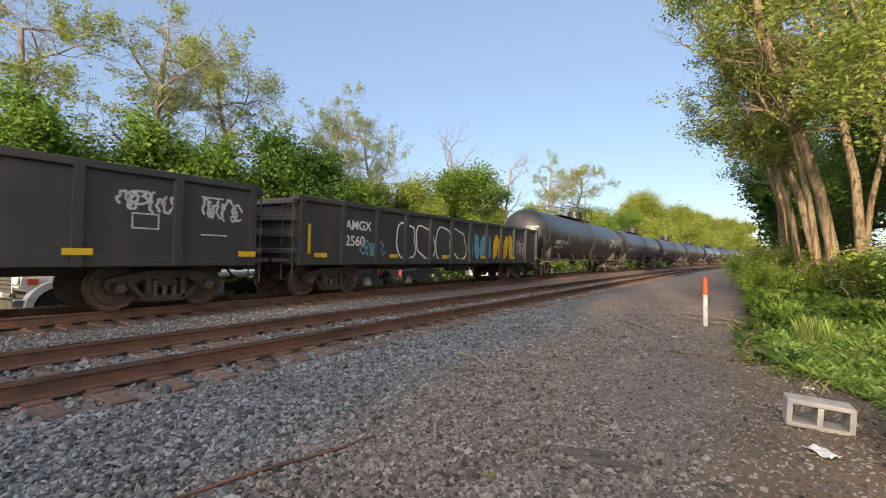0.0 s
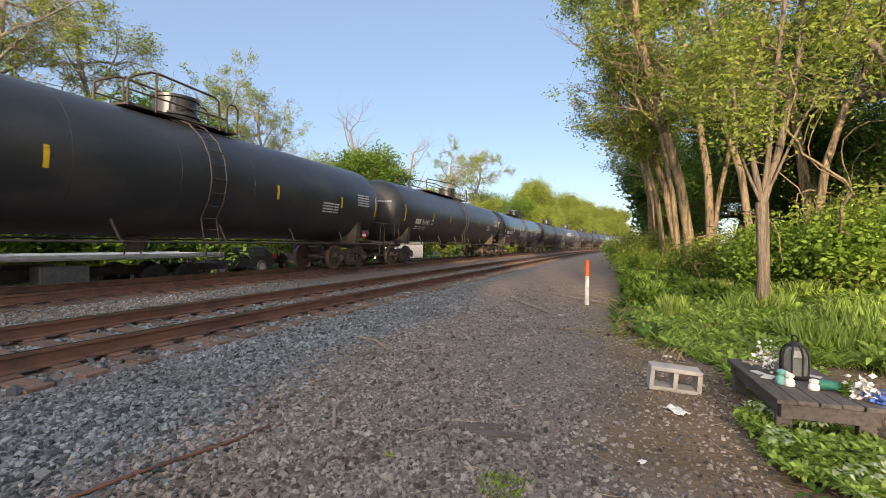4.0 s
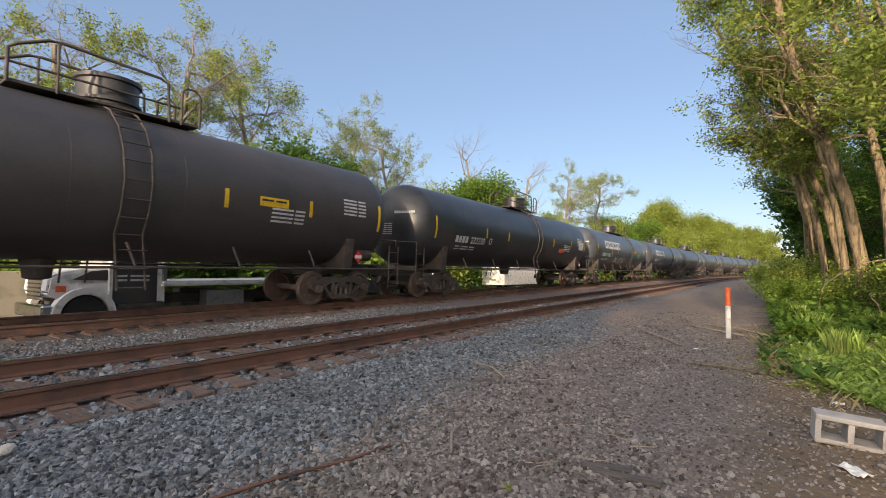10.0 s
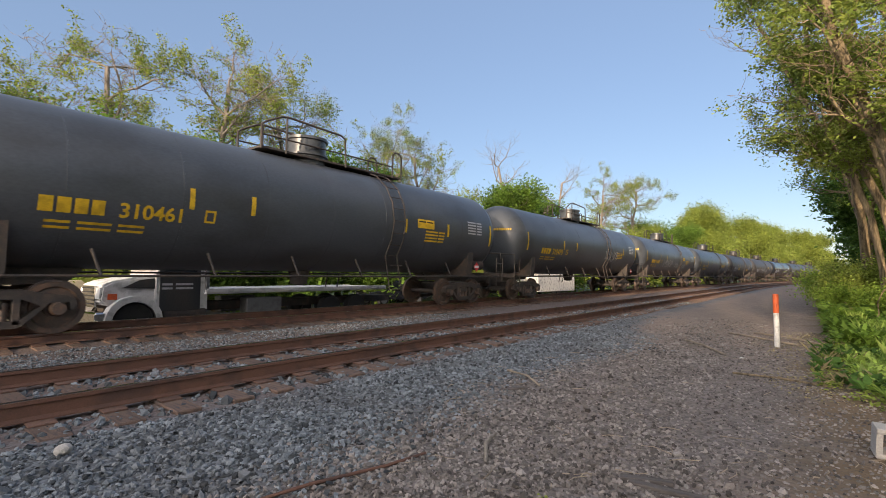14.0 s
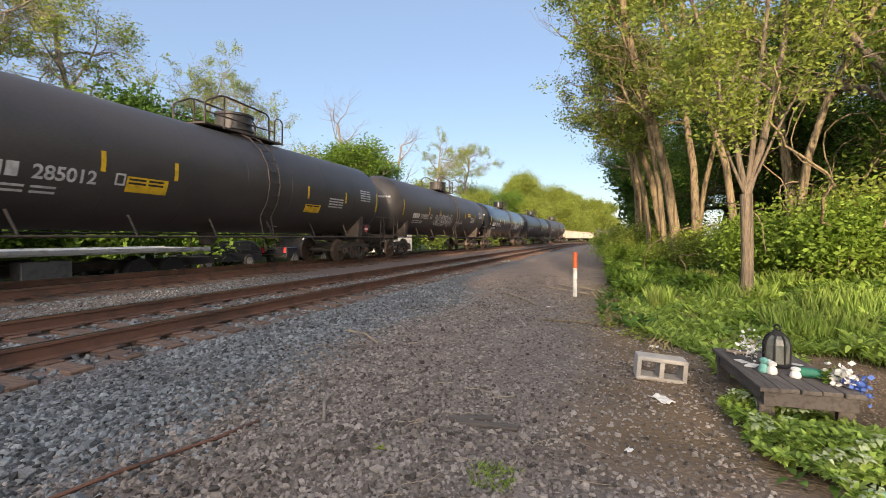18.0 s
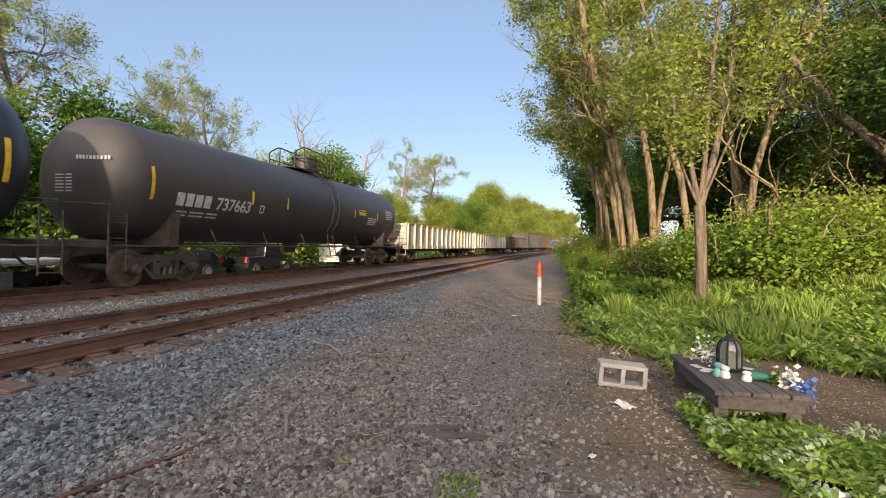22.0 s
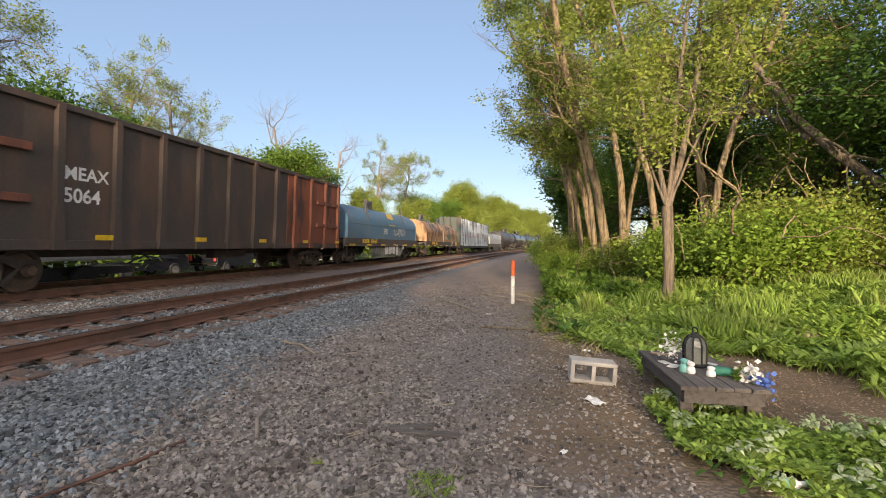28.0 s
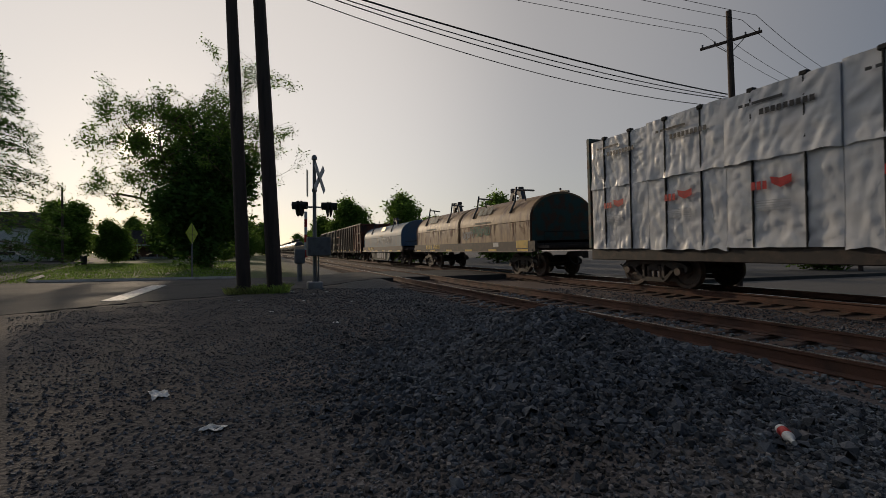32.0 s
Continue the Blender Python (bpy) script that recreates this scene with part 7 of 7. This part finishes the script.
    part("windscreen", box(0.04, 1.9, 0.75, GLASS, 0), t, Matrix.Translation((4.39, 0, 2.3)) @ pose(0, 0, 0, 0, -21, 0))


def far_side():
    work_truck()
    motor_car("pickup_truck", 27.2, 20.0, 6, CARBLACK, "black pickup truck with red tail lights", 5.8, True, -0.55)
    motor_car("parked_car", 20.6, 20.5, 174, CARBLACK, "dark parked car across the tracks", 4.6, False, -0.55)
    w = tagged(new("wall_low", box(7, 0.35, 1.7, WALLTAN, 0.02, (2.6, 20.6, 0.2))), "low tan concrete wall with moss", "wall", kind="structure")
    v = empty("box_trailer", "plain white box trailer on the lot", "trailer", "parked vehicles")
    v.matrix_basis = pose(39.0, 19.2, -0.55, 0, 0, -4)
    part("body", box(6.5, 2.3, 2.2, PAINT, 0.04, (0, 0, 1.55)), v)
    for s in (-1, 1):
        for x in (-0.5, 0.4):
            part("tyre", lathe([(-0.1, 0.15), (-0.1, 0.36), (0.1, 0.36), (0.1, 0.15)], 18, RUBBER, "y"), v, Matrix.Translation((x, s * 1.0, 0.36)))
    b = empty("white_building", "long low white building behind the lot", "building")
    b.matrix_basis = pose(9.5, 33.0, -0.6)
    part("wall", box(17, 6, 3.0, PAINT, 0, (0, 0, 1.5)), b)
    part("roof", box(17.6, 6.6, 0.25, ROOF, 0, (0, 0, 3.1)), b)
    for k in (-6, -3, 0, 3, 6):
        win = part("window", box(1.2, 0.1, 1.0, CABIN, 0, (k, -3.02, 1.6)), b)
        part("pane", box(1.0, 0.04, 0.8, GLASS, 0, (k, -3.08, 1.6)), win)


def conifer(seed, h, w):
    """A tall spruce: straight trunk, drooping whorls of boughs, short needles."""
    rng = np.random.RandomState(seed)
    t = empty("tree", "tall dark conifer beside a house", "tree", "trees by the road")
    segs, tips = [((0, 0, -0.3), (0, 0, h * 0.55), 0.3, 0.17), ((0, 0, h * 0.55), (0, 0, h), 0.17, 0.02)], []
    for k in range(34):
        z = h * (0.08 + 0.9 * k / 34)
        reach = w * (1 - z / h) ** 0.8 * rng.uniform(0.75, 1.15) + 0.25
        for a in rng.uniform(0, 6.28, 7):
            p = np.array([0, 0, z])
            for i in range(5):
                q = p + np.array([math.cos(a), math.sin(a), 0.12 - 0.16 * i]) * reach / 5
                segs.append((tuple(p), tuple(q), 0.05 - 0.008 * i, 0.045 - 0.008 * i))
                if i:
                    tips.append(q)
                p = q
    part("trunk", tubes(segs, 5, BARK), t)
    part("crown", big_mesh("crown", *leaf_cloud(rng, np.array(tips), 26, 0.2, 0.16, slim=0.25), LEAF_D), t)
    return t


def left_side():
    utility_pole(-15.1, -0.45, 11.0, 0.2, "tall dark wooden utility pole beside the crossing", (2.2, 0.0), ((10.7, 0.9, 20),))
    utility_pole(-15.2, 0.42, 10.4, 0.23, "stout dark wooden utility pole with cables", (2.8, 0.3))
    utility_pole(-15.6, 21.2, 13.1, 0.17, "wooden utility pole with crossarm beyond the tracks", (2.5, 0.0), ((11.7, 1.3, 20),))
    utility_pole(-20.3, 40, 12.6, 0.16, "distant wooden utility pole with crossarm", (0, 0), ((12.0, 1.5, 15),))
    utility_pole(-66.8, -21.5, 9.0, 0.14, "thin wooden pole beside the side street", (0, 0.5))
    wires()
    crossing_signal()
    road_sign()
    house(-95, -34.8, 80, PAINT, "white two-storey house with a columned porch")
    house(-112, -20, 85, BRICKRED, "low dark brick house beyond the street", 12, 8, 3.2)
    house(-132, -48, 70, PAINT, "pale house half hidden by trees")
    motor_car("parked_car", -80, -31.5, 100, PAINT, "light coloured car parked by the house", 4.6)
    motor_car("parked_car", -84, -19.5, 160, CARBLACK, "dark car parked on the street", 4.6)
    motor_car("parked_car", -92, -20.5, 170, CARBLACK, "dark car parked on the street", 4.6)
    bin_ = empty("waste_bin", "dark wheeled waste bin at the kerb", "waste bin")
    stand(bin_, -58, -16.9)
    part("body", lathe([(0, 0.24), (0.9, 0.32)], 4, RUBBER, "z", False), bin_)
    part("lid", box(0.6, 0.6, 0.08, RUBBER, 0.02, (0, 0, 0.95)), bin_)
    g = "trees by the road"
    big = tree(61, 19.5, 7.9, 0.45, LEAF_G, "large spreading tree with open leafy crown", per=12, fuzz=0.26, size=0.11, start=0.15, group=g, crown=0.62, levels=4, wiggle=0.3, keep=0.55, twig=0.02)
    stand(big, -46.5, -5.1, 150)
    low = tree(62, 11.5, 4.0, 0.3, LEAF_D, "dense dark tree with low branches", per=26, fuzz=0.6, size=0.22, start=0.02, group=g, crown=0.78)
    stand(low, -42.0, -3.9)
    con = conifer(63, 20.5, 7.2)
    stand(con, -50.5, -22.0)
    mid = tree(64, 10.5, 4.2, 0.25, LEAF_G, "round green tree beyond the street", per=14, fuzz=0.55, size=0.24, start=0.1, group=g, crown=0.75)
    stand(mid, -78, -24.0, 0, None, 0.8)
    stand(copy_thing(mid, Matrix()), -84, -27.5, 70, None, 0.85)
    stand(copy_thing(mid, Matrix()), -66, -16.5, 140, None, 0.5)
    for x, y, turn in ((-95, -15, 120), (-104, -34, 200), (-67, 19.7, 30), (-112, 42, 150), (-106, 57, 210), (-150, -12, 20), (-170, 18, 40), (-200, 20, 80), (-235, 17, 150), (-62, 33, 10), (-140, -30, 70)):
        stand(copy_thing(mid, Matrix()), x, y, turn)
    for x, y, turn, size in ((-72, -4.8, 15, 0.5), (-90, -3.2, 75, 0.62), (-108, -6.0, 130, 0.8), (-126, -3.0, 215, 0.85), (-148, -4.0, 300, 1.0), (-175, 0.5, 40, 1.1), (-118, 21, 90, 1.45), (-23.5, 40.5, 20, 0.6), (-88, 31, 40, 0.8), (-100, 36, 160, 0.9), (-132, 16, 200, 1.1), (-75, 45, 100, 0.8), (-150, 24, 60, 1.2), (-48, 62, 250, 0.8), (-36, 70, 130, 0.8), (-60, 60, 30, 0.9)):
        stand(copy_thing(mid, Matrix()), x, y, turn, None, size)


# ---- small things ----
def block():
    b = empty("concrete_block", "grey concrete block with two holes, lying on gravel", "concrete block")
    b.matrix_basis = pose(4.45, -0.46, float(gz(4.45, -0.46)), 0, 4, -86)
    w, d, h, t = 0.40, 0.2, 0.2, 0.035
    for m, n in ((box(w, d, t, CONCRETE, 0.006, (0, 0, t / 2)), "lower_face"), (box(w, d, t, CONCRETE, 0.006, (0, 0, h - t / 2)), "upper_face")):
        part(n, m, b)
    for x in (-w / 2 + t / 2, 0, w / 2 - t / 2):
        part("web", box(t, d - 0.004, h - 2 * t, CONCRETE, 0, (x, 0, h / 2)), b)


def low_table():
    t = empty("low_table", "low weathered wooden plank table beside the path", "table")
    t.matrix_basis = pose(4.1, -1.22, 0.0, 0, 0, 3)
    lx, ly, h = 1.14, 0.58, 0.27
    for k in range(5):
        part("plank", box(lx - (0.02 if k % 2 else 0), ly / 5 - 0.006, 0.03, OLDWOOD, 0.004, (0, -ly / 2 + ly / 5 * (k + 0.5), h)), t)
    for s in (-1, 1):
        part("apron", box(lx - 0.06, 0.03, 0.09, OLDWOOD, 0.003, (0, s * (ly / 2 - 0.05), h - 0.06)), t)
        part("end_apron", box(0.03, ly - 0.06, 0.09, OLDWOOD, 0.003, (s * (lx / 2 - 0.03), 0, h - 0.06)), t)
        for q in (-1, 1):
            part("leg", box(0.05, 0.09, h + 0.02, OLDWOOD, 0.004, (s * (lx / 2 - 0.1), q * (ly / 2 - 0.07), (h - 0.05) / 2)), t)
    top = h + 0.017
    l = empty("lantern", "black glass lantern with a rounded top", "lantern")
    l.matrix_basis = pose(4.149, -1.238, top, 0, 0, 20) @ Matrix.Scale(0.82, 4)
    part("base", lathe([(0, 0.115), (0.02, 0.12), (0.035, 0.105)], 8, RUBBER, "z", False), l)
    part("glass", lathe([(0.035, 0.098), (0.2, 0.1), (0.255, 0.085), (0.29, 0.055)], 8, LANTERNGLASS, "z", False), l)
    for k in range(8):
        a = 2 * math.pi * k / 8
        part("rib", wire_path([(math.cos(a) * q, math.sin(a) * q, z) for z, q in ((0.03, 0.104), (0.2, 0.106), (0.255, 0.091), (0.295, 0.058))], 0.008, RUBBER), l)
    part("cap", lathe([(0.285, 0.062), (0.30, 0.06), (0.315, 0.035), (0.33, 0.03)], 12, RUBBER, "z"), l)
    part("ring", wire_path([(0.04 * math.cos(a), 0, 0.35 + 0.03 * math.sin(a)) for a in np.linspace(0, 6.28, 12)], 0.008, RUBBER), l)

    def figure(x, y, h, m, label):
        tagged(new("figurine", lathe([(0, 0.03), (0.01, 0.035), (h * 0.45, 0.03), (h * 0.6, 0.018), (h * 0.7, 0.028), (h * 0.88, 0.028), (h, 0.008)], 14, m, "z")), label, "figurine", "figurines").matrix_basis = pose(x, y, top)

    figure(3.891, -1.135, 0.09, PLASTIC, "small white figurine on the table")
    figure(3.839, -1.259, 0.075, PLASTIC, "small white rounded figurine on the table")
    figure(3.922, -1.094, 0.105, TEAL, "small teal and white figurine")
    figure(3.994, -1.135, 0.08, PLASTIC, "small white figurine on the table")
    c = empty("can", "printed drink can lying on the table", "can")
    c.matrix_basis = pose(3.860, -1.373, top + 0.034, 0, 0, 78)
    part("body", lathe([(-0.09, 0.028), (-0.085, 0.033), (0.085, 0.033), (0.09, 0.028)], 16, GREEN), c)
    part("lid", lathe([(0.09, 0.027), (0.095, 0.03), (0.1, 0.027)], 16, RED), c)
    rng = np.random.RandomState(2)
    f = empty("flowers", "white and blue artificial flowers at the table's edge", "flowers")
    f.matrix_basis = pose(3.736, -1.486, top - 0.02)
    for name, m, c0, n in (("white_petals", PLASTIC, (0, 0, 0.07), 160), ("blue_petals", mat("blue_petal", (0.08, 0.16, 0.5), 0.6, bump=0), (-0.06, -0.05, 0.02), 110), ("leaves", LEAF_G, (0.06, 0.05, 0.05), 90)):
        pts = np.array(c0) + rng.normal(0, 0.035, (n, 3))
        part(name, big_mesh(name, *leaf_cloud(rng, pts, 1, 0.005, 0.018, slim=0.8), m), f, kind="stuff")
    w = empty("flower_spray", "white dried flowers beside the lantern", "flowers")
    w.matrix_basis = pose(4.252, -1.084, top)
    part("petals", big_mesh("petals", *leaf_cloud(rng, rng.normal(0, 0.05, (120, 3)) + [0, 0, 0.12], 1, 0.005, 0.015, slim=0.8), PLASTIC), w, kind="stuff")
    tagged(new("stick", wire_path([(4.5, -0.98, top + 0.012), (4.42, -1.18, top + 0.015)], 0.012, LOGWOOD)), "pale stick lying on the table", "stick", "sticks")
    for x, y, sx, sy, turn in ((4.19, -1.02, 0.1, 0.06, 20), (4.08, -1.06, 0.12, 0.07, -30), (4.23, -1.38, 0.1, 0.05, 50)):
        ob = tagged(new("card", box(sx, sy, 0.006, PLASTIC)), "small white card lying on the table", "card", "cards")
        ob.matrix_basis = pose(x, y, top + 0.004, 0, 0, turn)


def litter():
    def on(ob, x, y, turn=0, dz=0.0, rx=0, ry=0):
        ob.matrix_basis = pose(x, y, float(gz(x, y)) + dz, rx, ry, turn)
        return ob

    p = empty("marker_post", "white marker post with an orange top", "marker post")
    on(p, 10.45, 0.6, 0, -0.02, 0, -1.5)
    part("shaft", lathe([(-0.2, 0.045), (0.64, 0.045)], 12, PAINT, "z"), p)
    part("orange_top", lathe([(0.64, 0.046), (0.97, 0.046), (0.985, 0.03)], 12, ORANGE, "z"), p)

    def crumple(seed, s, m, name, label, x, y):
        bm = bmesh.new()
        bmesh.ops.create_grid(bm, x_segments=8, y_segments=6, size=s)
        for v in bm.verts:
            v.co.z = 0.35 * s * noise.noise(Vector((v.co.x / s * 1.7 + seed, v.co.y / s * 1.7, seed))) + 0.2 * s
            v.co.y *= 0.6
        bmesh.ops.solidify(bm, geom=bm.faces[:], thickness=0.003)
        me = bpy.data.meshes.new(name)
        bm.to_mesh(me)
        bm.free()
        me.materials.append(m)
        on(tagged(new(name, me), label, name.replace("_", " "), "litter"), x, y, seed * 40)

    crumple(1, 0.09, PLASTIC, "paper_scrap", "crumpled white paper scrap on gravel", 3.87, -0.42)
    crumple(2, 0.05, PLASTIC, "paper_scrap", "white scrap of paper by the verge", 5.9, -0.55)
    crumple(3, 0.045, PLASTIC, "paper_scrap", "small white scrap on the gravel", 8.45, 0.92)
    crumple(4, 0.03, PLASTIC, "paper_scrap", "tiny white scrap on the gravel", 2.95, -0.15)
    crumple(5, 0.11, PLASTIC, "paper_strip", "white paper strip on dark gravel", -4.68, -0.83)
    crumple(6, 0.08, PLASTIC, "paper_strip", "white paper strip on dark gravel", -3.6, -0.31)
    crumple(7, 0.04, LEAF_Y, "fallen_leaf", "yellow fallen leaf on the gravel", 2.46, 1.24)
    for k, (x, y, s) in enumerate(((-15.0, 0.9, 0.06), (-14.2, 1.4, 0.07), (-13.0, -0.5, 0.05), (-12.2, 1.0, 0.06), (-11.6, 2.1, 0.05), (-10.4, 0.2, 0.045), (-8.2, 1.2, 0.05), (-14.8, 1.9, 0.06))):
        crumple(10 + k, s, PLASTIC, "paper_scrap", "pale litter scrap near the crossing", x, y)

    def bottle(x, y, turn, cap, label, band):
        b = empty("plastic_bottle", label, "bottle", "litter")
        on(b, x, y, turn, 0.035)
        part("body", lathe([(-0.1, 0.02), (-0.095, 0.033), (0.05, 0.033), (0.09, 0.014), (0.115, 0.014)], 16, PLASTIC), b)
        part("label_band", lathe([(-0.06, 0.0335), (-0.058, 0.0345), (0.02, 0.0345), (0.022, 0.0335)], 16, band), b)
        part("cap", lathe([(0.115, 0.015), (0.135, 0.015)], 12, cap), b)

    bottle(-1.95, 3.06, -40, PLASTIC, "white plastic bottle with a red label", RED)
    bottle(2.68, -1.22, -75, TEAL, "clear bottle with a green label in the weeds", TEAL)

    def sticks(pts, r, m, label, name="stick"):
        q = [(x, y, float(gz(x, y)) + r + dz) for x, y, dz in pts]
        tagged(new(name, tubes([(a, b, r, r * 0.85) for a, b in zip(q, q[1:])], 6, m)), label, "stick", "sticks")

    sticks(((9.94, 2.0, 0.02), (9.3, 1.6, 0.05), (8.62, 1.17, 0.0)), 0.018, LOGWOOD, "pale bare stick on the gravel")
    sticks(((5.43, 3.24, 0.0), (5.15, 2.8, 0.03), (4.87, 2.49, 0.0)), 0.013, LOGWOOD, "thin pale twig on ballast")
    sticks(((3.16, 2.0, 0.01), (2.85, 1.88, 0.04), (2.62, 1.73, 0.0)), 0.014, BARKGREY, "grey broken stick on the gravel")
    sticks(((7.2, 0.9, 0.0), (7.0, 0.4, 0.03), (6.9, -0.1, 0.0)), 0.014, BARK, "brown twig by the verge")
    sticks(((12.5, 1.6, 0.0), (11.4, 0.9, 0.05), (10.9, 0.3, 0.0)), 0.02, LOGWOOD, "pale branch beside the marker post")
    sticks(((13.2, 1.2, 0.0), (12.2, 0.5, 0.06), (11.2, -0.1, 0.0)), 0.018, LOGWOOD, "pale branch beside the marker post")
    sticks(((1.05, 2.55, 0.0), (1.7, 2.35, 0.02), (2.2, 2.2, 0.0), (2.5, 2.15, 0.0)), 0.012, RAIL, "rusty bent steel rod in the ballast", "steel_rod")
    rng = np.random.RandomState(71)
    bits = []
    for k in range(230):
        r, a = 2.2 + 9.5 * rng.uniform() ** 1.1, rng.uniform(-1.75, -0.7)
        x, y = -r * math.sin(a), r * math.cos(a)
        if y < veg_edge(x) or y > 3.4:
            continue
        l, h = rng.uniform(0.03, 0.16), rng.uniform(0, 6.28)
        z = float(gz(x, y)) + 0.014
        p, q = (x, y, z), (x + l * math.cos(h), y + l * math.sin(h), z + rng.uniform(-0.004, 0.012))
        e = (q[0] + 0.6 * l * math.cos(h + 0.5), q[1] + 0.6 * l * math.sin(h + 0.5), z + 0.004)
        t = rng.uniform(0.0018, 0.004)
        bits += [(p, q, t, t), (q, e, t, t * 0.7)]
    tagged(new("twig_scatter", tubes(bits, 5, LOGWOOD)), "small dry twigs scattered on the gravel path", "twigs", kind="stuff")
    for x, y, l, turn, label in ((2.98, 0.72, 0.42, -86, "split brown plank on the gravel"), (3.05, 0.85, 0.3, -70, "short split plank on the gravel"), (4.58, 2.62, 0.2, -40, "small block of old wood")):
        ob = tagged(new("plank", box(l, 0.06, 0.025, OLDWOOD, 0.006)), label, "plank", "planks")
        on(ob, x, y, turn, 0.014)
    for x, y, r, l, turn, label in ((6.75, -3.2, 0.1, 0.5, 15, "pale cut log in the grass"), (7.3, -2.65, 0.05, 0.36, -70, "pale weathered board half hidden in grass")):
        on(tagged(new("log", lathe([(-l / 2, 0.02), (-l / 2, r), (0, r * 1.05), (l / 2, r * 0.95), (l / 2, 0.02)], 14, LOGWOOD)), label, "log", "logs"), x, y, turn, r * 0.8)
    for x, y, s in ((6.5, -2.8, 0.09), (6.9, -3.9, 0.12), (6.85, -3.55, 0.07), (0.95, 4.12, 0.06), (-0.1, 4.1, 0.07)):
        bm = bmesh.new()
        bmesh.ops.create_icosphere(bm, subdivisions=2, radius=s)
        for v in bm.verts:
            v.co *= 1 + 0.35 * noise.noise(v.co * 9 + Vector((x, y, 0)))
            v.co.z *= 0.7
        me = bpy.data.meshes.new("rock")
        bm.to_mesh(me)
        bm.free()
        me.materials.append(CONCRETE)
        on(tagged(new("rock", me), "pale rough rock on the ground", "rock", "rocks"), x, y, 0, s * 0.4)


roads()
far_side()
left_side()
block()
low_table()
litter()


def motions():
    lean = math.degrees(math.atan2(0.037, 1.435))
    times = [k for k in range(0, 29)] + [28.5, 29, 29.5, 30, 31, 32]
    shift = {26: 0.15, 27: -0.25, 28: 1.5, 29: 4.05, 30: 4.05, 31: 4.05, 32: 4.05, 33: 4.05, 34: 4.05}
    for k, (car, a, b) in enumerate(zip(cars, EDGES, EDGES[1:])):
        rows = []
        for t in times:
            x, y, h = track_point((a + b) / 2 + shift.get(k, 0.0) - gone(t), FAR)
            rows.append((t, pose(x, y, 0.236, 0, 0, math.degrees(h)) @ pose(0, 0, 0, lean)))
        walk(car, rows)


motions()
